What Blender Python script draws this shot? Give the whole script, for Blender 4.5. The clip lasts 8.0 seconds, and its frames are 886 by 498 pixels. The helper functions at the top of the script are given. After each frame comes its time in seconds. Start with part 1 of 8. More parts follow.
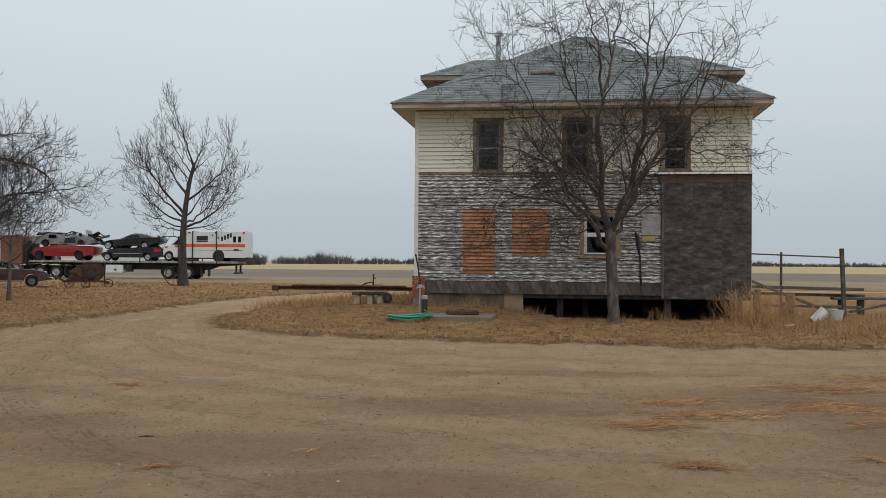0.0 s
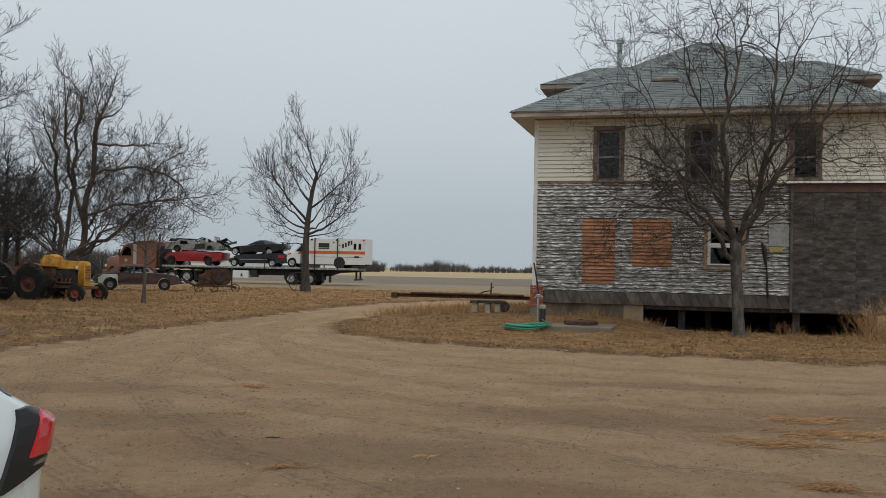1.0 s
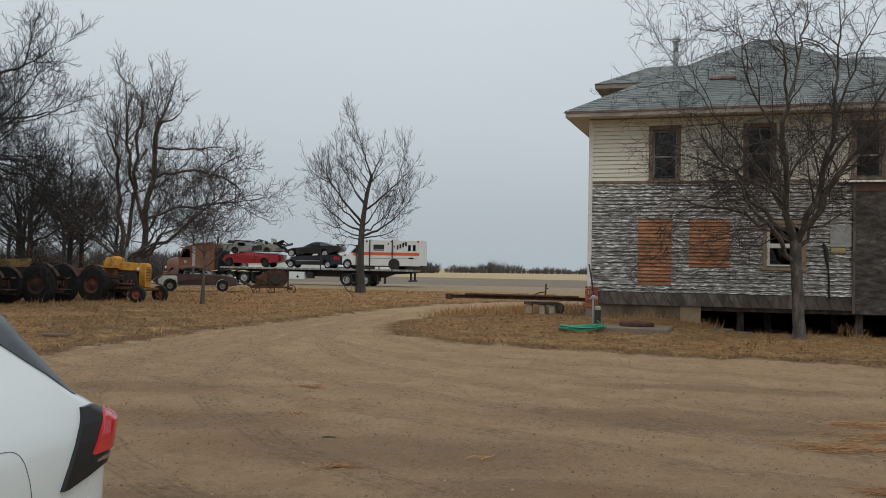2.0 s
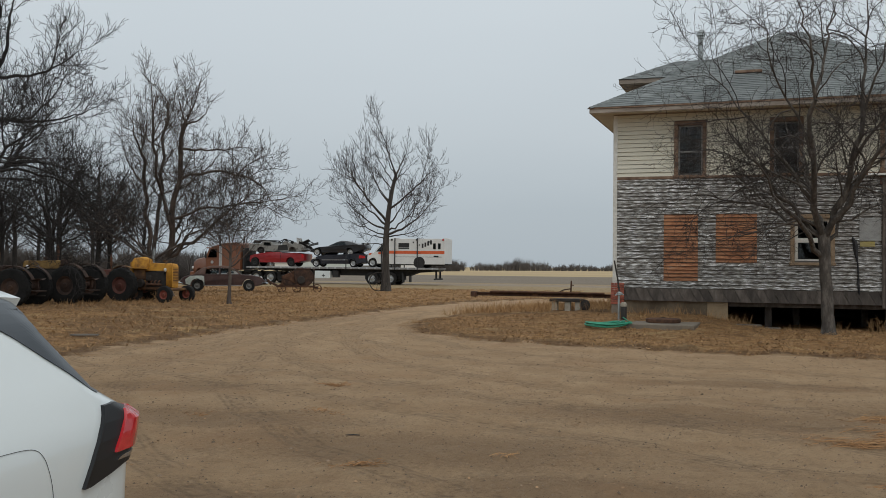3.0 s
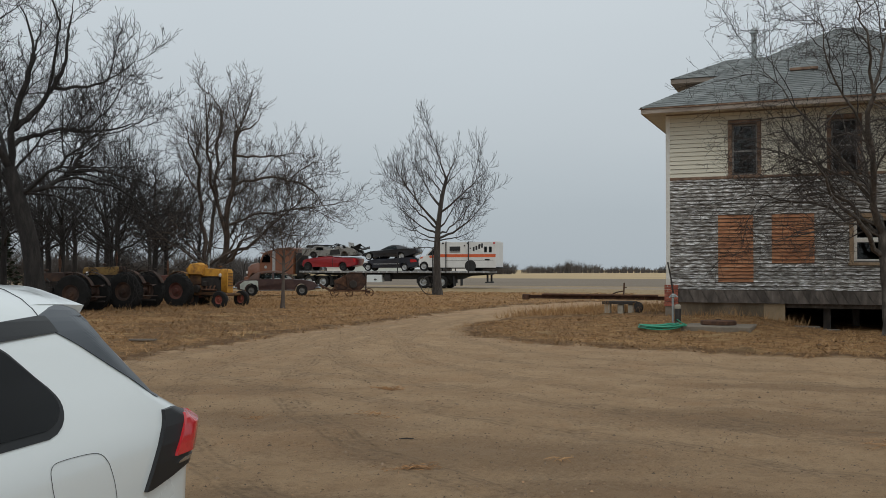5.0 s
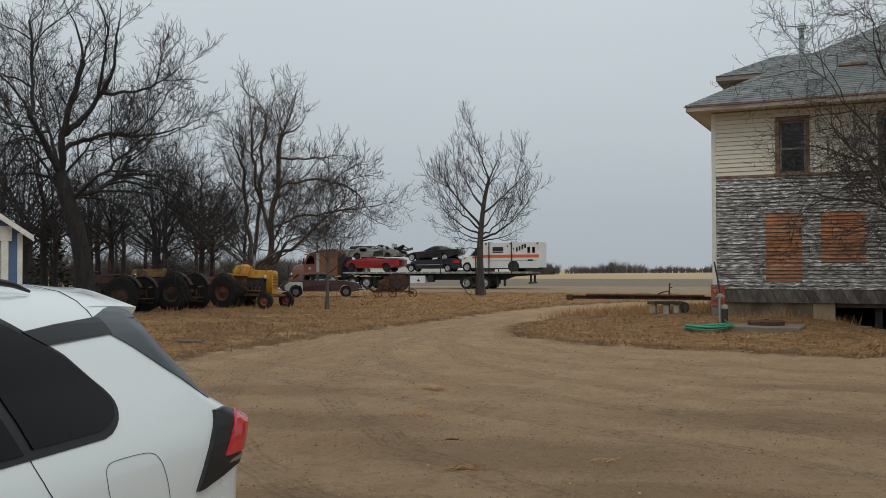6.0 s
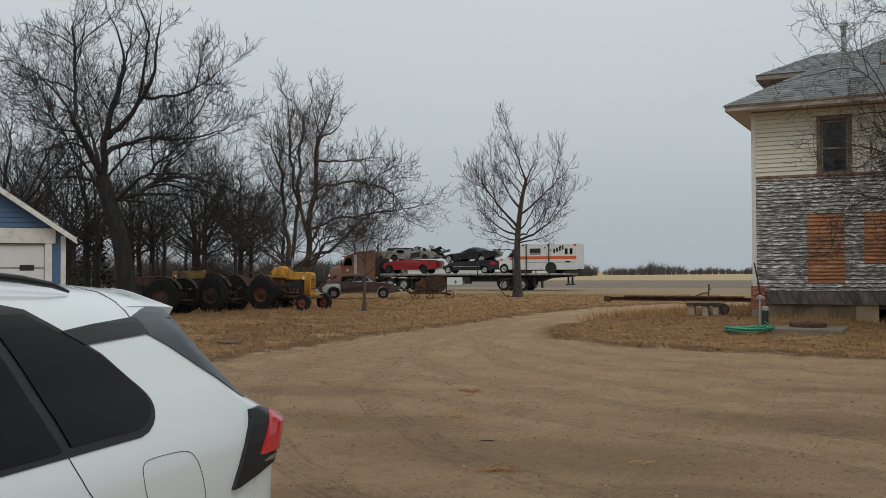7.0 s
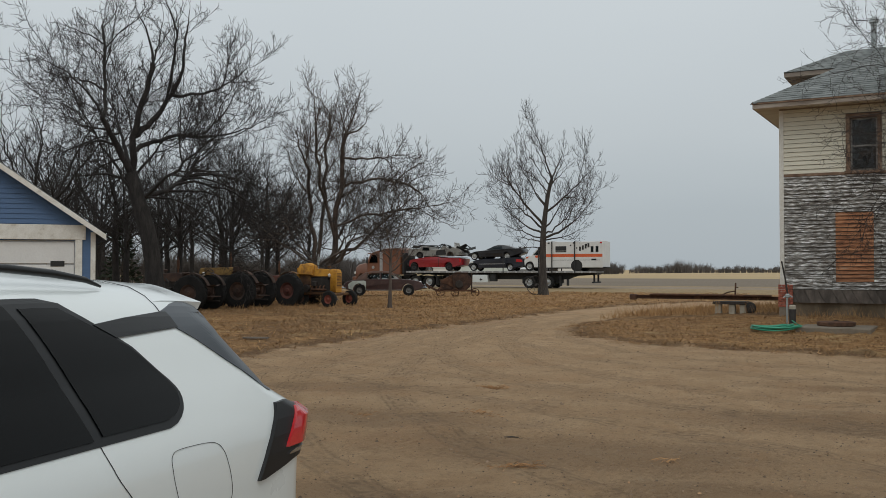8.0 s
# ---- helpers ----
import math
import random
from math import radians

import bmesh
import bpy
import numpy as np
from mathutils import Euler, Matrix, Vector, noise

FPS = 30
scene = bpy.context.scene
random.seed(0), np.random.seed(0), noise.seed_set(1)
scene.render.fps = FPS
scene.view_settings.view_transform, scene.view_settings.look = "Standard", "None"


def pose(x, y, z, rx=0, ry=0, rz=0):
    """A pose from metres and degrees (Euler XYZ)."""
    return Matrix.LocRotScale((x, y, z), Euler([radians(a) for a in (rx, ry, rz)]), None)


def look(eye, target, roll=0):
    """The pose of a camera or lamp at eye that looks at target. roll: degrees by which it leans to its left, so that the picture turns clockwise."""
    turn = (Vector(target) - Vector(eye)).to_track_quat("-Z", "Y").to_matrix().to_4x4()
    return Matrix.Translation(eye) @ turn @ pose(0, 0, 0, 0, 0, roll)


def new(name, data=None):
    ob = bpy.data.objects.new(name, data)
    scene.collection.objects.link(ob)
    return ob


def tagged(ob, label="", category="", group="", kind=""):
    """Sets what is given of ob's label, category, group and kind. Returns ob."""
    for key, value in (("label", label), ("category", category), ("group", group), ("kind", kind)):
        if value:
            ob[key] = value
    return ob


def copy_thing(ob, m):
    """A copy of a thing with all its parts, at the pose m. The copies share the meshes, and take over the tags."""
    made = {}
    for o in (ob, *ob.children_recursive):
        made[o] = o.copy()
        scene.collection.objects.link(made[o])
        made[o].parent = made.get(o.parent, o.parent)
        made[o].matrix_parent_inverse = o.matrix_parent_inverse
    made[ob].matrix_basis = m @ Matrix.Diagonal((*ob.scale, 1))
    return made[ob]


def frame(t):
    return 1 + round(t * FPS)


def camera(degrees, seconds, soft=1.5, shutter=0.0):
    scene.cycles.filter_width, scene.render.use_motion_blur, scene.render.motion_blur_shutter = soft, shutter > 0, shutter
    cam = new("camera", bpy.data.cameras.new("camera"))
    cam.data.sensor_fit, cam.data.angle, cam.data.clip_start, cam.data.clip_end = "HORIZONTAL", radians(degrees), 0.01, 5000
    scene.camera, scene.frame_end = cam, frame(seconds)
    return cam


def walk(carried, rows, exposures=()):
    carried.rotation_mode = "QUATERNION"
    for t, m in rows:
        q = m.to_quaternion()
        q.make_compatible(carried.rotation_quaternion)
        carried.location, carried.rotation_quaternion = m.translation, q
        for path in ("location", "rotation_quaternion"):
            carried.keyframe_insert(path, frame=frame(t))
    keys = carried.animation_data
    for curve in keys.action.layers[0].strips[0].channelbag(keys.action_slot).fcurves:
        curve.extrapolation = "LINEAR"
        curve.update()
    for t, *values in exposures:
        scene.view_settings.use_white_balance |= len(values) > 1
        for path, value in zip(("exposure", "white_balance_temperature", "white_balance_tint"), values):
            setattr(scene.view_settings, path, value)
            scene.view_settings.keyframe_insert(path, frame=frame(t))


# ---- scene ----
cam = camera(50.05, 8.0, soft=0.85)
EYE = 1.70
# seconds, x, y, z above the eye's height, yaw, pitch, roll
PATH = [
    (0.0, 0.000, 0.000, 0.000, 0.00, 0.76, 0.45),
    (0.5, -0.027, 0.025, -0.006, 4.07, 1.13, 0.85),
    (1.0, -0.038, -0.021, 0.005, 7.06, 1.18, 1.13),
    (1.5, -0.035, -0.047, 0.008, 9.05, 1.26, 1.21),
    (3.0, -0.009, -0.006, -0.006, 11.87, 1.06, 0.57),
    (3.5, 0.004, -0.012, -0.003, 12.51, 1.11, 0.44),
    (4.0, -0.005, 0.009, -0.006, 13.06, 1.16, 0.34),
    (4.5, -0.006, -0.013, -0.002, 13.86, 1.19, 0.24),
    (6.0, -0.029, -0.026, 0.000, 17.53, 1.28, -0.16),
    (6.5, -0.032, -0.025, -0.004, 18.75, 1.27, -0.18),
    (7.0, -0.010, -0.025, -0.005, 19.78, 1.39, -0.21),
    (7.5, -0.001, -0.037, -0.018, 20.81, 1.28, 0.01),
    (8.0, 0.022, -0.074, -0.009, 21.33, 1.24, -0.01),
]


def aimed(x, y, z, yaw, pitch, roll):
    a, b = radians(yaw), radians(pitch)
    ahead = Vector((-math.sin(a) * math.cos(b), math.cos(a) * math.cos(b), math.sin(b)))
    eye = Vector((x, y, EYE + z))
    return look(eye, eye + ahead * 10, roll)


walk(cam, [(r[0], aimed(*r[1:])) for r in PATH], [(0.0, 0.13, 6420, 10), (0.5, 0.05, 6420, 10), (1.0, 0.0, 6430, 10), (1.5, 0.01, 6450, 10), (3.0, -0.01, 6450, 10), (6.0, -0.08, 6480, 10), (8.0, -0.08, 6580, 10)])

# ---- sky and light: a bright overcast day ----
world = bpy.data.worlds.new("overcast_sky")
scene.world = world
world.use_nodes = True
wn, wl = world.node_tree.nodes, world.node_tree.links
wn.clear()
w_out, w_bg = wn.new("ShaderNodeOutputWorld"), wn.new("ShaderNodeBackground")
w_sky = wn.new("ShaderNodeTexSky")
w_sky.sky_type, w_sky.sun_disc = "NISHITA", False
w_sky.sun_elevation, w_sky.sun_rotation = radians(38), radians(150)
w_sky.dust_density = 3.0
w_tc, w_sep, w_ramp = wn.new("ShaderNodeTexCoord"), wn.new("ShaderNodeSeparateXYZ"), wn.new("ShaderNodeValToRGB")
wl.new(w_tc.outputs["Generated"], w_sep.inputs[0])
w_noise, w_map = wn.new("ShaderNodeTexNoise"), wn.new("ShaderNodeMapping")
w_map.inputs["Scale"].default_value = (1.0, 1.0, 3.0)
wl.new(w_tc.outputs["Generated"], w_map.inputs[0])
wl.new(w_map.outputs[0], w_noise.inputs["Vector"])
w_noise.inputs["Scale"].default_value, w_noise.inputs["Detail"].default_value = 1.7, 5.0
w_add = wn.new("ShaderNodeMath")
w_add.operation = "MULTIPLY_ADD"
w_add.inputs[1].default_value, w_add.inputs[2].default_value = 0.10, -0.05
wl.new(w_noise.outputs["Fac"], w_add.inputs[0])
w_sum = wn.new("ShaderNodeMath")
w_sum.operation = "ADD"
wl.new(w_sep.outputs["Z"], w_sum.inputs[0])
wl.new(w_add.outputs[0], w_sum.inputs[1])
wl.new(w_sum.outputs[0], w_ramp.inputs[0])
cr = w_ramp.color_ramp
cr.elements[0].position, cr.elements[0].color = 0.0, (0.405, 0.458, 0.495, 1)
cr.elements[1].position, cr.elements[1].color = 1.0, (0.885, 0.94, 0.965, 1)
for at, c in ((0.06, (0.425, 0.478, 0.515, 1)), (0.15, (0.51, 0.56, 0.59, 1)), (0.30, (0.60, 0.655, 0.685, 1))):
    e = cr.elements.new(at)
    e.color = c
w_mix = wn.new("ShaderNodeMixRGB")
w_mix.blend_type, w_mix.inputs[0].default_value = "ADD", 1.0
w_dim = wn.new("ShaderNodeMixRGB")
w_dim.blend_type, w_dim.inputs[0].default_value = "MULTIPLY", 1.0
w_dim.inputs[2].default_value = (0.006, 0.006, 0.006, 1)
wl.new(w_sky.outputs[0], w_dim.inputs[1])
wl.new(w_ramp.outputs[0], w_mix.inputs[1])
wl.new(w_dim.outputs[0], w_mix.inputs[2])
wl.new(w_mix.outputs[0], w_bg.inputs[0])
w_bg.inputs[1].default_value = 1.0
wl.new(w_bg.outputs[0], w_out.inputs[0])

sun = new("sun", bpy.data.lights.new("sun", "SUN"))
sun.data.energy, sun.data.angle, sun.data.color = 0.6, radians(25), (1.0, 0.975, 0.94)
sun.matrix_basis = look((0, 0, 30), (-12, 20, 0))

# ---- geometry and material helpers ----
class G:
    """Vertices and faces of one mesh."""

    def __init__(self):
        self.v, self.f = [], []

    def add(self, verts, faces, m=None):
        n = len(self.v)
        self.v += [tuple(m @ Vector(p)) for p in verts] if m else [tuple(p) for p in verts]
        self.f += [tuple(i + n for i in q) for q in faces]
        return self

    def box(self, lo, hi, bev=0.0, m=None):
        (x0, y0, z0), (x1, y1, z1) = lo, hi
        if bev <= 0:
            vs = [(x, y, z) for z in (z0, z1) for y in (y0, y1) for x in (x0, x1)]
            return self.add(vs, [(0, 2, 3, 1), (4, 5, 7, 6), (0, 1, 5, 4), (2, 6, 7, 3), (0, 4, 6, 2), (1, 3, 7, 5)], m)
        b = min(bev, 0.49 * min(x1 - x0, y1 - y0, z1 - z0))
        rings = []
        for z, k in ((z0, b), (z0 + b, 0), (z1 - b, 0), (z1, b)):
            a0, a1, c0, c1 = x0 + k, x1 - k, y0 + k, y1 - k
            rings.append([(a0 + b, c0, z), (a1 - b, c0, z), (a1, c0 + b, z), (a1, c1 - b, z), (a1 - b, c1, z), (a0 + b, c1, z), (a0, c1 - b, z), (a0, c0 + b, z)])
        return self.loft(rings, m=m)

    def loft(self, rings, caps=True, closed=True, m=None):
        k = len(rings[0])
        vs = [p for r in rings for p in r]
        fs = []
        for i in range(len(rings) - 1):
            for j in range(k if closed else k - 1):
                a, b = i * k + j, i * k + (j + 1) % k
                fs.append((a, b, b + k, a + k))
        if caps and closed:
            fs += [tuple(reversed(range(k))), tuple(range((len(rings) - 1) * k, len(rings) * k))]
        return self.add(vs, fs, m)

    def tube(self, pts, radii, n=8, caps=True, m=None):
        if not isinstance(radii, (list, tuple)):
            radii = [radii] * len(pts)
        P = [Vector(p) for p in pts]
        rings, u = [], None
        for i, p in enumerate(P):
            d = (P[min(i + 1, len(P) - 1)] - P[max(i - 1, 0)]).normalized()
            if u is None:
                u = d.orthogonal().normalized()
            else:
                u = (u - d * u.dot(d)).normalized()
            w = d.cross(u)
            rings.append([tuple(p + radii[i] * (math.cos(6.28318 * j / n) * u + math.sin(6.28318 * j / n) * w)) for j in range(n)])
        return self.loft(rings, caps, True, m)

    def lathe(self, prof, n=24, m=None, axis="z", caps=True):
        """prof: (radius, height) from bottom to top."""
        rings = []
        for r, h in prof:
            ring = []
            for j in range(n):
                c, s = r * math.cos(2 * math.pi * j / n), r * math.sin(2 * math.pi * j / n)
                ring.append((c, s, h) if axis == "z" else (c, h, -s) if axis == "y" else (h, c, s))
            rings.append(ring)
        return self.loft(rings, caps, True, m)

    def prism(self, poly, a, b, axis="y", m=None):
        """A flat outline pushed from a to b along an axis; poly holds the two other coordinates."""
        def put(p, q):
            return (p[0], q, p[1]) if axis == "y" else (q, p[0], p[1]) if axis == "x" else (p[0], p[1], q)
        return self.loft([[put(p, a) for p in poly], [put(p, b) for p in poly]], True, True, m)


def mesh_of(name, g, material, smooth=0.0):
    me = bpy.data.meshes.new(name)
    me.from_pydata(g.v, [], g.f)
    bm = bmesh.new()
    bm.from_mesh(me)
    bmesh.ops.recalc_face_normals(bm, faces=bm.faces)
    bm.to_mesh(me)
    bm.free()
    me.materials.append(material)
    if smooth:
        me.polygons.foreach_set("use_smooth", [True] * len(me.polygons))
        me.set_sharp_from_angle(angle=radians(smooth))
    return me


def part(name, g, material, parent=None, label="", smooth=0.0, m=None):
    me = g if isinstance(g, bpy.types.Mesh) else mesh_of(name, g, material, smooth)
    ob = new(name, me)
    ob.parent = parent
    if m is not None:
        ob.matrix_basis = m
    if label:
        tagged(ob, label)
    return ob


def thing(name, label, category, m=None, group="", kind=""):
    ob = new(name)
    ob.empty_display_size = 0.2
    if m is not None:
        ob.matrix_basis = m
    return tagged(ob, label, category, group, kind)


def mat(name, colors, rough=0.8, metal=0.0, scale=3.0, fine=40.0, bump=0.3, stretch=(1, 1, 1), rnd=0.0, island=0.0, contrast=0.35, coat=0.0, depth=0.01, spread=(0.3, 0.7), rough_var=0.15):
    """A surface with large patches and fine grain; colors run along the large noise."""
    ma = bpy.data.materials.new(name)
    ma.use_nodes = True
    n, l = ma.node_tree.nodes, ma.node_tree.links
    bsdf = n["Principled BSDF"]
    geo = n.new("ShaderNodeTexCoord")
    mp = n.new("ShaderNodeMapping")
    mp.inputs["Scale"].default_value = stretch
    l.new(geo.outputs["Object"], mp.inputs[0])
    vec = mp.outputs[0]
    info = n.new("ShaderNodeObjectInfo")
    shift = n.new("ShaderNodeVectorMath")
    shift.operation = "ADD"
    sc = n.new("ShaderNodeVectorMath")
    sc.operation = "SCALE"
    l.new(info.outputs["Random"], sc.inputs[0])
    sc.inputs["Scale"].default_value = 37.0
    l.new(vec, shift.inputs[0])
    l.new(sc.outputs[0], shift.inputs[1])
    vec = shift.outputs[0]
    big, small = n.new("ShaderNodeTexNoise"), n.new("ShaderNodeTexNoise")
    big.inputs["Scale"].default_value, big.inputs["Detail"].default_value = scale, 6.0
    big.inputs["Roughness"].default_value = 0.62
    small.inputs["Scale"].default_value, small.inputs["Detail"].default_value = fine, 4.0
    l.new(vec, big.inputs["Vector"])
    l.new(vec, small.inputs["Vector"])
    ramp = n.new("ShaderNodeValToRGB")
    el = ramp.color_ramp.elements
    lo, hi = spread
    k = len(colors)
    if k == 1:
        colors, k = [colors[0], tuple(c * 0.85 for c in colors[0])], 2
    el[0].position, el[0].color = lo, (*colors[0], 1)
    el[1].position, el[1].color = hi, (*colors[-1], 1)
    for i in range(1, k - 1):
        e = el.new(lo + (hi - lo) * i / (k - 1))
        e.color = (*colors[i], 1)
    l.new(big.outputs["Fac"], ramp.inputs[0])
    hsv = n.new("ShaderNodeHueSaturation")
    l.new(ramp.outputs[0], hsv.inputs["Color"])
    val = n.new("ShaderNodeMath")
    val.operation = "MULTIPLY_ADD"
    val.inputs[1].default_value, val.inputs[2].default_value = contrast, 1.0 - contrast / 2
    l.new(small.outputs["Fac"], val.inputs[0])
    out = val.outputs[0]
    for amount, src in ((rnd, info.outputs["Random"]), (island, None)):
        if amount:
            if src is None:
                gi = n.new("ShaderNodeNewGeometry")
                src = gi.outputs["Random Per Island"]
            mu = n.new("ShaderNodeMath")
            mu.operation = "MULTIPLY_ADD"
            mu.inputs[1].default_value, mu.inputs[2].default_value = amount, 1.0 - amount / 2
            l.new(src, mu.inputs[0])
            pr = n.new("ShaderNodeMath")
            pr.operation = "MULTIPLY"
            l.new(out, pr.inputs[0])
            l.new(mu.outputs[0], pr.inputs[1])
            out = pr.outputs[0]
    l.new(out, hsv.inputs["Value"])
    l.new(hsv.outputs[0], bsdf.inputs["Base Color"])
    bsdf.inputs["Metallic"].default_value = metal
    if rough_var:
        rv = n.new("ShaderNodeMath")
        rv.operation = "MULTIPLY_ADD"
        rv.use_clamp = True
        rv.inputs[1].default_value, rv.inputs[2].default_value = rough_var, rough - rough_var / 2
        l.new(big.outputs["Fac"], rv.inputs[0])
        l.new(rv.outputs[0], bsdf.inputs["Roughness"])
    else:
        bsdf.inputs["Roughness"].default_value = rough
    bsdf.inputs["Coat Weight"].default_value = coat
    bsdf.inputs["Coat Roughness"].default_value = 0.05
    if bump:
        bp = n.new("ShaderNodeBump")
        bp.inputs["Strength"].default_value, bp.inputs["Distance"].default_value = bump, depth
        l.new(small.outputs["Fac"], bp.inputs["Height"])
        l.new(bp.outputs[0], bsdf.inputs["Normal"])
    return ma


def glass(name, tint, rough=0.02):
    ma = bpy.data.materials.new(name)
    ma.use_nodes = True
    b = ma.node_tree.nodes["Principled BSDF"]
    b.inputs["Base Color"].default_value = (*tint, 1)
    b.inputs["Transmission Weight"].default_value = 1.0
    b.inputs["Roughness"].default_value = rough
    b.inputs["IOR"].default_value = 1.1
    b.inputs["Specular IOR Level"].default_value = 1.0
    return ma


M_SIDING = mat("weathered_lap_siding", [(0.075, 0.064, 0.054), (0.16, 0.145, 0.128), (0.25, 0.238, 0.217), (0.38, 0.375, 0.355), (0.74, 0.74, 0.725)], 0.9, scale=4.2, fine=16, bump=0.6, stretch=(1.2, 1, 7.0), rnd=0.34, contrast=0.9, spread=(0.37, 0.61))
M_BARE = mat("bare_orange_wood", [(0.13, 0.055, 0.028), (0.34, 0.145, 0.07), (0.46, 0.215, 0.105), (0.40, 0.27, 0.19)], 0.85, scale=3.6, fine=22, stretch=(0.7, 1, 5), rnd=0.45, contrast=0.7, spread=(0.34, 0.72))
M_CREAM = mat("cream_vinyl_siding", [(0.60, 0.57, 0.46), (0.66, 0.63, 0.52)], 0.55, scale=1.2, fine=12, bump=0.05, stretch=(0.5, 1, 2), rnd=0.08, contrast=0.12)
M_TRIM = mat("brown_weathered_trim", [(0.10, 0.06, 0.04), (0.19, 0.12, 0.08), (0.30, 0.22, 0.16)], 0.85, scale=4, fine=40, stretch=(1, 1, 1), rnd=0.3)
M_FASCIA = mat("dirty_fascia_paint", [(0.13, 0.10, 0.08), (0.27, 0.225, 0.185), (0.40, 0.35, 0.30)], 0.8, scale=1.5, fine=25, stretch=(0.4, 1, 3))
M_SOFFIT = mat("soffit_boards", [(0.48, 0.44, 0.37), (0.60, 0.56, 0.48)], 0.85, scale=2, fine=30)
M_WHITEWOOD = mat("flaking_white_paint", [(0.70, 0.69, 0.64), (0.62, 0.60, 0.54), (0.38, 0.34, 0.28)], 0.75, scale=5, fine=35, spread=(0.42, 0.8))
M_SHINGLE = mat("grey_asphalt_shingle", [(0.10, 0.108, 0.106), (0.155, 0.168, 0.164), (0.21, 0.222, 0.216)], 0.95, scale=1.5, fine=160, bump=0.6, island=0.45, rnd=0.1, contrast=0.5)
M_PLY = mat("black_weathered_plywood", [(0.030, 0.024, 0.021), (0.052, 0.043, 0.037), (0.078, 0.066, 0.058), (0.10, 0.092, 0.086), (0.20, 0.195, 0.19)], 0.9, scale=4.2, fine=24, stretch=(0.7, 1, 1.9), rnd=0.10, contrast=1.0, spread=(0.36, 0.72))
M_SKIRT = mat("dark_skirt_planks", [(0.045, 0.036, 0.030), (0.088, 0.072, 0.060), (0.145, 0.122, 0.105)], 0.9, scale=3, fine=30, stretch=(2.2, 1, 0.7), rnd=0.7)
M_CONC = mat("old_concrete", [(0.30, 0.26, 0.20), (0.40, 0.36, 0.29), (0.34, 0.31, 0.26)], 0.92, scale=2, fine=60, bump=0.5)
# shade of unlit rooms and of gaps behind the boards, put into the colour
M_INNER = mat("shaded_interior_tone", [(0.10, 0.09, 0.08), (0.16, 0.145, 0.13)], 0.95, scale=1.5)
M_GLASS = glass("window_glass", (0.75, 0.8, 0.82))
M_GLASS.node_tree.nodes["Principled BSDF"].inputs["IOR"].default_value = 1.3
M_GALV = mat("galvanised_pipe", [(0.30, 0.33, 0.33), (0.42, 0.45, 0.45)], 0.5, 0.7, scale=4)
M_BRICK = mat("red_brick", [(0.22, 0.06, 0.04), (0.34, 0.10, 0.065), (0.40, 0.17, 0.11)], 0.9, scale=8, fine=60, rnd=0.5)
M_RUST = mat("rusty_iron", [(0.045, 0.026, 0.018), (0.10, 0.05, 0.03), (0.17, 0.085, 0.05)], 0.85, 0.3, scale=5, fine=60, bump=0.6)
M_IRON = mat("dark_iron", [(0.03, 0.027, 0.024), (0.06, 0.05, 0.045)], 0.7, 0.4, scale=6, fine=60)
M_WOOD = mat("grey_old_timber", [(0.085, 0.072, 0.06), (0.15, 0.13, 0.108), (0.22, 0.195, 0.165)], 0.9, scale=3, fine=30, stretch=(0.4, 2, 2), rnd=0.4, bump=0.5)
M_HOSE = mat("green_garden_hose", [(0.02, 0.22, 0.13), (0.03, 0.30, 0.18)], 0.45, scale=6, fine=30, contrast=0.15, bump=0)
M_TARP = mat("black_tarp", [(0.012, 0.012, 0.014), (0.03, 0.03, 0.032)], 0.6, scale=7)
M_BARK = mat("grey_bark", [(0.030, 0.025, 0.022), (0.058, 0.049, 0.042), (0.10, 0.087, 0.075)], 0.95, scale=5, fine=26, bump=0.9, stretch=(1, 1, 0.3), depth=0.03)
M_BARK_PALE = mat("pale_mottled_bark", [(0.040, 0.034, 0.029), (0.082, 0.070, 0.059), (0.17, 0.15, 0.128)], 0.95, scale=7, fine=30, bump=0.9, stretch=(1, 1, 0.35), depth=0.03, contrast=0.6)
M_OLDSTRAW = mat("flattened_old_straw", [(0.20, 0.10, 0.04), (0.32, 0.17, 0.072), (0.44, 0.27, 0.13)], 0.9, scale=1.2, fine=9, bump=0, island=0.8, contrast=0.3)
M_TWIG = mat("brown_twigs", [(0.034, 0.0285, 0.026), (0.056, 0.047, 0.043)], 0.95, scale=2, fine=8, bump=0, contrast=0.2)
M_BARK_DARK = mat("near_black_bark", [(0.011, 0.010, 0.0095), (0.022, 0.0195, 0.018), (0.042, 0.037, 0.034)], 0.95, scale=5, fine=26, bump=0.9, stretch=(1, 1, 0.3), depth=0.03)
M_TWIG_DARK = mat("dark_twigs", [(0.018, 0.016, 0.0155), (0.034, 0.0295, 0.028)], 0.95, scale=2, fine=8, bump=0, contrast=0.2)
M_TWIG_RED = mat("reddish_twigs", [(0.052, 0.041, 0.036), (0.088, 0.071, 0.061)], 0.95, scale=1, fine=8, bump=0, contrast=0.2)
M_BARK_RED = mat("reddish_brown_bark", [(0.05, 0.039, 0.033), (0.088, 0.069, 0.057), (0.13, 0.105, 0.086)], 0.95, scale=4, fine=24, bump=0.9, stretch=(1, 1, 0.3), depth=0.03)
M_STRAW = mat("golden_dry_stems", [(0.27, 0.15, 0.06), (0.39, 0.225, 0.10), (0.47, 0.30, 0.14)], 0.9, scale=1.2, fine=9, bump=0, island=0.6, contrast=0.3)
M_GRASS = mat("dry_winter_grass", [(0.225, 0.120, 0.050), (0.345, 0.198, 0.085), (0.45, 0.28, 0.126)], 0.9, scale=0.6, fine=6, bump=0, island=0.7, contrast=0.4)
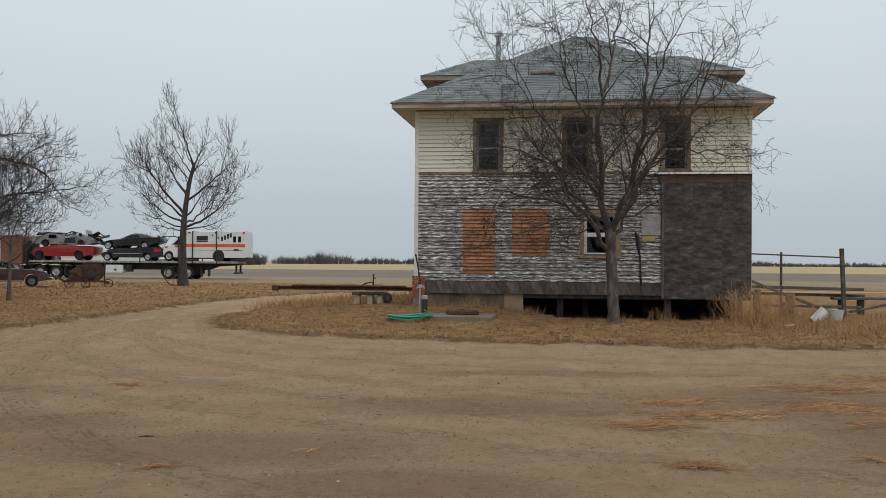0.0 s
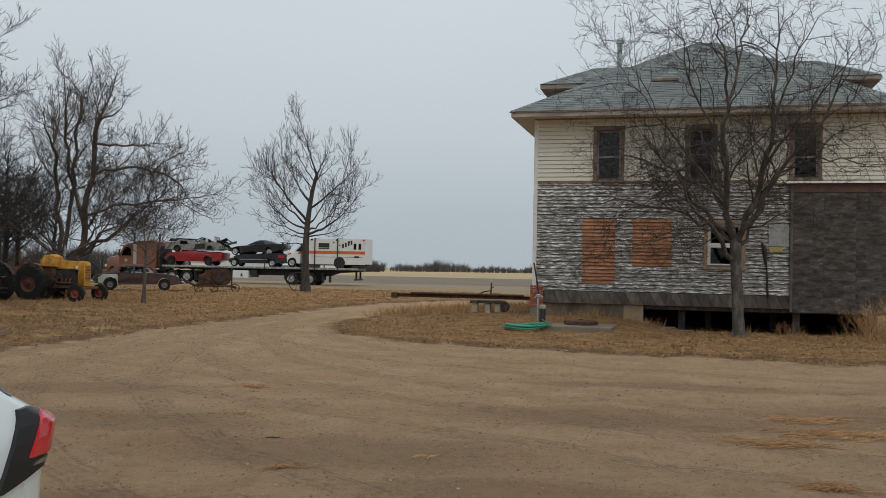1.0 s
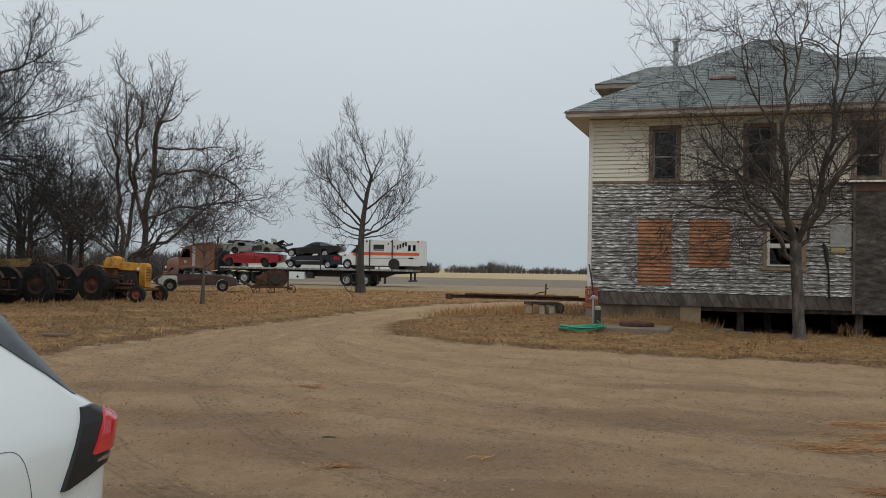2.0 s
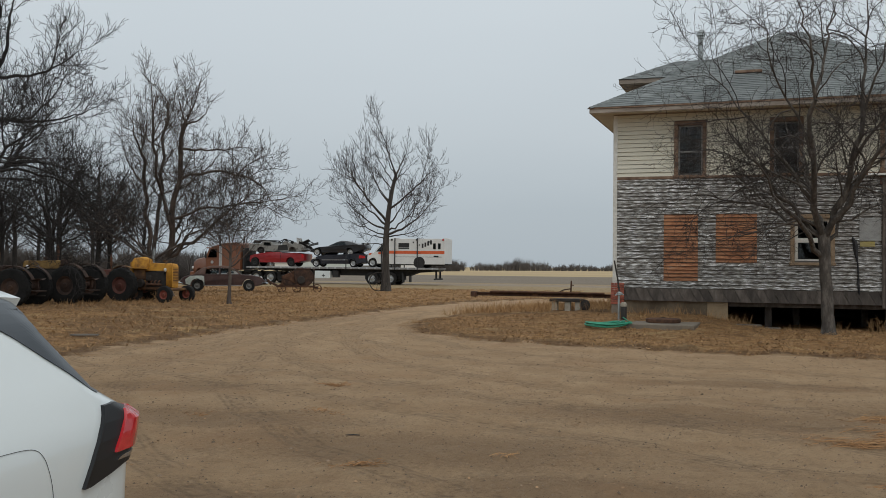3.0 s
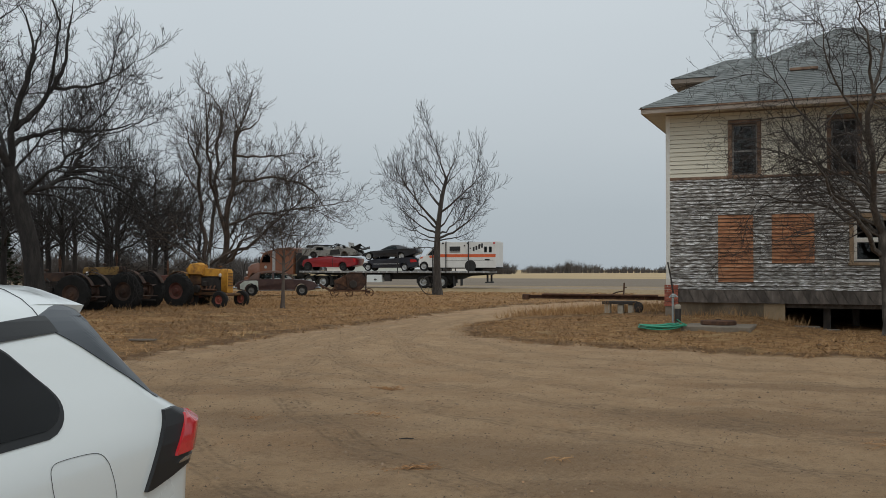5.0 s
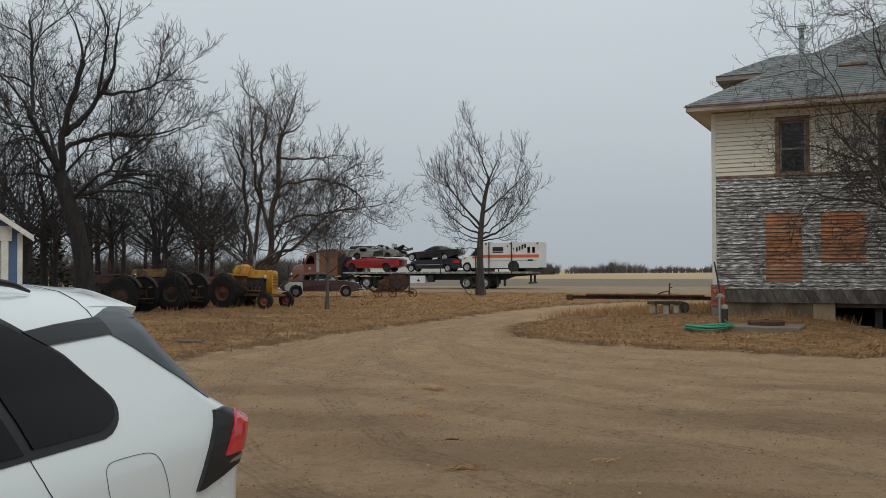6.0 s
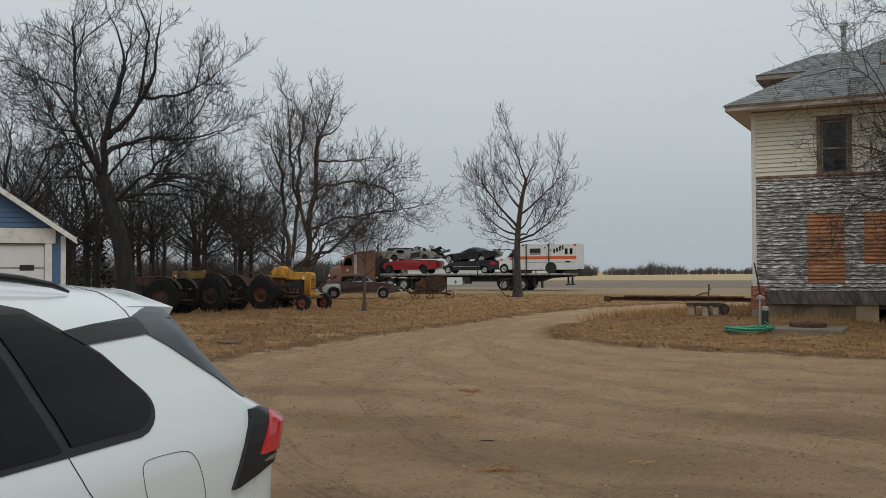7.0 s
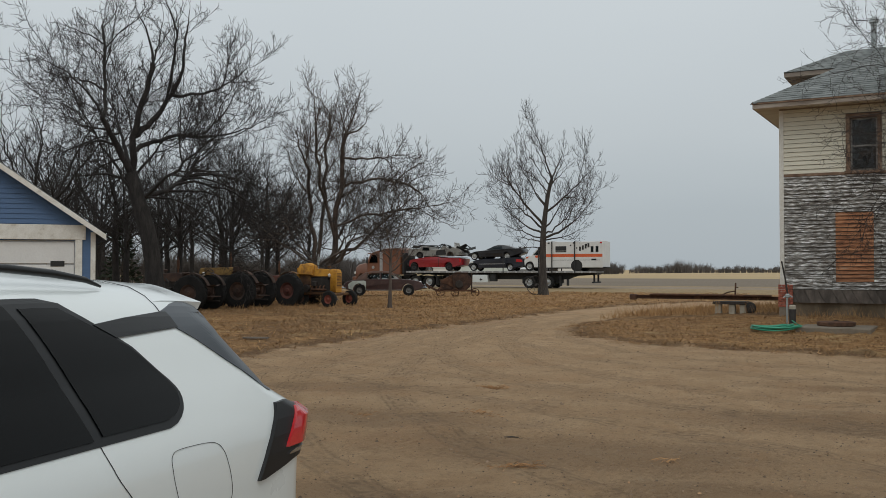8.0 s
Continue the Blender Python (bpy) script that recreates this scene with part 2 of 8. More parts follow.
M_LEAF = mat("fallen_brown_leaves", [(0.13, 0.072, 0.035), (0.24, 0.14, 0.07), (0.36, 0.225, 0.118)], 0.9, scale=1, fine=9, bump=0, island=0.8)
M_PEBBLE = mat("small_stones", [(0.11, 0.075, 0.046), (0.25, 0.175, 0.115)], 0.95, scale=3, bump=0.2, island=0.9)

# ---- the lie of the land ----
H_AT, H_TURN, H_W, H_D = Vector((-0.85, 29.0)), radians(7.5), 9.92, 10.2
H_M = pose(-0.85, 29.0, 0, 0, 0, -7.5)

LANE = [(-60, -60), (60, -60), (60, 13.0), (30, 16.6), (16, 18.1), (8.7, 18.7), (4.8, 19.25), (2, 19.7), (-1.0, 20.5), (-3.4, 21.4), (-5.2, 23.1), (-6.3, 25.6), (-6.7, 28.5), (-6.6, 32), (-6.2, 37), (-5.2, 43), (-2.5, 48), (4, 52.5), (24, 56.5), (60, 58),
        (60, 61.5), (22, 60), (2, 56), (-5.5, 51), (-8.4, 44.5), (-9.3, 37.7), (-9.7, 30.5), (-10.4, 22.7), (-10.2, 15.7), (-13, 10), (-22, 3), (-60, -4)]


def poly_dist(px, py, poly):
    """Signed distance to an outline: above zero inside."""
    best = np.full(px.shape, 1e9)
    inside = np.zeros(px.shape, bool)
    for (x0, y0), (x1, y1) in zip(poly, poly[1:] + poly[:1]):
        dx, dy = x1 - x0, y1 - y0
        k = np.clip(((px - x0) * dx + (py - y0) * dy) / (dx * dx + dy * dy), 0, 1)
        best = np.minimum(best, np.hypot(px - x0 - k * dx, py - y0 - k * dy))
        if dy != 0:
            cross = ((y0 > py) != (y1 > py)) & (px < dx * (py - y0) / dy + x0)
            inside ^= cross
    return np.where(inside, best, -best)


def wobble(px, py, size, seed):
    """Smooth unevenness between about -1 and 1, from a few rounds of waves."""
    rng = np.random.default_rng(seed)
    out = np.zeros(px.shape)
    for k in range(9):
        a = rng.uniform(0, 6.283)
        w = 6.283 / size * rng.uniform(0.6, 2.2)
        out += np.sin((px * np.cos(a) + py * np.sin(a)) * w + rng.uniform(0, 6.283)) / 3
    return out


def ease(x):
    x = np.clip(x, 0, 1)
    return x * x * (3 - 2 * x)


def house_coords(px, py):
    dx, dy = px - H_AT.x, py - H_AT.y
    c, s = math.cos(H_TURN), math.sin(H_TURN)
    return dx * c - dy * s, dx * s + dy * c


def land(px, py):
    px, py = np.asarray(px, float), np.asarray(py, float)
    u, b = house_coords(px, py)
    out = np.hypot(np.maximum(np.maximum(-u, u - H_W), 0), np.maximum(np.maximum(-b, b - H_D), 0))
    rise = 0.30 * (1 - ease(out / 6.5)) * (1 - 0.9 * ease((u - 2.2) / 2.6)) - 0.14 * (1 - ease(out / 1.4)) * ease((u - 3.2) / 1.0) * (1 - ease((u - 9.6) / 1.2))
    z = rise
    d = poly_dist(px, py, LANE)
    near = 1 - ease((np.hypot(px, py) - 50) / 60)
    z = z + near * (0.018 * wobble(px, py, 3.1, 1) + 0.012 * wobble(px, py, 1.1, 2))
    z = z + np.where(d < 0, 0.05 * ease(-d / 1.0) * near, 0)
    z = z + near * np.where(d < 0, 0.020 * wobble(px, py, 1.6, 4) + 0.008 * wobble(px, py, 0.7, 5), 0)
    q = py + 0.06 * px
    z = z + 0.16 * (ease((q - 66) / 8) - 0.7 * ease((q - 86) / 10))
    return z


def land_z(x, y):
    return float(land(np.array([x]), np.array([y]))[0])


def spaced(lo, hi, fine_lo, fine_hi, step, growth, most):
    mid = list(np.arange(fine_lo, fine_hi + 1e-6, step))
    for sign, at, end in ((-1, fine_lo, lo), (1, fine_hi, hi)):
        s, x, ext = step, at, []
        while (x > end) if sign < 0 else (x < end):
            s = min(s * growth, most)
            x += sign * s
            ext.append(x)
        mid = ext[::-1] + mid if sign < 0 else mid + ext
    return np.array(mid)


gx = spaced(-2500, 2500, -13, 11, 0.13, 1.07, 160)
gy = spaced(-300, 3000, 4.5, 30, 0.13, 1.06, 160)
GX, GY = np.meshgrid(gx, gy)
GZ = land(GX, GY)
nx, ny = len(gx), len(gy)
rows_v = np.stack([GX.ravel(), GY.ravel(), GZ.ravel()], -1)
ii = np.arange(nx * ny).reshape(ny, nx)
quads = np.stack([ii[:-1, :-1].ravel(), ii[:-1, 1:].ravel(), ii[1:, 1:].ravel(), ii[1:, :-1].ravel()], -1)
gme = bpy.data.meshes.new("ground")
gme.from_pydata(rows_v.tolist(), [], quads.tolist())
gme.polygons.foreach_set("use_smooth", [True] * len(gme.polygons))
lane_d = poly_dist(GX, GY, LANE).ravel()
gq = (GY + 0.06 * GX).ravel()
damp = np.zeros(GX.shape)
for bx, by, bw, bh in ((-2.2, 8.6, 2.6, 1.1), (-4.6, 9.8, 2.2, 0.9), (0.8, 11.2, 3.2, 1.0), (-0.3, 7.2, 1.6, 0.7), (4.5, 12.2, 2.8, 1.1), (-6.5, 12.2, 1.8, 0.8), (6.5, 10.0, 2.6, 1.2), (5.2, 8.4, 2.6, 1.4), (6.8, 13.2, 2.6, 1.2), (1.6, 14.5, 3.0, 0.5), (-3.0, 6.4, 1.4, 0.6)):
    damp = np.maximum(damp, np.exp(-(((GX - bx) / bw) ** 2 + ((GY - by) / bh) ** 2)))
for bx, by, bw, bh in ((4.4, 11.6, 2.0, 1.5), (6.2, 12.4, 2.2, 1.3), (5.6, 9.6, 2.0, 1.0)):
    damp = np.maximum(damp, 1.45 * np.exp(-(((GX - bx) / bw) ** 2 + ((GY - by) / bh) ** 2)))
damp = damp.ravel()
# wheel tracks curving out of the lane across the yard
ruts = np.full(GX.shape, 9.0)  # metres from the middle of the nearest wheel mark
for way in (((-8.2, 34), (-8.3, 27), (-7.6, 21), (-5.4, 16), (-1.6, 12.6), (3.5, 10.9), (12, 10.6)), ((-8.4, 33), (-8.5, 24), (-8.0, 17), (-6.2, 11.5), (-3.4, 7.6), (0.5, 4.6)), ((-7.8, 30), (-6.6, 22.5), (-3.0, 17.6), (3, 15.4), (14, 14.0)), ((-9.6, 15.5), (-5, 13.2), (2, 8.8), (7, 6.8), (14, 5.6)), ((-8.9, 28), (-9.1, 20), (-9.2, 14), (-8.2, 9.6))):
    w = np.array(way, float)
    k = np.linspace(0, 1, len(w))
    kk = np.linspace(0, 1, 40)
    fine = np.stack([np.interp(kk, k, w[:, c]) for c in (0, 1)], -1)
    for _ in range(6):
        fine[1:-1] = (fine[:-2] + 2 * fine[1:-1] + fine[2:]) / 4
    off = np.full(GX.shape, 1e9)
    for p, q in zip(fine[:-1], fine[1:]):
        d = q - p
        f = np.clip(((GX - p[0]) * d[0] + (GY - p[1]) * d[1]) / (d @ d), 0, 1)
        off = np.minimum(off, np.hypot(GX - p[0] - f * d[0], GY - p[1] - f * d[1]))
    ruts = np.minimum(ruts, np.abs(off - 0.75))
ruts = ruts.ravel()
# leaf litter; its brown also carries the darker tone under trees and tractors
litter = np.zeros(GX.shape)
for bx, by, bw, bh in ((-21.5, 33.5, 7.0, 3.2), (-22.0, 38.5, 6.0, 3.0), (-16.5, 30.0, 4.5, 1.4), (-14.2, 25.5, 2.5, 3.5), (-27, 30, 5, 5), (-3.0, 30.6, 3.2, 1.2), (-12.5, 22.0, 1.2, 4.0)):
    litter = np.maximum(litter, np.exp(-(((GX - bx) / bw) ** 2 + ((GY - by) / bh) ** 2)))
litter = litter.ravel()
for key, values in (("lane", lane_d), ("across", gq), ("damp", damp), ("litter", litter), ("ruts", ruts)):
    at = gme.attributes.new(key, "FLOAT", "POINT")
    at.data.foreach_set("value", np.clip(values, -3000, 3000).astype(np.float32))


def ground_material():
    ma = bpy.data.materials.new("yard_earth_and_grass")
    ma.use_nodes = True
    n, l = ma.node_tree.nodes, ma.node_tree.links
    bsdf = n["Principled BSDF"]
    pos = n.new("ShaderNodeNewGeometry").outputs["Position"]

    def noise_at(scale, detail=6.0, stretch=(1, 1, 1), turn=0.0, rough=0.6):
        mp = n.new("ShaderNodeMapping")
        mp.inputs["Scale"].default_value, mp.inputs["Rotation"].default_value = stretch, (0, 0, turn)
        l.new(pos, mp.inputs[0])
        t = n.new("ShaderNodeTexNoise")
        t.inputs["Scale"].default_value, t.inputs["Detail"].default_value, t.inputs["Roughness"].default_value = scale, detail, rough
        l.new(mp.outputs[0], t.inputs["Vector"])
        return t.outputs["Fac"]

    def ramp(src, *stops):
        r = n.new("ShaderNodeValToRGB")
        el = r.color_ramp.elements
        el[0].position, el[0].color = stops[0][0], (*stops[0][1], 1)
        el[1].position, el[1].color = stops[-1][0], (*stops[-1][1], 1)
        for p, c in stops[1:-1]:
            e = el.new(p)
            e.color = (*c, 1)
        l.new(src, r.inputs[0])
        return r.outputs[0]

    def mixed(fac, a, b, mode="MIX"):
        m = n.new("ShaderNodeMixRGB")
        m.blend_type = mode
        if isinstance(fac, float):
            m.inputs[0].default_value = fac
        else:
            l.new(fac, m.inputs[0])
        for s, v in ((1, a), (2, b)):
            if isinstance(v, tuple):
                m.inputs[s].default_value = (*v, 1)
            else:
                l.new(v, m.inputs[s])
        return m.outputs[0]

    def calc(op, a, b, c=None):
        m = n.new("ShaderNodeMath")
        m.operation = op
        for s, v in enumerate((a, b, c)):
            if v is None:
                continue
            if isinstance(v, (int, float)):
                m.inputs[s].default_value = v
            else:
                l.new(v, m.inputs[s])
        return m.outputs[0]

    def step(src, lo, hi):
        m = n.new("ShaderNodeMapRange")
        m.inputs["From Min"].default_value, m.inputs["From Max"].default_value = lo, hi
        m.interpolation_type = "SMOOTHSTEP"
        l.new(src, m.inputs["Value"])
        return m.outputs[0]

    def attr(name):
        a = n.new("ShaderNodeAttribute")
        a.attribute_name = name
        return a.outputs["Fac"]

    lane, across = attr("lane"), attr("across")  # metres into the lane; metres towards the road
    n_big, n_mid, n_fine, n_grit = noise_at(0.22), noise_at(1.3), noise_at(9), noise_at(70, 3)
    n_track = noise_at(1.6, 7, (1.1, 0.95, 1), 0.6, 0.72)
    n_clump = noise_at(3.2, 5)
    n_dash = noise_at(15, 8, (1.3, 0.8, 1), 0.3, 0.84)
    # packed earth: tan with darker loose patches and dragged tracks
    earth = ramp(n_mid, (0.25, (0.38, 0.242, 0.132)), (0.5, (0.475, 0.318, 0.182)), (0.75, (0.535, 0.372, 0.222)))
    earth = mixed(calc("MULTIPLY", step(n_big, 0.40, 0.62), 0.10), earth, (0.185, 0.115, 0.066))
    earth = mixed(calc("MULTIPLY", step(n_track, 0.53, 0.66), 0.09), earth, (0.125, 0.085, 0.055))
    earth = mixed(calc("MULTIPLY", step(calc("ADD", attr("damp"), calc("ADD", calc("MULTIPLY_ADD", n_mid, 1.2, -0.6), calc("MULTIPLY_ADD", n_dash, 1.6, -0.8))), 0.36, 0.80), 0.46), earth, (0.19, 0.115, 0.062))
    n_flake = noise_at(26, 4, (0.6, 1.4, 1), 0.15)
    earth = mixed(calc("MULTIPLY", step(n_flake, 0.60, 0.72), 0.45), earth, (0.10, 0.068, 0.044))
    earth = mixed(calc("MULTIPLY", step(n_flake, 0.40, 0.30), 0.35), earth, (0.33, 0.255, 0.185))
    earth = mixed(calc("MULTIPLY", step(n_fine, 0.54, 0.70), 0.24), earth, (0.15, 0.093, 0.053))
    earth = mixed(calc("MULTIPLY", step(n_grit, 0.62, 0.78), 0.4), earth, (0.42, 0.35, 0.27))
    earth = mixed(calc("MULTIPLY", step(n_grit, 0.42, 0.30), 0.6), earth, (0.11, 0.08, 0.055))
    # thin dragged streaks, and dashes with the crumbs' shade painted into the colour
    n_streak = noise_at(4.2, 8, (1.25, 0.9, 1), 0.25, 0.78)
    earth = mixed(calc("MULTIPLY", step(n_streak, 0.54, 0.64), 0.26), earth, (0.185, 0.117, 0.066))
    earth = mixed(calc("MULTIPLY", step(n_streak, 0.45, 0.34), 0.40), earth, (0.435, 0.325, 0.215))
    earth = mixed(calc("MULTIPLY", step(n_dash, 0.585, 0.63), 0.62), earth, (0.15, 0.09, 0.05))
    earth = mixed(calc("MULTIPLY", step(n_dash, 0.41, 0.33), 0.5), earth, (0.46, 0.36, 0.25))
    n_rut = noise_at(0.8, 5, (2.2, 0.35, 1), 0.45, 0.6)
    earth = mixed(calc("MULTIPLY", step(n_rut, 0.56, 0.68), 0.12), earth, (0.17, 0.118, 0.075))
    earth = mixed(calc("MULTIPLY", step(noise_at(1.9, 7, (0.7, 1.2, 1), 0.5, 0.75), 0.57, 0.66), 0.26), earth, (0.20, 0.115, 0.058))
    off = calc("ADD", attr("ruts"), calc("MULTIPLY_ADD", n_clump, 0.10, -0.05))
    band = calc("MULTIPLY", step(off, 0.30, 0.16), step(n_mid, 0.36, 0.56))
    tread = calc("MULTIPLY_ADD", calc("SINE", calc("MULTIPLY", off, 75.0), 0.0), 0.35, 0.65)
    earth = mixed(calc("MULTIPLY", step(noise_at(0.55, 6, (1.2, 1.0, 1), 0.4, 0.7), 0.52, 0.66), 0.35), earth, (0.40, 0.232, 0.118))
    rut = calc("MULTIPLY", calc("MULTIPLY", band, tread), step(n_fine, 0.30, 0.55))
    earth = mixed(calc("MULTIPLY", rut, 0.55), earth, (0.16, 0.106, 0.064))
    # matted dry grass
    n_mat = noise_at(5.0, 7, (0.35, 1.3, 1), 0.1, 0.72)
    grass = ramp(n_mat, (0.30, (0.14, 0.074, 0.033)), (0.45, (0.25, 0.139, 0.060)), (0.56, (0.365, 0.212, 0.094)), (0.70, (0.47, 0.297, 0.138)))
    grass = mixed(calc("MULTIPLY", step(noise_at(0.9, 6, (0.6, 1.3, 1), 0.2, 0.65), 0.50, 0.64), 0.5), grass, (0.17, 0.10, 0.052))
    grass = mixed(calc("MULTIPLY", step(n_fine, 0.54, 0.70), 0.45), grass, (0.11, 0.07, 0.038))
    grass = mixed(calc("MULTIPLY", step(calc("ADD", attr("litter"), calc("MULTIPLY_ADD", n_clump, 1.6, -0.8)), 0.15, 0.75), 0.55), grass, (0.105, 0.061, 0.033))
    grass = mixed(calc("MULTIPLY", step(noise_at(0.75, 7, (0.6, 1.1, 1), 0.2, 0.72), 0.53, 0.64), 0.5), grass, (0.48, 0.345, 0.175))
    border = calc("ADD", lane, calc("MULTIPLY_ADD", n_clump, 1.2, -0.6))
    brink = calc("MULTIPLY", step(border, -1.0, -0.25), calc("SUBTRACT", 1.0, step(border, -0.15, 0.25)))
    grass = mixed(calc("MULTIPLY", brink, 0.75), grass, (0.10, 0.058, 0.032))
    edge = calc("ADD", lane, calc("MULTIPLY_ADD", n_mid, 1.8, -0.9))
    edge = calc("ADD", edge, calc("MULTIPLY_ADD", n_fine, 0.8, -0.4))
    col = mixed(step(edge, -0.35, 0.35), grass, earth)
    # a gravel road, a ploughed field and pale stubble beyond the yard
    qn = calc("ADD", across, calc("MULTIPLY_ADD", n_big, 3.0, -1.5))
    verge = ramp(n_clump, (0.3, (0.24, 0.17, 0.095)), (0.7, (0.38, 0.29, 0.165)))
    col = mixed(step(qn, 64, 67), col, verge)
    road = ramp(n_mid, (0.3, (0.24, 0.185, 0.135)), (0.7, (0.34, 0.275, 0.205)))
    col = mixed(step(qn, 73.5, 74.5), col, road)
    col = mixed(step(qn, 82.5, 83.5), col, verge)
    n_row = noise_at(0.5, 4, (0.1, 1.5, 1), 0.06)
    plough = ramp(n_row, (0.3, (0.155, 0.125, 0.095)), (0.7, (0.25, 0.205, 0.155)))
    col = mixed(step(qn, 88, 91), col, plough)
    n_far = noise_at(0.05, 4, (0.3, 1.5, 1), 0.06)
    stubble = ramp(n_far, (0.3, (0.36, 0.265, 0.145)), (0.7, (0.48, 0.365, 0.21)))
    col = mixed(step(qn, 172, 178), col, stubble)
    l.new(col, bsdf.inputs["Base Color"])
    bsdf.inputs["Roughness"].default_value = 0.95
    bsdf.inputs["Specular IOR Level"].default_value = 0.2
    bp = n.new("ShaderNodeBump")
    bp.inputs["Strength"].default_value, bp.inputs["Distance"].default_value = 1.0, 0.09
    h = calc("ADD", calc("MULTIPLY", n_fine, 0.6), calc("MULTIPLY", n_grit, 0.25))
    h = calc("ADD", h, calc("MULTIPLY", n_track, 0.25))
    h = calc("ADD", h, calc("MULTIPLY", n_streak, 0.35))
    h = calc("ADD", h, calc("MULTIPLY", n_dash, 0.7))
    h = calc("SUBTRACT", h, calc("MULTIPLY", rut, 0.35))
    l.new(h, bp.inputs["Height"])
    l.new(bp.outputs[0], bsdf.inputs["Normal"])
    return ma


gme.materials.append(ground_material())
ground = tagged(new("ground", gme), "flat tan dirt yard, dry grass and fields reaching the horizon", "ground", kind="structure")

# ---- the farmhouse ----
house = thing("farmhouse", "derelict two-storey farmhouse, cream siding above, bare weathered boards below", "house", H_M)
hr = np.random.default_rng(5)
W1, W2, W3, W4 = (1.76, 2.68, 4.40, 6.04), (4.43, 5.33, 4.40, 6.04), (7.31, 8.20, 4.42, 6.04), (4.99, 6.16, 1.86, 3.27)
B1, B2 = (1.47, 2.45, 1.39, 3.31), (2.95, 4.09, 1.87, 3.29)
Z_SILL, Z_BAND, Z_TOP = 1.13, 4.40, 6.42


def wall_cells(g, s0, s1, z0, z1, t, holes):
    xs = sorted({s0, s1, *(h[i] for h in holes for i in (0, 1))})
    zs = sorted({z0, z1, *(h[i] for h in holes for i in (2, 3))})
    for xa, xb in zip(xs, xs[1:]):
        for za, zb in zip(zs, zs[1:]):
            mx, mz = (xa + xb) / 2, (za + zb) / 2
            if not any(h[0] < mx < h[1] and h[2] < mz < h[3] for h in holes):
                g.box((xa, 0, za), (xb, t, zb))
    # weld the cells into one shell
    index, seen, faces = {}, {}, []
    for q in g.f:
        key = tuple(index.setdefault(tuple(round(c, 4) for c in g.v[i]), len(index)) for i in q)
        seen[frozenset(key)] = seen.get(frozenset(key), 0) + 1
        faces.append(key)
    g.v, g.f = list(index), [q for q in faces if seen[frozenset(q)] == 1]


holes = [(a + 0.1, b - 0.1, c + 0.1, d - 0.1) for a, b, c, d in (W1, W2, W3, W4)]
g = G()
wall_cells(g, 0, H_W, 0.75, Z_TOP, 0.16, holes)
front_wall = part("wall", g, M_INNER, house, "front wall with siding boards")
g = G()
g.box((0, 0.16, 0.75), (0.16, H_D, Z_TOP)).box((H_W - 0.16, 0.16, 0.75), (H_W, H_D, Z_TOP)).box((0.16, H_D - 0.16, 0.75), (H_W - 0.16, H_D, Z_TOP))
part("side_wall", g, M_CREAM, house)
g = G()
g.box((0.16, 0.16, 0.78), (H_W - 0.16, H_D - 0.16, 1.0)).box((0.16, 0.16, 3.75), (H_W - 0.16, H_D - 0.16, 3.98)).box((0.16, 0.16, 6.2), (H_W - 0.16, H_D - 0.16, 6.3))
g.box((0.16, 4.2, 1.0), (H_W - 0.16, 4.32, 3.75)).box((0.16, 4.2, 3.98), (H_W - 0.16, 4.32, 6.2))
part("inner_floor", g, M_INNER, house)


def course(z, h, zones, mats, proud, gap):
    """One row of lap boards, cut at openings and at butt joints."""
    for (a, b, m) in zones:
        cuts = [a]
        x = a
        while b - x > 4.5:
            x += hr.uniform(2.6, 4.2)
            if b - x > 0.6:
                cuts.append(x)
        cuts.append(b)
        for p, q in zip(cuts, cuts[1:]):
            j = hr.uniform(-0.004, 0.004)
            k = hr.uniform(-0.004, 0.004)
            e = hr.uniform(0, 0.006)
            gg = G()
            gg.add([(p + 0.002, -proud - e, z + j), (q - 0.002, -proud - e, z + k), (q - 0.002, -0.004, z + k), (p + 0.002, -0.004, z + j),
                    (p + 0.002, -0.008, z + h - gap), (q - 0.002, -0.008, z + h - gap), (q - 0.002, -0.002, z + h - gap), (p + 0.002, -0.002, z + h - gap)],
                   [(0, 3, 2, 1), (0, 1, 5, 4), (1, 2, 6, 5), (2, 3, 7, 6), (3, 0, 4, 7), (4, 5, 6, 7)])
            part("siding_board", gg, mats[m], front_wall)


def spans(z, h, s0, s1, openings):
    out, x = [], s0
    for a, b, c, d in sorted(openings):
        if c < z + h * 0.6 and d > z + h * 0.4:
            if a > x:
                out.append((x, a))
            x = max(x, b)
    if s1 > x:
        out.append((x, s1))
    return out


z = Z_BAND + 0.03
while z < Z_TOP - 0.1:
    course(z, 0.126, [(a, b, 0) for a, b in spans(z, 0.126, 0.09, H_W - 0.07, (W1, W2, W3))], (M_CREAM,), 0.030, 0.007)
    z += 0.126
z = Z_SILL
while z < Z_BAND - 0.06:
    zones = []
    for a, b in spans(z, 0.109, 0.10, 7.42, (W4,)):
        cuts = sorted({a, b, *(v for bb in (B1, B2) for v in bb[:2] if a < v < b and bb[2] <= z + 0.05 <= bb[3])})
        for p, q in zip(cuts, cuts[1:]):
            bare = any(bb[0] - 0.01 <= p and q <= bb[1] + 0.01 and bb[2] <= z + 0.05 <= bb[3] for bb in (B1, B2))
            zones.append((p, q, 1 if bare else 0))
    course(z, 0.109, zones, (M_SIDING, M_BARE), 0.034, 0.016)
    z += 0.109
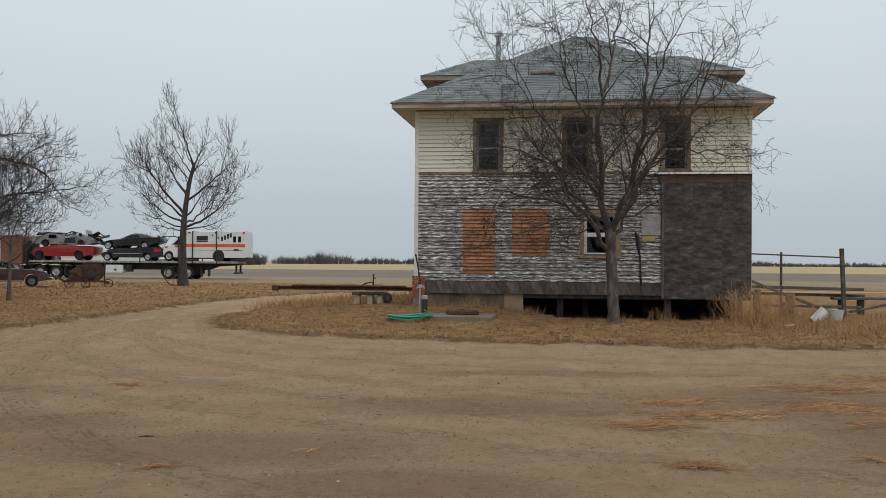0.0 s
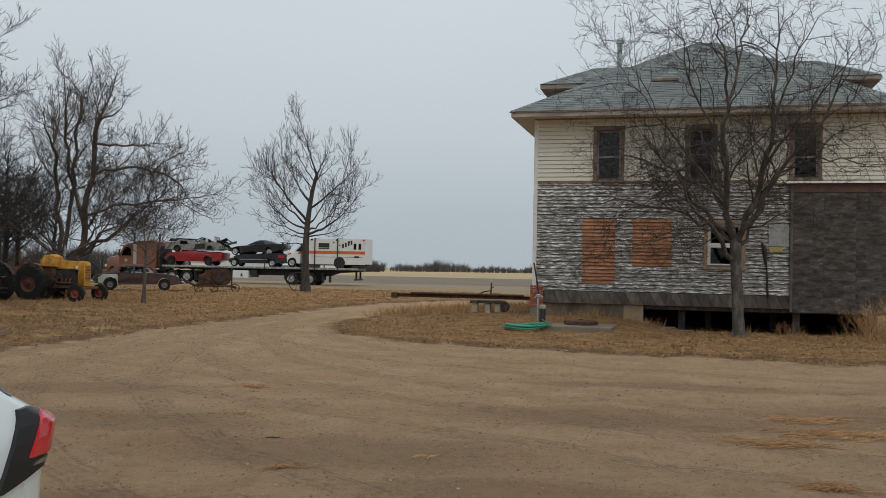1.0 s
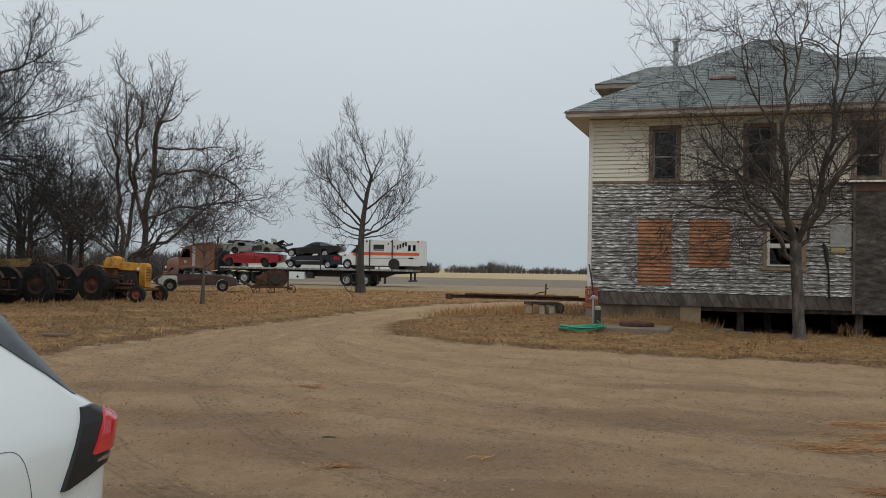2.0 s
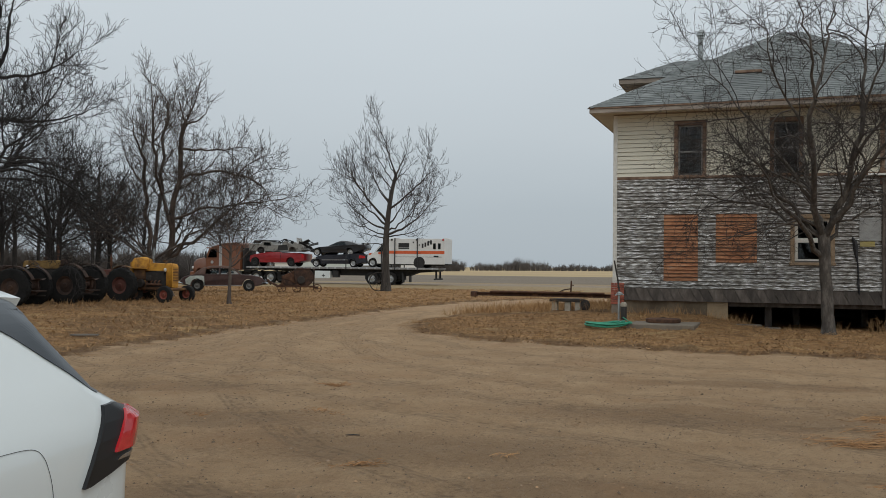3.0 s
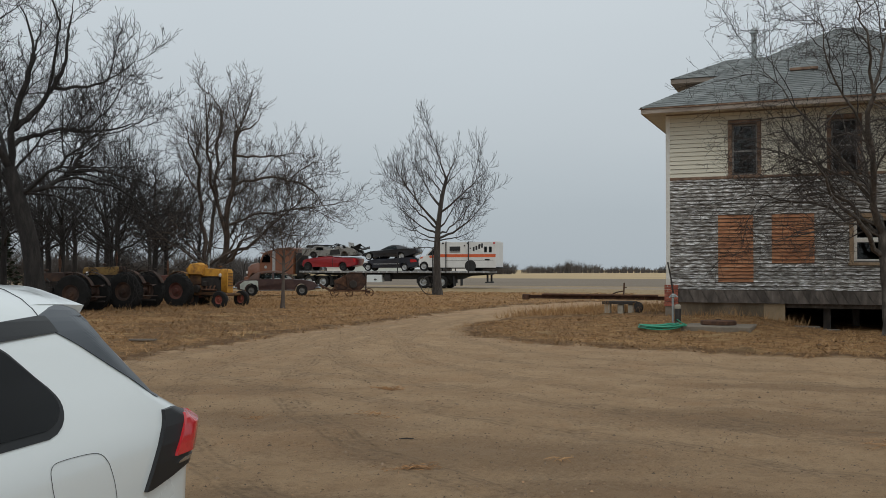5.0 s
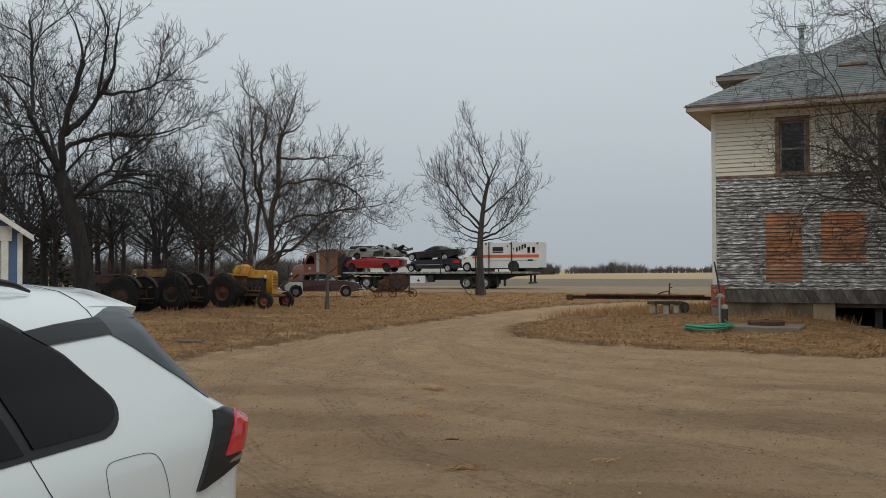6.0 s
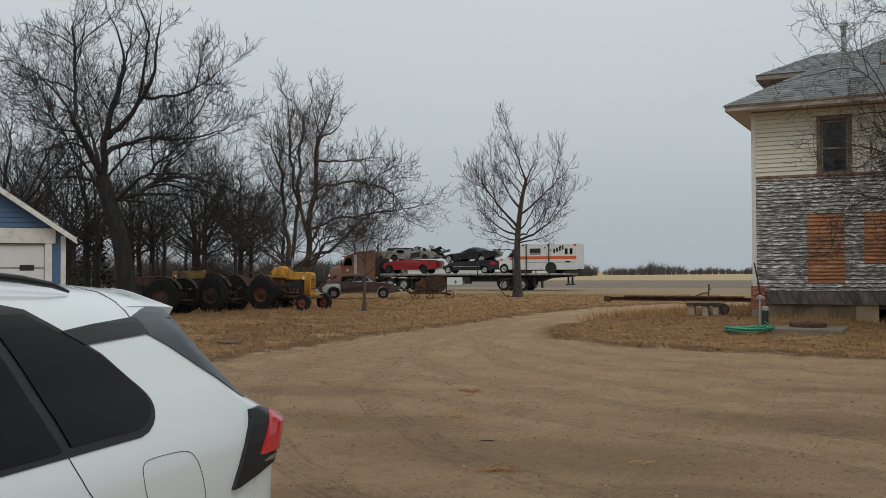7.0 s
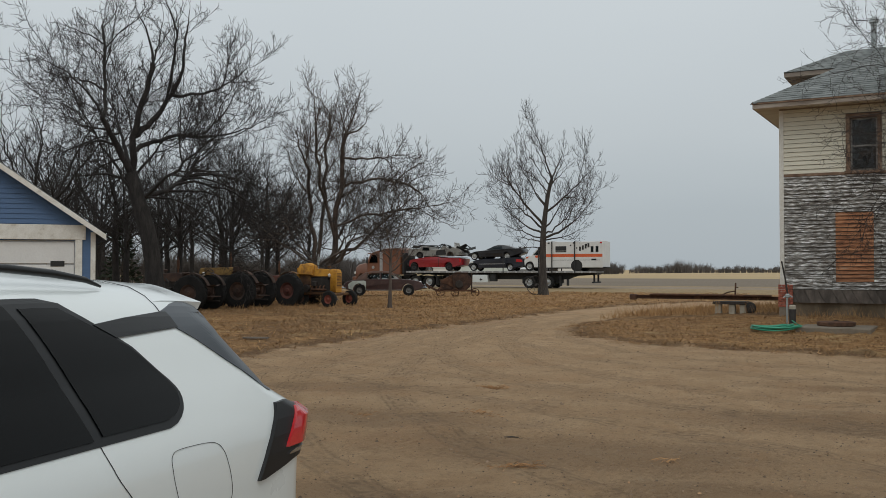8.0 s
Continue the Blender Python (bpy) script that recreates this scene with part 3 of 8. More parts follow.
# corner boards, the band between the storeys, and a frieze under the eaves
g = G()
g.box((-0.03, -0.03, 1.02), (0.095, 0.0, Z_TOP), 0.006).box((-0.03, 0.0, 1.02), (0.0, 0.12, Z_TOP), 0.006)
part("corner_board", g, M_WHITEWOOD, house, "pale flaking corner board")
g = G()
g.box((H_W - 0.07, -0.028, 4.4), (H_W + 0.03, 0.0, Z_TOP), 0.006).box((H_W, 0.0, 0.75), (H_W + 0.03, 0.12, Z_TOP), 0.006)
part("corner_board", g, M_WHITEWOOD, house)
part("band_board", G().box((0.09, -0.034, Z_BAND - 0.05), (H_W + 0.02, 0.0, Z_BAND + 0.03), 0.006), M_TRIM, house)
part("frieze_board", G().box((-0.02, -0.036, Z_TOP - 0.14), (H_W + 0.02, -0.002, Z_TOP), 0.006), M_FASCIA, house)


def window(o, label, casing, sash, pane_top=True, split=0.5, t=0.045):
    a, b, c, d = o
    g = G()
    w = 0.11
    g.box((a, -0.05, c), (a + w, 0.0, d), 0.006).box((b - w, -0.05, c), (b, 0.0, d), 0.006)
    g.box((a + w, -0.05, d - w), (b - w, 0.0, d), 0.006)
    g.box((a - 0.03, -0.075, c - 0.03), (b + 0.03, 0.0, c + 0.05), 0.008)
    g.box((a + w - 0.012, 0.0, c + 0.05), (a + w, 0.15, d - w)).box((b - w, 0.0, c + 0.05), (b - w + 0.012, 0.15, d - w))
    g.box((a + w, 0.0, d - w), (b - w, 0.15, d - w + 0.012)).box((a + w, 0.0, c + 0.04), (b - w, 0.15, c + 0.052))
    win = part("window", g, casing, house, label)
    zi, zo, xm, xn = c + 0.055, d - w - 0.004, a + w + 0.003, b - w - 0.003
    zm = zi + (zo - zi) * split
    for k, (za, zb, y) in enumerate(((zi, zm + 0.02, 0.035), (zm - 0.02, zo, 0.075))):
        s = G().box((xm, y, za), (xm + t, y + 0.035, zb), 0.004).box((xn - t, y, za), (xn, y + 0.035, zb), 0.004)
        s.box((xm + t, y, za), (xn - t, y + 0.035, za + t), 0.004).box((xm + t, y, zb - t), (xn - t, y + 0.035, zb), 0.004)
        part("sash", s, sash, win)
        if k == 0 or pane_top:
            p = part("pane", G().box((xm + t, y + 0.014, za + t), (xn - t, y + 0.019, zb - t)), M_GLASS, win)
            p.visible_shadow = False
    return win


M_SASH = mat("grey_sash_paint", [(0.20, 0.19, 0.18), (0.32, 0.31, 0.29)], 0.8, scale=6)
window(W1, "brown-cased sash window with dark dusty glass", M_TRIM, M_SASH, split=0.47)
window(W2, "brown-cased sash window with dusty glass", M_TRIM, M_SASH)
window(W3, "brown-cased sash window with dusty glass", M_TRIM, M_SASH, split=0.42)
window(W4, "wood-cased window with a white sash", mat("raw_wood_casing", [(0.22, 0.15, 0.09), (0.36, 0.27, 0.18)], 0.85, scale=5, fine=40), M_WHITEWOOD, split=0.5, t=0.085)
# torn curtain strips behind the left upper opening
M_CURTAIN = mat("grey_curtain_cloth", [(0.07, 0.066, 0.064), (0.12, 0.115, 0.11)], 0.95, scale=6)
g = G()
for k, (x, zt, zb) in enumerate(((1.90, 5.9, 4.7), (2.02, 5.9, 4.8), (2.45, 5.9, 4.7), (2.54, 5.9, 4.75))):
    pts = [(x + 0.01 * math.sin(3 * i + k), 0.19 + 0.01 * i, zt + (zb - zt) * i / 4) for i in range(5)]
    g.loft([[(p[0] - 0.05, p[1], p[2]), (p[0] + 0.05, p[1] + 0.01, p[2]), (p[0] + 0.05, p[1] + 0.014, p[2]), (p[0] - 0.05, p[1] + 0.004, p[2])] for p in pts])
part("curtain", g, M_CURTAIN, house)
part("roller_blind", G().box((7.45, 0.2, 5.35), (8.07, 0.21, 5.95)), M_CURTAIN, house)

# closed-in porch end: sheets of blackened plywood
porch = part("porch_frame", G().box((7.40, -0.06, 0.70), (H_W, -0.025, 4.30)), M_SKIRT, house, "closed-in porch end")
cols = [7.43, 8.26, 9.10, H_W + 0.01]
for i in range(3):
    for za, zb in ((0.655, 1.865), (1.868, 4.06)):
        part("panel", G().box((cols[i] + 0.001, -0.085 - 0.002 * i, za + hr.uniform(-0.01, 0.01)), (cols[i + 1] - 0.001, -0.062, zb), 0.002), M_PLY, porch)
part("edge_board", G().box((7.36, -0.10, 0.66), (7.435, -0.03, 4.32), 0.005), M_SKIRT, porch)
M_TAR = mat("red_brown_tarpaper", [(0.09, 0.05, 0.038), (0.15, 0.082, 0.06)], 0.9, scale=3, fine=20)
part("tarpaper_strip", G().box((7.30, -0.092, 4.07), (H_W + 0.02, -0.045, 4.32), 0.006), M_TAR, porch)
g = G()
g.prism([(-0.03, 4.40), (-0.19, 4.335), (-0.19, 4.32), (-0.03, 4.37)], 7.0, H_W + 0.06, "x")
part("flashing", g, M_WHITEWOOD, porch, "bent pale metal flashing")
# a patch of boards and a torn strip of tarpaulin hanging on the wall
part("patch_board", G().box((6.78, -0.052, 2.52), (7.34, -0.03, 3.14), 0.004), mat("grey_board_patch", [(0.26, 0.26, 0.25), (0.38, 0.385, 0.375)], 0.9, scale=5, fine=40), house)
part("yellow_scrap", G().box((6.80, -0.056, 2.36), (7.18, -0.034, 2.5), 0.004), mat("yellow_scrap_paint", [(0.42, 0.34, 0.11), (0.33, 0.28, 0.14)], 0.8, scale=6), house)
g = G()
pts = [(6.60, 2.62, 0.03), (6.66, 2.5, 0.10), (6.69, 2.3, 0.12), (6.70, 2.12, 0.07), (6.74, 1.9, 0.035), (6.76, 1.6, 0.035), (6.76, 1.3, 0.055), (6.78, 1.1, 0.05), (6.79, 1.02, 0.01)]
g.loft([[(x - w, -0.05, zz), (x, -0.075 - w * 0.4, zz), (x + w, -0.05, zz + 0.01), (x, -0.035, zz)] for x, zz, w in [(a, b, 0.6 * c) for a, b, c in pts]])
part("tarpaulin_strip", g, M_TARP, house, "torn black tarpaulin strip", smooth=50)

# skirt planks under the siding, a bit of footing, and posts in the dark crawl space
skirt = part("skirt_rail", G().box((0.05, -0.01, 1.02), (7.40, 0.14, 1.14)), M_SKIRT, house)
x = 0.30
while x < 7.35:
    w = min(hr.uniform(0.22, 0.38), 7.38 - x)
    lean = 0.20
    g = G()
    g.add([(x, -0.03, 1.11), (x + w, -0.03, 1.11), (x + w + lean, -0.10, 0.745), (x + lean, -0.10, 0.75), (x, -0.005, 1.11), (x + w, -0.005, 1.11), (x + w + lean, -0.07, 0.745), (x + lean, -0.07, 0.75)],
          [(0, 1, 2, 3), (4, 7, 6, 5), (0, 4, 5, 1), (1, 5, 6, 2), (2, 6, 7, 3), (3, 7, 4, 0)])
    part("skirt_board", g, M_SKIRT, skirt)
    x += w + 0.012
part("footing", G().box((0.25, 0.06, -0.1), (3.05, 0.30, 0.78), 0.01), mat("brown_stained_footing", [(0.12, 0.09, 0.06), (0.20, 0.155, 0.105), (0.27, 0.22, 0.16)], 0.95, scale=1.5, fine=25, stretch=(1, 1, 0.5)), house, "stained concrete footing")
part("footing_panel", G().box((2.72, 0.0, -0.1), (3.30, 0.045, 0.74), 0.006), mat("tan_plywood", [(0.30, 0.22, 0.13), (0.40, 0.30, 0.19)], 0.9, scale=3), house)
for px, py in ((4.4, 0.5), (6.1, 0.9), (7.6, 0.4), (9.5, 0.4), (5.2, 3.0), (7.2, 3.4), (9.4, 3.6)):
    part("support_post", G().box((px - 0.1, py, -0.15), (px + 0.1, py + 0.2, 0.8), 0.01), M_SKIRT, house)
for jy in (0.16, 2.8, 5.6):
    part("floor_joist", G().box((3.3, jy, 0.62), (H_W, jy + 0.19, 0.78)), M_SKIRT, house)
part("rear_footing", G().box((0.2, H_D - 0.3, -0.2), (H_W - 0.05, H_D - 0.05, 0.78)).box((H_W - 0.3, 1.0, -0.2), (H_W - 0.05, H_D - 0.3, 0.78)).box((0.05, 0.3, -0.2), (0.3, H_D - 0.3, 0.78)).box((3.0, 0.3, -0.2), (3.2, H_D - 0.3, 0.78)), M_SKIRT, house)

# brick pier under the corner
pier = part("brick_pier", G().box((-0.06, -0.02, 0.1), (0.30, 0.30, 1.1)), mat("dirty_mortar", [(0.17, 0.135, 0.10), (0.24, 0.20, 0.155)], 0.95, scale=6), house)
bz, row = 0.62, 0
while bz < 1.2:
    off = 0.0 if row % 2 else -0.1
    for k in range(3):
        xa, xb = max(-0.08, -0.08 + off + k * 0.205), min(0.32, -0.08 + off + k * 0.205 + 0.195)
        if xb - xa > 0.03:
            part("brick", G().box((xa, -0.035 - hr.uniform(0, 0.02), bz), (xb, 0.06, bz + 0.062), 0.005), M_BRICK, pier)
    bz += 0.072
    row += 1

# hipped roof with two side dormers
E_Z, R_Z = 6.45, 9.64
EL, ER, EF, EB = -0.64, H_W + 0.50, -0.70, H_D + 0.7
RL, RR, RB = 4.70, 5.36, 5.1
g = G()
g.add([(EL, EF, E_Z), (ER, EF, E_Z), (ER, EB, E_Z), (EL, EB, E_Z), (RL, RB, R_Z), (RR, RB, R_Z)],
      [(0, 1, 5, 4), (1, 2, 5), (2, 3, 4, 5), (3, 0, 4), (0, 3, 2, 1)])
roof = part("roof", g, M_SHINGLE, house, "grey asphalt-shingled hip roof")
# boxed eaves
g = G()
for lo, hi in (((EL, EF, E_Z - 0.17), (ER, EF + 0.035, E_Z - 0.004)), ((EL, EB - 0.035, E_Z - 0.17), (ER, EB, E_Z - 0.004)), ((EL, EF + 0.035, E_Z - 0.17), (EL + 0.035, EB - 0.035, E_Z - 0.004)), ((ER - 0.035, EF + 0.035, E_Z - 0.17), (ER, EB - 0.035, E_Z - 0.004))):
    g.box(lo, hi, 0.006)
part("fascia", g, M_FASCIA, roof)
part("gutter_board", G().box((EL - 0.02, EF - 0.022, E_Z - 0.045), (ER + 0.02, EF - 0.001, E_Z + 0.01), 0.005), M_TRIM, roof)
g = G()
zo, zi = E_Z - 0.16, Z_TOP - 0.10
g.add([(EL + 0.03, EF + 0.03, zo), (ER - 0.03, EF + 0.03, zo), (ER - 0.03, EB - 0.03, zo), (EL + 0.03, EB - 0.03, zo), (-0.02, -0.04, zi), (H_W + 0.02, -0.04, zi), (H_W + 0.02, H_D, zi), (-0.02, H_D, zi)],
      [(0, 1, 5, 4), (1, 2, 6, 5), (2, 3, 7, 6), (3, 0, 4, 7)])
part("soffit", g, M_SOFFIT, roof)


def shingles(p00, p10, p01, p11, parent, rows):
    """Shingle courses on a sloping face; p00-p10 the lower edge, p01-p11 the upper."""
    a, b, c, d = (Vector(p) for p in (p00, p10, p01, p11))
    nrm = (b - a).cross(c - a).normalized()
    if nrm.z < 0:
        nrm = -nrm
    for i in range(rows):
        k0, k1 = i / rows, min((i + 1.25) / rows, 1.0)
        l0, r0, l1, r1 = a.lerp(c, k0), b.lerp(d, k0), a.lerp(c, k1), b.lerp(d, k1)
        tabs = max(int((r0 - l0).length / 0.305), 1)
        off = (i % 2) * 0.5
        g = G()
        for j in range(-1, tabs + 1):
            u0, u1 = max((j + off) / tabs, 0), min((j + 1 + off) / tabs, 1)
            if u1 - u0 < 0.1 / tabs:
                continue
            u1 -= 0.012 / tabs
            lift = hr.uniform(0.010, 0.020)
            drop = hr.uniform(-0.006, 0.006)
            q = [l0.lerp(r0, u0), l0.lerp(r0, u1), l1.lerp(r1, u1), l1.lerp(r1, u0)]
            dn = (a - c).normalized() * drop
            q[0], q[1] = q[0] + dn, q[1] + dn
            top = [q[0] + nrm * lift, q[1] + nrm * lift, q[2] + nrm * 0.004, q[3] + nrm * 0.004]
            low = [p + nrm * 0.001 for p in q]
            g.add([tuple(p) for p in top + low], [(0, 1, 2, 3), (0, 4, 5, 1), (1, 5, 6, 2), (3, 7, 4, 0)])
        part("shingle_course", g, M_SHINGLE, parent)


shingles((EL, EF - 0.02, E_Z), (ER, EF - 0.02, E_Z), (RL, RB, R_Z), (RR, RB, R_Z), roof, 40)


def dormer(side):
    """A hipped dormer, flush with a side wall. side -1: over the left wall."""
    fx = (lambda s: s) if side < 0 else (lambda s: H_W - s)
    bf, bb, mid = 3.75, 6.55, 5.15
    g = G()
    xs = sorted((fx(0.05), fx(3.2)))
    g.box((xs[0], bf, 6.6), (xs[1], bb, 7.95))
    d = part("dormer", g, M_CREAM, roof, "hipped side dormer")
    ez, rz, o = 8.03, 8.93, 0.46
    e0, e1, r0, r1 = fx(0.05 - o), fx(3.6), fx(1.30), fx(4.2)
    g = G()
    g.add([(e0, bf - o, ez), (e1, bf - o, ez), (e1, bb + o, ez), (e0, bb + o, ez), (r0, mid, rz), (r1, mid, rz)],
          [(0, 1, 5, 4), (1, 2, 5), (2, 3, 4, 5), (3, 0, 4), (0, 3, 2, 1)])
    part("dormer_roof", g, M_SHINGLE, roof)
    g = G()
    xs = sorted((e0, e1))
    g.box((xs[0] + 0.01, bf - o + 0.01, ez - 0.15), (xs[1], bb + o - 0.01, ez - 0.006), 0.006)
    part("dormer_eave", g, M_FASCIA, roof)
    g = G()
    xs = sorted((fx(0.03), fx(3.2)))
    g.box((xs[0], bf - 0.03, 7.74), (xs[1], bf - 0.004, 7.87), 0.006)
    part("dormer_frieze", g, M_FASCIA, d)
    lo, hi = ((e0, bf - o - 0.01, ez), (e1, bf - o - 0.01, ez)), ((r0, mid, rz), (r1, mid, rz))
    shingles(lo[0], lo[1], hi[0], hi[1], roof, 14)


dormer(-1)
dormer(1)
# ridge caps
g = G()
for p, q in (((EL, EF, E_Z), (RL, RB, R_Z)), ((ER, EF, E_Z), (RR, RB, R_Z)), ((RL, RB, R_Z), (RR, RB, R_Z))):
    p, q = Vector(p), Vector(q)
    n = max(int((q - p).length / 0.16), 2)
    for i in range(n):
        a, b = p.lerp(q, i / n), p.lerp(q, (i + 1.2) / n)
        side = (q - p).cross(Vector((0, 0, 1))).normalized() * 0.13
        up = Vector((0, 0, 0.035))
        dn = Vector((0, 0, -0.03))
        g.add([tuple(v) for v in (a - side + dn, a + up, a + side + dn, b - side + dn, b + up * 0.6, b + side + dn)], [(0, 1, 4, 3), (1, 2, 5, 4), (0, 2, 1)])
part("ridge_cap", g, M_SHINGLE, roof)
g = G()
g.lathe([(0.09, 0), (0.09, 1.02), (0.10, 1.03), (0.10, 1.10), (0.145, 1.13), (0.145, 1.20), (0.06, 1.32)], 14, Matrix.Translation((2.13, 5.0, 8.6)))
part("vent_pipe", g, M_GALV, house, "galvanised flue pipe with a cap", smooth=40)
part("roof_hatch", G().box((3.4, 1.38, 7.66), (4.2, 1.46, 7.74), 0.01), M_TRIM, roof)

# ---- vehicles: shared shapes ----
M_TYRE = mat("black_tyre_rubber", [(0.012, 0.012, 0.012), (0.026, 0.025, 0.024)], 0.85, scale=6, fine=40)
M_TYRE.node_tree.nodes["Principled BSDF"].inputs["Specular IOR Level"].default_value = 0.2
M_DULLRIM = mat("dull_grey_hubcap", [(0.10, 0.10, 0.095), (0.19, 0.19, 0.18)], 0.6, 0.2, scale=6)
M_RIM = mat("dull_steel_rim", [(0.32, 0.33, 0.33), (0.48, 0.49, 0.49)], 0.45, 0.6, scale=8)
M_RIM_RED = mat("faded_red_rim", [(0.05, 0.014, 0.010), (0.095, 0.027, 0.018), (0.045, 0.028, 0.02)], 0.8, scale=8)
M_RIM_BRIGHT = mat("chalky_red_rim", [(0.12, 0.022, 0.014), (0.20, 0.045, 0.028), (0.10, 0.05, 0.033)], 0.8, scale=8)
M_BLACK = mat("black_underbody", [(0.012, 0.012, 0.013), (0.03, 0.029, 0.028)], 0.75, scale=5)
M_CARGLASS = glass("car_glass", (0.014, 0.02, 0.022), 0.02)
M_CARGLASS.node_tree.nodes["Principled BSDF"].inputs["IOR"].default_value = 1.25
M_CLEARGLASS = glass("pale_car_glass", (0.30, 0.36, 0.38), 0.05)
M_CHROME = mat("pitted_chrome", [(0.55, 0.56, 0.57), (0.42, 0.43, 0.44)], 0.25, 1.0, scale=9, fine=50, bump=0.05)
M_REDLENS = mat("red_lens", [(0.45, 0.012, 0.018), (0.55, 0.02, 0.025)], 0.18, scale=30, fine=90, bump=0.05, contrast=0.2, coat=0.6, rough_var=0)
M_WHITEPAINT = mat("white_car_paint", [(0.675, 0.72, 0.715), (0.70, 0.745, 0.74)], 0.28, scale=1.0, fine=300, bump=0, contrast=0.03, coat=0.8, rough_var=0.05)
M_WHITELAMP = mat("clear_lens", [(0.6, 0.6, 0.58), (0.7, 0.7, 0.68)], 0.15, scale=20)


def wheel(parent, c, r, w, rim=0.58, hub=None, lugs=0, n=28, name="wheel"):
    """A wheel on an axle along y: tyre, and the rim under it."""
    m = Matrix.Translation(c)
    g = G()
    prof = [(r * rim, -w * 0.46), (r * 0.80, -w * 0.5), (r * 0.95, -w * 0.46), (r, -w * 0.34), (r, w * 0.34), (r * 0.95, w * 0.46), (r * 0.80, w * 0.5), (r * rim, w * 0.46), (r * rim * 0.9, w * 0.3), (r * rim * 0.9, -w * 0.3), (r * rim, -w * 0.46)]
    g.lathe(prof, n, m, "y", caps=False)
    for k in range(lugs):
        for side in (-1, 1):
            a = 2 * math.pi * (k + 0.25 * side) / lugs
            b = a + 0.16 * side
            t = Matrix.Translation(c) @ Matrix.Rotation(-a, 4, "Y")
            g.add([(r * 0.97, side * w * 0.02, -0.02), (r * 0.97, side * w * 0.02, 0.02), (r * 0.94, side * w * 0.5, 0.10), (r * 0.94, side * w * 0.5, 0.05),
                   (r * 1.035, side * w * 0.02, -0.02), (r * 1.035, side * w * 0.02, 0.02), (r * 1.0, side * w * 0.47, 0.10), (r * 1.0, side * w * 0.47, 0.06)],
                  [(4, 5, 6, 7), (0, 4, 7, 3), (1, 2, 6, 5), (2, 3, 7, 6), (0, 1, 5, 4)], t)
    tyre = part(name, g, M_TYRE, parent, smooth=40)
    g = G()
    q = r * rim
    g.lathe([(0.02, -w * 0.46), (q * 0.22, -w * 0.46), (q * 0.30, -w * 0.34), (q * 0.72, -w * 0.26), (q * 0.80, -w * 0.36), (q * 0.99, -w * 0.46), (q * 0.99, w * 0.46), (q * 0.80, w * 0.36), (q * 0.72, w * 0.26), (q * 0.30, w * 0.34), (q * 0.22, w * 0.46), (0.02, w * 0.46)], n, m, "y")
    part("rim", g, hub or M_RIM, tyre, smooth=40)
    return tyre


def slab(poly, yf, r=0.05):
    """A side outline (x, z) made into a rounded body, symmetrical about y = 0; yf gives its half width."""
    cx, cz = sum(p[0] for p in poly) / len(poly), sum(p[1] for p in poly) / len(poly)
    inner = []
    for x, z in poly:
        d = math.hypot(cx - x, cz - z) or 1
        inner.append((x + (cx - x) / d * r, z + (cz - z) / d * r))
    rings = [[(x, -yf(x, z), z) for x, z in inner], [(x, -(yf(x, z) - r), z) for x, z in poly],
             [(x, yf(x, z) - r, z) for x, z in poly], [(x, yf(x, z), z) for x, z in inner]]
    return G().loft(rings)


def panel(poly, yf, side, t=0.012, inn=0.02):
    a = [(x, side * (yf(x, z) + t), z) for x, z in poly]
    b = [(x, side * (yf(x, z) - inn), z) for x, z in poly]
    return G().loft([a, b])


def arc(cx, cz, r, a0, a1, n):
    return [(cx + r * math.cos(radians(a0 + (a1 - a0) * i / n)), cz + r * math.sin(radians(a0 + (a1 - a0) * i / n))) for i in range(n + 1)]


def body_line(top, z_low, wheels, r):
    """An outline from the top points (rear to front) closed below with wheel arches."""
    out = list(top)
    if top[0][0] > top[-1][0]:
        for x in sorted(wheels):
            out += [(x - r, z_low)] + arc(x, z_low + 0.05, r, 180, 0, 8) + [(x + r, z_low)]
        return out
    for x in sorted(wheels, reverse=True):
        out += [(x + r, z_low)] + arc(x, z_low + 0.05, r, 0, 180, 8) + [(x - r, z_low)]
    return out


# ---- the parked white SUV ----
suv = thing("suv", "clean white compact SUV with dark privacy glass, parked on the dirt", "car", pose(-2.97, 3.68, land_z(-2.9, 2.0) - 0.005, 0, 0, -87))
SZ = [0.24, 0.42, 0.60, 0.85, 0.93, 1.00, 1.06, 1.10, 1.18, 1.25, 1.32, 1.40, 1.46, 1.52, 1.57, 1.61, 1.645, 1.67]
SY = [0.86, 0.905, 0.922, 0.930, 0.926, 0.918, 0.905, 0.89, 0.855, 0.82, 0.78, 0.74, 0.705, 0.665, 0.62, 0.565, 0.48, 0.34]
SREAR = [(0.2, 0.22), (0.42, 0.15), (0.88, 0.155), (0.95, 0.12), (1.05, 0.055), (1.10, 0.14), (1.19, 0.31), (1.41, 0.48), (1.525, 0.52), (1.54, 0.485), (1.58, 0.475), (1.62, 0.50), (1.7, 0.56)]
SFRONT = [(0.2, 4.45), (0.6, 4.58), (0.85, 4.52), (0.98, 4.30), (1.06, 3.75), (1.10, 3.45), (1.40, 2.98), (1.57, 2.62), (1.70, 2.4)]


def table(t, v):
    return float(np.interp(v, [p[0] for p in t], [p[1] for p in t]))


def suv_y(x, z):
    y = float(np.interp(z, SZ, SY))
    d = x - table(SREAR, z)
    if d < 0.16:
        y -= 0.06 * (1 - max(d, 0) / 0.16) ** 2
    f = table(SFRONT, z) - x
    if f < 0.7:
        y -= 0.22 * (1 - max(f, 0) / 0.7) ** 2
    return y


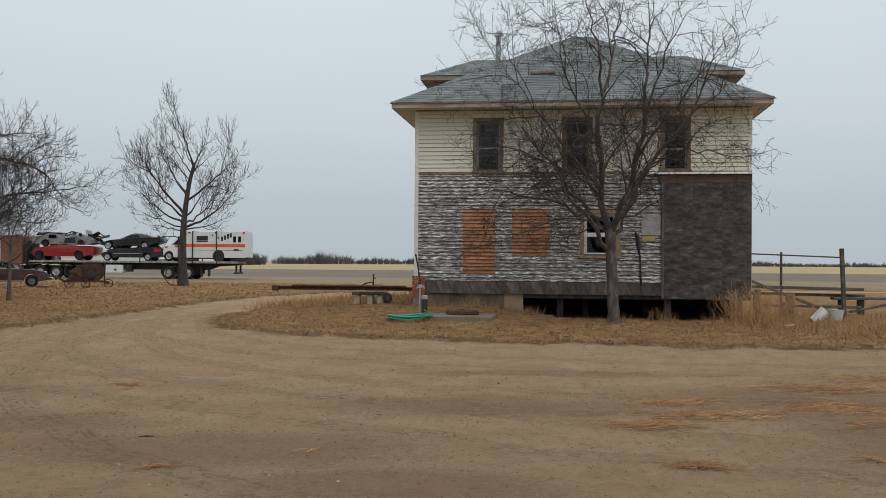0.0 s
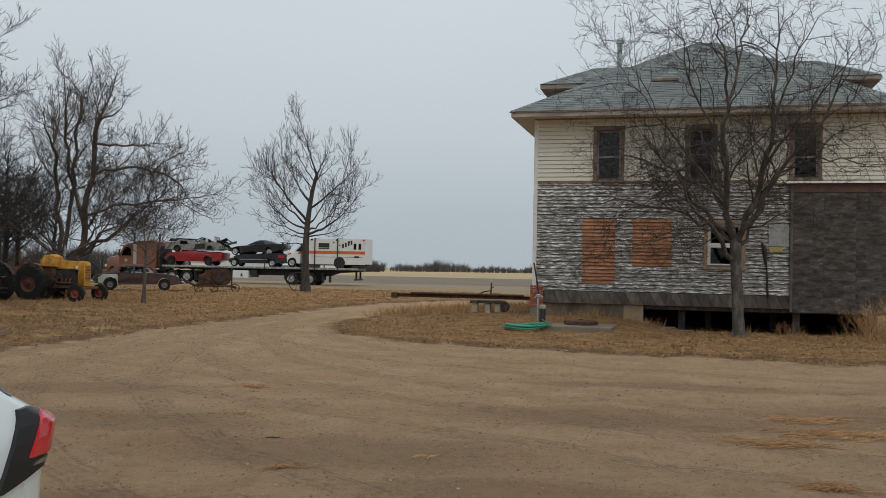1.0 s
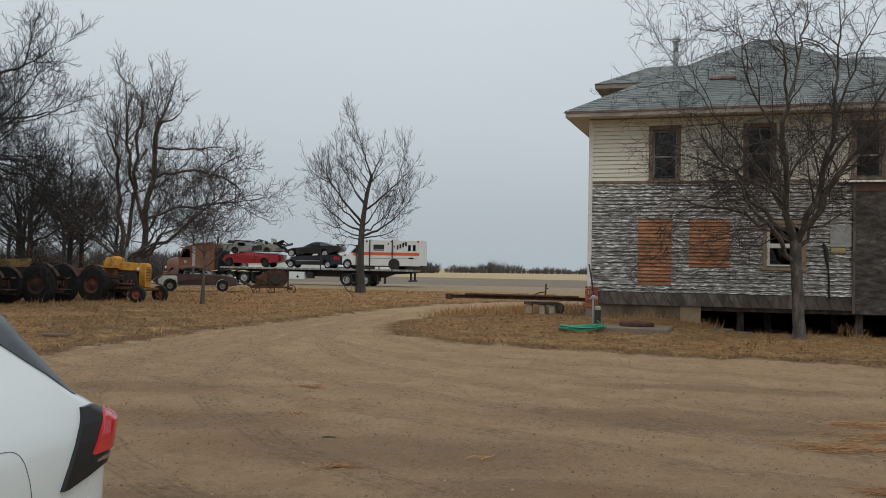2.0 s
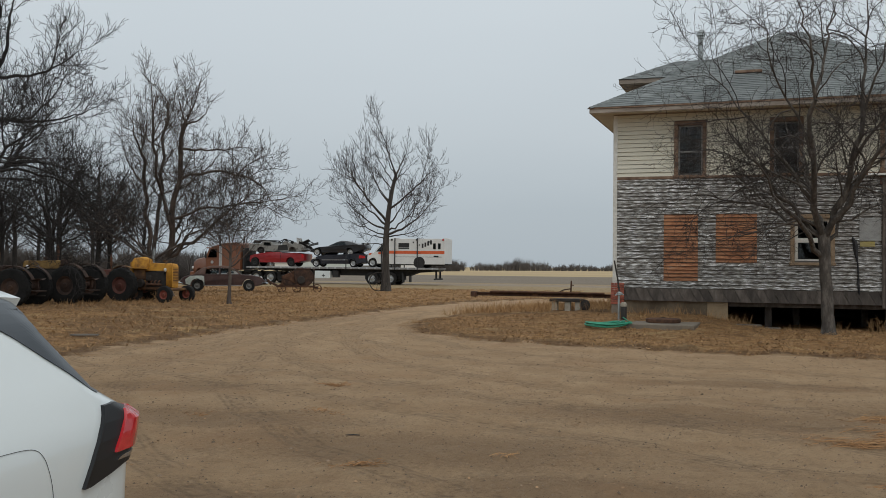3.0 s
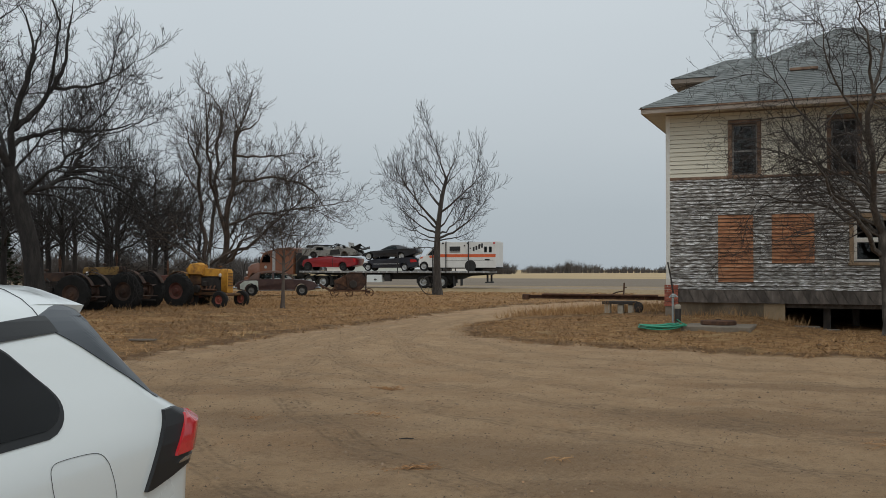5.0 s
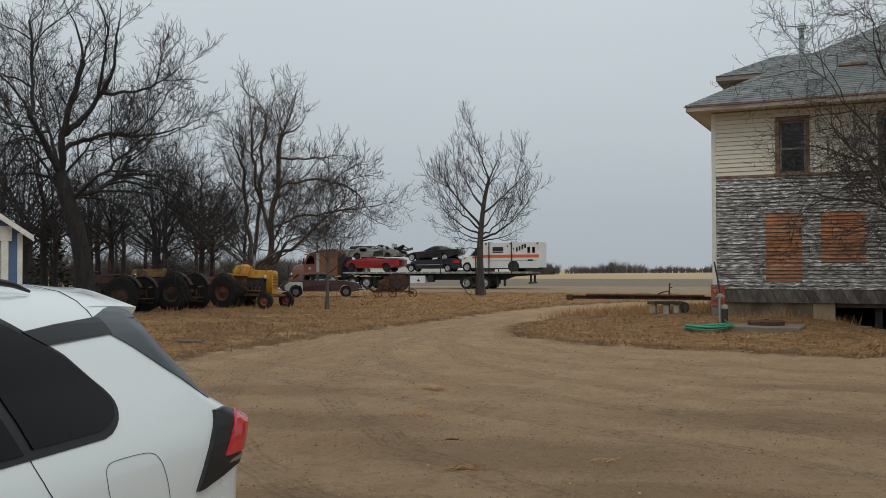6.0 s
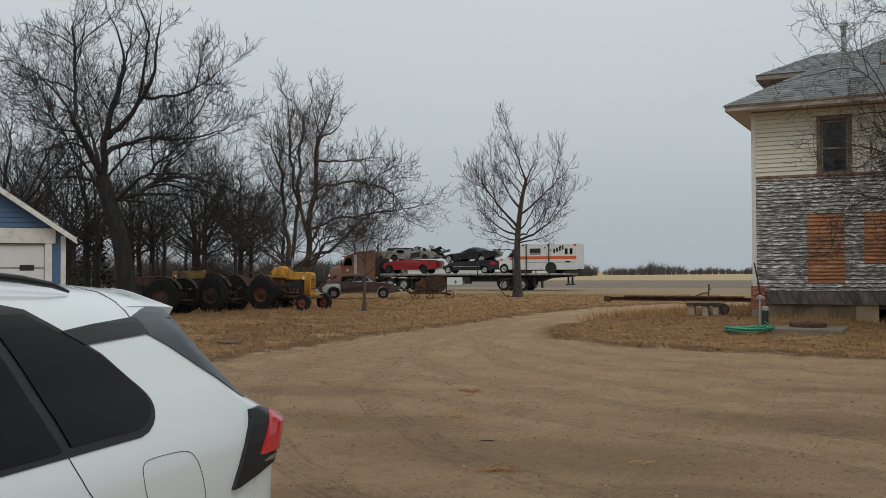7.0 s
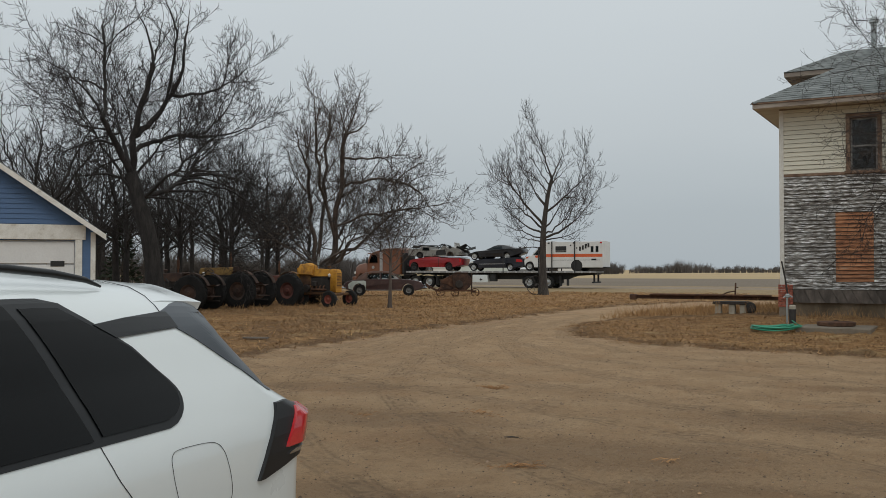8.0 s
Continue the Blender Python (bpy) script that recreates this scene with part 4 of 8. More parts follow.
def suv_drop(x, z):
    """The roof falls away towards the tail."""
    k = float(ease((z - 1.42) / 0.2))
    return z - k * (0.055 * max(0.0, (1.5 - x) / 0.95) ** 1.3 if x < 1.5 else 0.0) - k * (0.10 * max(0.0, (x - 2.1) / 0.7) ** 2 if x > 2.1 else 0.0)


SU = [0, 0.008, 0.018, 0.03, 0.05, 0.08, 0.12, 0.17, 0.23, 0.30, 0.38, 0.47, 0.56, 0.66, 0.76, 0.86, 0.94, 1.0]
g = G()
rings = []
for u in SU:
    ring = []
    for z in SZ:
        a, b = table(SREAR, z), table(SFRONT, z)
        x = a + (b - a) * u
        ring.append((x, suv_y(x, z), suv_drop(x, z)))
    a, b = table(SREAR, 1.69), table(SFRONT, 1.69)
    x = a + (b - a) * u
    ring.append((x, 0.0, suv_drop(x, 1.695)))
    full = ring + [(p[0], -p[1], p[2]) for p in reversed(ring[:-1])]
    rings.append(full)
g.loft(rings)
suv_body = part("body", g, M_WHITEPAINT, suv, smooth=30)


def skin(rows, off, thick=0.006, side=1, n=10):
    """A panel that follows the flank: rows of (z, x rear, x front)."""
    zs = np.linspace(rows[0][0], rows[-1][0], max(int((rows[-1][0] - rows[0][0]) / 0.02), 2) + 1)
    zs = sorted({*(round(float(v), 4) for v in zs), *(r[0] for r in rows)})
    top, V, F = [], [], []
    for z in zs:
        xr = float(np.interp(z, [r[0] for r in rows], [r[1] for r in rows]))
        xf = float(np.interp(z, [r[0] for r in rows], [r[2] for r in rows]))
        top.append([(xr + (xf - xr) * i / n, z) for i in range(n + 1)])
    k = n + 1
    for lay in (off, off - thick):
        for row in top:
            for x, z in row:
                V.append((x, side * (suv_y(x, z) + lay), suv_drop(x, z)))
    m = len(top) * k
    for i in range(len(top) - 1):
        for j in range(n):
            a = i * k + j
            F.append((a, a + 1, a + k + 1, a + k))
            F.append((m + a, m + a + k, m + a + k + 1, m + a + 1))
    rim_i = [*range(0, k), *(i * k + n for i in range(1, len(top))), *((len(top) - 1) * k + j for j in range(n - 1, -1, -1)), *(i * k for i in range(len(top) - 2, 0, -1))]
    for a, b in zip(rim_i, rim_i[1:] + rim_i[:1]):
        F.append((a, m + a, m + b, b))
    return G().add(V, F)


M_SATIN = mat("satin_blue_black_trim", [(0.028, 0.036, 0.045), (0.036, 0.045, 0.055)], 0.35, scale=2, fine=60, bump=0, contrast=0.1)
M_GLOSSBLACK = mat("gloss_black_plastic", [(0.010, 0.011, 0.012), (0.015, 0.016, 0.017)], 0.38, scale=3, bump=0, contrast=0.1)
M_GLOSSBLACK.node_tree.nodes["Principled BSDF"].inputs["Specular IOR Level"].default_value = 0.28
M_SEAM = mat("dark_panel_gap", [(0.02, 0.02, 0.022), (0.03, 0.03, 0.03)], 0.8, bump=0)
for side in (1, -1):
    # window surround, its black sheet also standing in for the unlit cabin; then the panes
    part("window_trim", skin([(1.132, 1.10, 3.30), (1.142, 1.052, 3.29), (1.16, 1.016, 3.28), (1.18, 0.992, 3.25), (1.20, 0.978, 3.22), (1.22, 0.971, 3.19), (1.24, 0.972, 3.16), (1.26, 0.981, 3.13), (1.285, 1.0, 3.1), (1.32, 1.036, 3.05), (1.41, 1.125, 2.92), (1.57, 1.36, 2.70), (1.585, 1.44, 2.66)], 0.004, side=side, n=24), M_GLOSSBLACK, suv_body)
    part("quarter_glass", skin([(1.160, 1.105, 1.445), (1.168, 1.066, 1.447), (1.182, 1.034, 1.45), (1.20, 1.010, 1.455), (1.22, 0.996, 1.46), (1.24, 0.993, 1.465), (1.262, 1.0, 1.472), (1.29, 1.02, 1.48), (1.33, 1.058, 1.49), (1.41, 1.143, 1.515), (1.555, 1.385, 1.557)], 0.009, side=side), M_CARGLASS, suv_body)
    part("rear_door_glass", skin([(1.152, 1.49, 2.30), (1.41, 1.565, 2.26), (1.565, 1.61, 2.22)], 0.009, side=side), M_CARGLASS, suv_body)
    part("front_door_glass", skin([(1.155, 2.40, 3.20), (1.30, 2.38, 3.02), (1.45, 2.35, 2.82), (1.56, 2.33, 2.68)], 0.009, side=side), M_CARGLASS, suv_body)
    # the black rear pillar under the roof
    part("pillar_trim", skin([(1.17, 0.28, 0.34), (1.19, 0.31, 0.385), (1.41, 0.48, 0.735), (1.463, 0.50, 0.825), (1.54, 0.485, 0.84), (1.58, 0.475, 0.72), (1.61, 0.49, 0.58)], 0.006, side=side, n=14), M_SATIN, suv_body)
    part("pillar_strip", skin([(1.445, 1.165, 1.185), (1.463, 0.81, 1.215), (1.495, 0.81, 1.265), (1.515, 0.81, 1.09), (1.54, 0.81, 0.845)], 0.008, side=side, n=14), M_GLOSSBLACK, suv_body)
    # tail lamp
    lamp = part("tail_lamp", skin([(0.85, 0.555, 0.595), (0.90, 0.19, 0.555), (0.95, 0.125, 0.515), (1.05, 0.06, 0.43), (1.09, 0.13, 0.395), (1.125, 0.27, 0.375)], 0.016, 0.03, side=side), M_GLOSSBLACK, suv_body, "black tail-lamp housing")
    part("red_lens", skin([(0.945, 0.15, 0.375), (0.96, 0.115, 0.365), (1.05, 0.045, 0.275), (1.095, 0.12, 0.235)], 0.028, 0.03, side=side), M_REDLENS, lamp, "bright red lens")
    part("reflector", skin([(0.912, 0.26, 0.36), (0.92, 0.22, 0.345), (0.928, 0.20, 0.30)], 0.021, 0.01, side=side), M_CHROME, lamp)
    # gaps: doors, filler flap, spoiler

    def seam(pts, r=0.0016):
        pp = []
        for _ in range(2):  # round the corners
            cut = [pts[0]]
            for (xa, za), (xb, zb) in zip(pts, pts[1:]):
                cut += [(xa * 0.75 + xb * 0.25, za * 0.75 + zb * 0.25), (xa * 0.25 + xb * 0.75, za * 0.25 + zb * 0.75)]
            pts = cut + [pts[-1]]
        for (xa, za), (xb, zb) in zip(pts, pts[1:]):
            for i in range(3):
                x, z = xa + (xb - xa) * i / 3, za + (zb - za) * i / 3
                pp.append((x, side * (suv_y(x, z) + 0.0015), suv_drop(x, z)))
        x, z = pts[-1]
        pp.append((x, side * (suv_y(x, z) + 0.0015), suv_drop(x, z)))
        return G().tube(pp, r, 5)

    part("door_gap", seam([(1.465, 1.135), (1.455, 1.10), (1.42, 1.02), (1.365, 0.955), (1.31, 0.86), (1.30, 0.6), (1.42, 0.42)]), M_SEAM, suv_body)
    part("door_gap", seam([(2.37, 1.14), (2.37, 0.42)]), M_SEAM, suv_body)
    part("door_gap", seam([(3.32, 1.12), (3.42, 0.8), (3.38, 0.42)]), M_SEAM, suv_body)
    if side > 0:
        part("filler_flap_gap", seam([(0.80, 0.80), (0.775, 0.86), (0.80, 0.97), (0.825, 1.02), (0.86, 1.045), (0.93, 1.055), (1.08, 1.06), (1.125, 1.055), (1.145, 1.03), (1.14, 0.95), (1.10, 0.82), (1.06, 0.79), (0.86, 0.785), (0.80, 0.80)], 0.0010), M_SEAM, suv_body)
    part("spoiler_gap", seam([(0.845, 1.525), (0.835, 1.56), (0.82, 1.605), (0.80, 1.64), (0.80, 1.665)], 0.0022), M_SEAM, suv_body)
    part("roof_rail", G().tube([(1.03, side * 0.53, 1.615), (1.12, side * 0.535, 1.64), (1.28, side * 0.535, 1.662), (1.5, side * 0.535, 1.68), (1.9, side * 0.53, 1.69), (2.5, side * 0.52, 1.65), (2.72, side * 0.52, 1.59)], [0.005, 0.011, 0.014, 0.014, 0.014, 0.014, 0.01], 8), M_GLOSSBLACK, suv_body, smooth=50)
    part("arch_trim", skin([(0.30, 0.50, 0.56), (0.5, 0.53, 0.62), (0.62, 0.60, 0.72), (0.70, 0.70, 1.26), (0.735, 0.80, 1.16)], 0.012, 0.012, side=side), M_GLOSSBLACK, suv_body)
    wheel(suv, (0.98, side * 0.80, 0.345), 0.352, 0.235, 0.66)
    wheel(suv, (3.67, side * 0.80, 0.345), 0.352, 0.235, 0.66)
    part("door_mirror", G().box((3.05, side * 0.98 - 0.10, 1.08), (3.22, side * 0.98 + 0.10, 1.24), 0.05), M_WHITEPAINT, suv_body, smooth=40)
spoiler = []
for x in (0.835, 0.75, 0.66, 0.57, 0.50, 0.465, 0.45):
    row, f = [], (0.835 - x) / 0.385
    for j in range(-12, 13):
        y = j / 12 * (0.60 - 0.02 * f)
        roof = [suv_drop(q, float(np.interp(abs(y), SY[::-1], SZ[::-1]))) for q in (0.835, max(x, 0.5))]
        edge = 1.614 - 0.080 * (abs(y) / 0.58) ** 2.4
        row.append((x, y, max(roof[0] + (edge - roof[0]) * f, roof[1] - 0.5 * max(0, abs(y) - 0.38)) + 0.006 * min(1, 8 * f)))
    spoiler.append(row + [(p[0] + 0.012 * f, p[1] * 0.985, p[2] - 0.026 * min(1, 3 * f) - 0.003) for p in reversed(row)])
for _ in range(3):  # ease the crown of the spoiler
    for row in spoiler:
        for side in (0, 25):
            zs = [p[2] for p in row[side:side + 25]]
            for j in range(1, 24):
                row[side + j] = (row[side + j][0], row[side + j][1], (zs[j - 1] + 2 * zs[j] + zs[j + 1]) / 4 + 0.0006)
part("spoiler", G().loft(spoiler), M_WHITEPAINT, suv_body, "white roof spoiler", smooth=40)
part("rear_window", G().add([(0.36, -0.66, 1.17), (0.36, 0.66, 1.17), (0.525, 0.58, 1.44), (0.525, -0.58, 1.44), (0.39, -0.66, 1.17), (0.39, 0.66, 1.17), (0.555, 0.58, 1.44), (0.555, -0.58, 1.44)], [(0, 1, 2, 3), (4, 7, 6, 5), (0, 4, 5, 1), (1, 5, 6, 2), (2, 6, 7, 3), (3, 7, 4, 0)]), M_CARGLASS, suv_body)
rows_w = [(z, suv_y(table(SFRONT, z) - 0.02, z) - 0.05, table(SFRONT, z)) for z in (1.12, 1.26, 1.40, 1.48, 1.54)]
part("windscreen", G().loft([[(x + 0.008, y, suv_drop(x, z) + 0.012), (x + 0.008, -y, suv_drop(x, z) + 0.012), (x - 0.01, -y, suv_drop(x, z) - 0.01), (x - 0.01, y, suv_drop(x, z) - 0.01)] for z, y, x in rows_w]), M_CARGLASS, suv_body)
part("grille", G().box((4.46, -0.52, 0.50), (4.585, 0.52, 0.76), 0.04), M_GLOSSBLACK, suv_body)
part("front_bumper", slab([(4.25, 0.24), (4.25, 0.44), (4.60, 0.44), (4.62, 0.34), (4.55, 0.24)], lambda x, z: 0.72, 0.04), M_GLOSSBLACK, suv_body)
for side in (-1, 1):
    part("headlamp", G().loft([[(4.36, side * 0.45, 0.80), (4.56, side * 0.45, 0.80), (4.545, side * 0.45, 0.89), (4.36, side * 0.45, 0.91)], [(4.20, side * 0.74, 0.82), (4.46, side * 0.72, 0.82), (4.42, side * 0.72, 0.91), (4.20, side * 0.74, 0.93)]]), M_WHITELAMP, suv_body, "clear headlamp")
part("rear_bumper", slab([(0.12, 0.35), (0.10, 0.6), (0.2, 0.66), (0.5, 0.66), (0.5, 0.32)], lambda x, z: 0.84, 0.05), M_GLOSSBLACK, suv_body)
part("underbody", G().box((0.5, -0.7, 0.22), (4.3, 0.7, 0.42), 0.03), M_BLACK, suv)

# ---- the rusting old sedan ----
M_MAROON = mat("faded_maroon_paint", [(0.027, 0.011, 0.009), (0.046, 0.019, 0.015), (0.072, 0.036, 0.027)], 0.65, scale=2.5, fine=40, contrast=0.4)
M_ROOFRUST = mat("rust_brown_roof_paint", [(0.05, 0.026, 0.018), (0.088, 0.045, 0.031), (0.12, 0.07, 0.05)], 0.75, scale=3, fine=40, contrast=0.4)
M_PRIMER = mat("pale_green_primer", [(0.30, 0.34, 0.31), (0.42, 0.46, 0.42), (0.25, 0.22, 0.18)], 0.75, scale=3, fine=30)


def side_yaw(x, y, turn):
    return pose(x, y, land_z(x, y) - 0.02, 0, 0, turn)


def old_sedan():
    """Faces +x; the tail at x = 0."""
    ob = thing("old_sedan", "rusting maroon late-1940s sedan with a pale green rear fender", "car", side_yaw(-27.55, 53.35, 24.0))
    yf = lambda x, z: 0.90 - 0.10 * max(0, (z - 0.75) / 0.35) - 0.12 * (abs(x - 2.58) / 2.58) ** 4
    top = [(0.05, 0.42), (0.02, 0.62), (0.18, 0.86), (0.6, 0.98), (1.2, 1.03), (3.55, 1.03), (4.3, 0.98), (4.85, 0.86), (5.03, 0.66), (5.05, 0.42)]
    body = part("body", slab(body_line(top, 0.32, (1.02, 4.08), 0.40), yf, 0.07), M_MAROON, ob, smooth=50)
    cab = [(0.75, 0.98), (1.05, 1.25), (1.42, 1.46), (1.9, 1.55), (2.5, 1.56), (2.95, 1.50), (3.2, 1.36), (3.62, 1.02)]
    yc = lambda x, z: 0.80 - 0.24 * max(0, (z - 1.0) / 0.56) ** 1.2
    part("roof", slab([(1.30, 1.40), (1.42, 1.46), (1.9, 1.55), (2.5, 1.56), (2.95, 1.50), (3.2, 1.37), (3.12, 1.36), (2.88, 1.42), (2.3, 1.44), (1.6, 1.42)], yc, 0.04), M_ROOFRUST, body, "rust-brown roof", smooth=60)
    part("rear_quarter", slab([(0.75, 0.98), (1.05, 1.25), (1.36, 1.44), (1.56, 1.43), (1.50, 1.20), (1.50, 0.98)], yc, 0.06), M_ROOFRUST, body, smooth=60)
    for x0, x1 in ((1.85, 2.15), (2.75, 2.95)):
        part("bench_seat", G().box((x0, -0.6, 0.9), (x1, 0.6, 1.18), 0.06), M_INNER, body)
    for side in (-1, 1):
        part("pillar", panel([(2.26, 1.0), (2.26, 1.46), (2.38, 1.46), (2.38, 1.0)], yc, side, 0.016, 0.04), M_MAROON, body)
        part("pillar", panel([(3.52, 1.0), (3.12, 1.38), (3.20, 1.40), (3.62, 1.02)], yc, side, 0.016, 0.05), M_MAROON, body)
    for side in (-1, 1):
        part("side_window", panel([(1.50, 1.09), (1.55, 1.34), (1.75, 1.40), (2.28, 1.41), (2.28, 1.09)], yc, side), M_CLEARGLASS, body)
        part("side_window", panel([(2.36, 1.09), (2.36, 1.41), (2.85, 1.39), (3.08, 1.25), (3.2, 1.09)], yc, side), M_CLEARGLASS, body)
        part("rear_fender", panel([(0.35, 0.45), (0.32, 0.72), (0.6, 0.93), (1.28, 0.95), (1.42, 0.90), (1.40, 0.36), (1.44, 0.34)] + arc(1.02, 0.37, 0.41, 0, 180, 8), yf, side, 0.035), M_PRIMER, body, "pale green rear fender")
        part("sill_trim", panel([(1.45, 0.34), (1.45, 0.38), (3.66, 0.38), (3.66, 0.34)], yf, side, 0.02), M_CHROME, body)
        part("headlamp", G().lathe([(0.02, 0), (0.09, 0.01), (0.10, 0.05), (0.08, 0.12)], 14, Matrix.Translation((4.88, side * 0.66, 0.80)) @ Matrix.Rotation(radians(-90), 4, "Y")), M_WHITELAMP, body)
        for x in (1.02, 4.08):
            wheel(ob, (x, side * 0.76, 0.34), 0.35, 0.18, 0.52, M_DULLRIM)
    part("windscreen", G().add([(3.30, -0.55, 1.36), (3.30, 0.55, 1.36), (3.62, 0.66, 1.06), (3.62, -0.66, 1.06), (3.27, -0.55, 1.36), (3.27, 0.55, 1.36), (3.58, 0.66, 1.06), (3.58, -0.66, 1.06)], [(0, 1, 2, 3), (4, 7, 6, 5), (0, 4, 5, 1), (1, 5, 6, 2), (2, 6, 7, 3), (3, 7, 4, 0)]), M_CLEARGLASS, body)
    g = G()
    g.tube([(4.85, -0.86, 0.48), (5.13, -0.7, 0.48), (5.2, 0, 0.48), (5.13, 0.7, 0.48), (4.85, 0.86, 0.48)], 0.075, 10)
    g.box((5.05, -0.5, 0.55), (5.14, 0.5, 0.72), 0.03)
    part("front_bumper", g, M_CHROME, ob, "dull chrome bumper", smooth=50)
    part("rear_bumper", G().tube([(0.15, -0.84, 0.48), (-0.08, -0.6, 0.48), (-0.1, 0.6, 0.48), (0.15, 0.84, 0.48)], 0.06, 8), M_CHROME, ob, smooth=50)
    return ob


old_sedan()

# ---- tractors ----
M_YELLOW = mat("chalky_yellow_paint", [(0.16, 0.07, 0.016), (0.44, 0.20, 0.018), (0.58, 0.29, 0.028)], 0.7, scale=3.5, fine=40, contrast=0.4)
M_YRUST = mat("rusted_yellow_paint", [(0.05, 0.026, 0.016), (0.105, 0.052, 0.024), (0.25, 0.13, 0.035)], 0.85, scale=3, fine=40, contrast=0.45)
M_YFADE = mat("faded_mustard_paint", [(0.075, 0.042, 0.02), (0.19, 0.11, 0.032), (0.27, 0.165, 0.05)], 0.85, scale=3, fine=40, contrast=0.45)
M_BRUST = mat("brown_rusted_paint", [(0.026, 0.016, 0.012), (0.055, 0.03, 0.021), (0.10, 0.052, 0.03)], 0.85, scale=3, fine=40, contrast=0.45)
M_RRUST = mat("faded_red_rusted_paint", [(0.06, 0.02, 0.015), (0.11, 0.035, 0.026), (0.10, 0.058, 0.04)], 0.85, scale=3, fine=40)


def tractor(label, m, paint, rust, r_rear=0.70, hood_len=1.35, tank=True, wide=0.78, front_r=0.37, hub=None, hood_top=1.72):
    """Faces +x; rear axle at x = 0."""
    ob = thing("tractor", label, "tractor", m, "row of old tractors")
    part("transmission", slab([(-0.25, 0.52), (-0.30, 0.86), (0.1, 1.0), (0.75, 0.95), (0.75, 0.52)], lambda x, z: 0.20, 0.05), rust, ob, smooth=40)
    part("rear_axle", G().tube([(0, -wide + 0.1, r_rear), (0, wide - 0.1, r_rear)], 0.11, 12), rust, ob, smooth=40)
    eng = part("engine", slab([(0.7, 0.48), (0.7, hood_top - 0.40), (1.75, hood_top - 0.40), (1.75, 0.55)], lambda x, z: 0.17, 0.03), M_IRON, ob)
    g = G()
    for k in range(4):
        g.tube([(0.85 + 0.2 * k, -0.18, 0.95), (0.85 + 0.2 * k, -0.26, 0.9), (0.85 + 0.2 * k, -0.27, 0.78)], 0.035, 8)
    g.tube([(0.8, -0.27, 0.78), (1.6, -0.27, 0.78)], 0.045, 8)
    part("manifold", g, M_RUST, eng, smooth=40)
    xh = 0.72 + hood_len
    hood = slab([(0.72, hood_top - 0.36), (0.72, hood_top - 0.03), (1.0, hood_top), (xh - 0.15, hood_top - 0.05), (xh - 0.06, hood_top - 0.09), (xh - 0.06, hood_top - 0.36)], lambda x, z: 0.21 - 0.08 * max(0, (z - hood_top + 0.15) / 0.15), 0.05)
    hood_ob = part("hood", hood, paint, ob, smooth=50)
    part("grille_shell", slab([(xh - 0.28, 0.66), (xh - 0.28, hood_top - 0.02), (xh - 0.02, hood_top - 0.04), (xh + 0.04, hood_top - 0.14), (xh + 0.04, 0.66)], lambda x, z: 0.235, 0.05), paint, ob, smooth=50)
    for k in range(9):
        part("grille_bar", G().box((xh + 0.035, -0.17, hood_top - 0.76 + 0.066 * k), (xh + 0.056, 0.17, hood_top - 0.735 + 0.066 * k), 0.004), rust, hood_ob)
    for side in (-1, 1):
        part("headlamp", G().lathe([(0.02, -0.09), (0.07, -0.05), (0.085, 0), (0.075, 0.01)], 14, Matrix.Translation((xh - 0.25, side * 0.31, hood_top - 0.30)) @ Matrix.Rotation(radians(90), 4, "Y")), M_WHITELAMP, hood_ob, smooth=50)
    if tank:
        part("fuel_tank", slab([(0.05, 1.42), (0.02, 1.72), (0.10, 1.92), (0.55, 1.97), (0.80, 1.86), (0.85, 1.42)], lambda x, z: 0.30 - 0.09 * max(0, (z - 1.75) / 0.2), 0.07), paint, ob, smooth=50)
        part("tank_bracket", G().box((0.10, -0.19, 1.0), (0.70, 0.19, 1.44), 0.02), rust, ob)
        part("dash", G().box((-0.08, -0.2, 1.0), (0.06, 0.2, 1.75), 0.03), paint, ob)
    else:
        part("dash", G().box((0.55, -0.22, 1.0), (0.74, 0.22, hood_top + 0.02), 0.03), rust, ob)
    part("exhaust", G().lathe([(0.03, 0), (0.03, 0.2), (0.055, 0.22), (0.055, 0.55), (0.035, 0.57), (0.035, 0.7)], 12, Matrix.Translation((1.05, -0.08, hood_top - 0.05))), M_GALV if tank else M_RUST, ob, smooth=40)
    part("air_cleaner", G().lathe([(0.03, 0), (0.03, 0.1), (0.085, 0.11), (0.09, 0.17), (0.04, 0.2)], 12, Matrix.Translation((1.55, 0.05, hood_top - 0.06))), rust, ob, smooth=40)
    g = G()
    sc = Vector((-0.42, 0, hood_top + 0.12))
    sm = Matrix.Translation(sc) @ Matrix.Rotation(radians(-35), 4, "Y")
    g.tube([tuple(sm @ Vector((0.21 * math.cos(6.2832 * i / 18), 0.21 * math.sin(6.2832 * i / 18), 0))) for i in range(19)], 0.014, 6)
    for k in range(3):
        g.tube([tuple(sm @ Vector((0.21 * math.cos(2.1 * k), 0.21 * math.sin(2.1 * k), 0))), tuple(sm @ Vector((0, 0, 0)))], 0.01, 5)
    g.tube([tuple(sc), (0.1, 0, hood_top - 0.2)], 0.016, 6)
    part("steering_wheel", g, M_IRON, ob, smooth=50)
    g = G()
    g.loft([[(-0.78, y, 1.02 + 0.05 * abs(y) / 0.22), (-0.42, y, 0.98 + 0.05 * abs(y) / 0.22), (-0.42, y, 0.95 + 0.05 * abs(y) / 0.22), (-0.80, y, 1.0 + 0.05 * abs(y) / 0.22)] for y in (-0.23, -0.1, 0, 0.1, 0.23)])
    g.box((-0.62, -0.04, 0.7), (-0.54, 0.04, 0.98))
    part("seat", g, rust, ob, smooth=40)
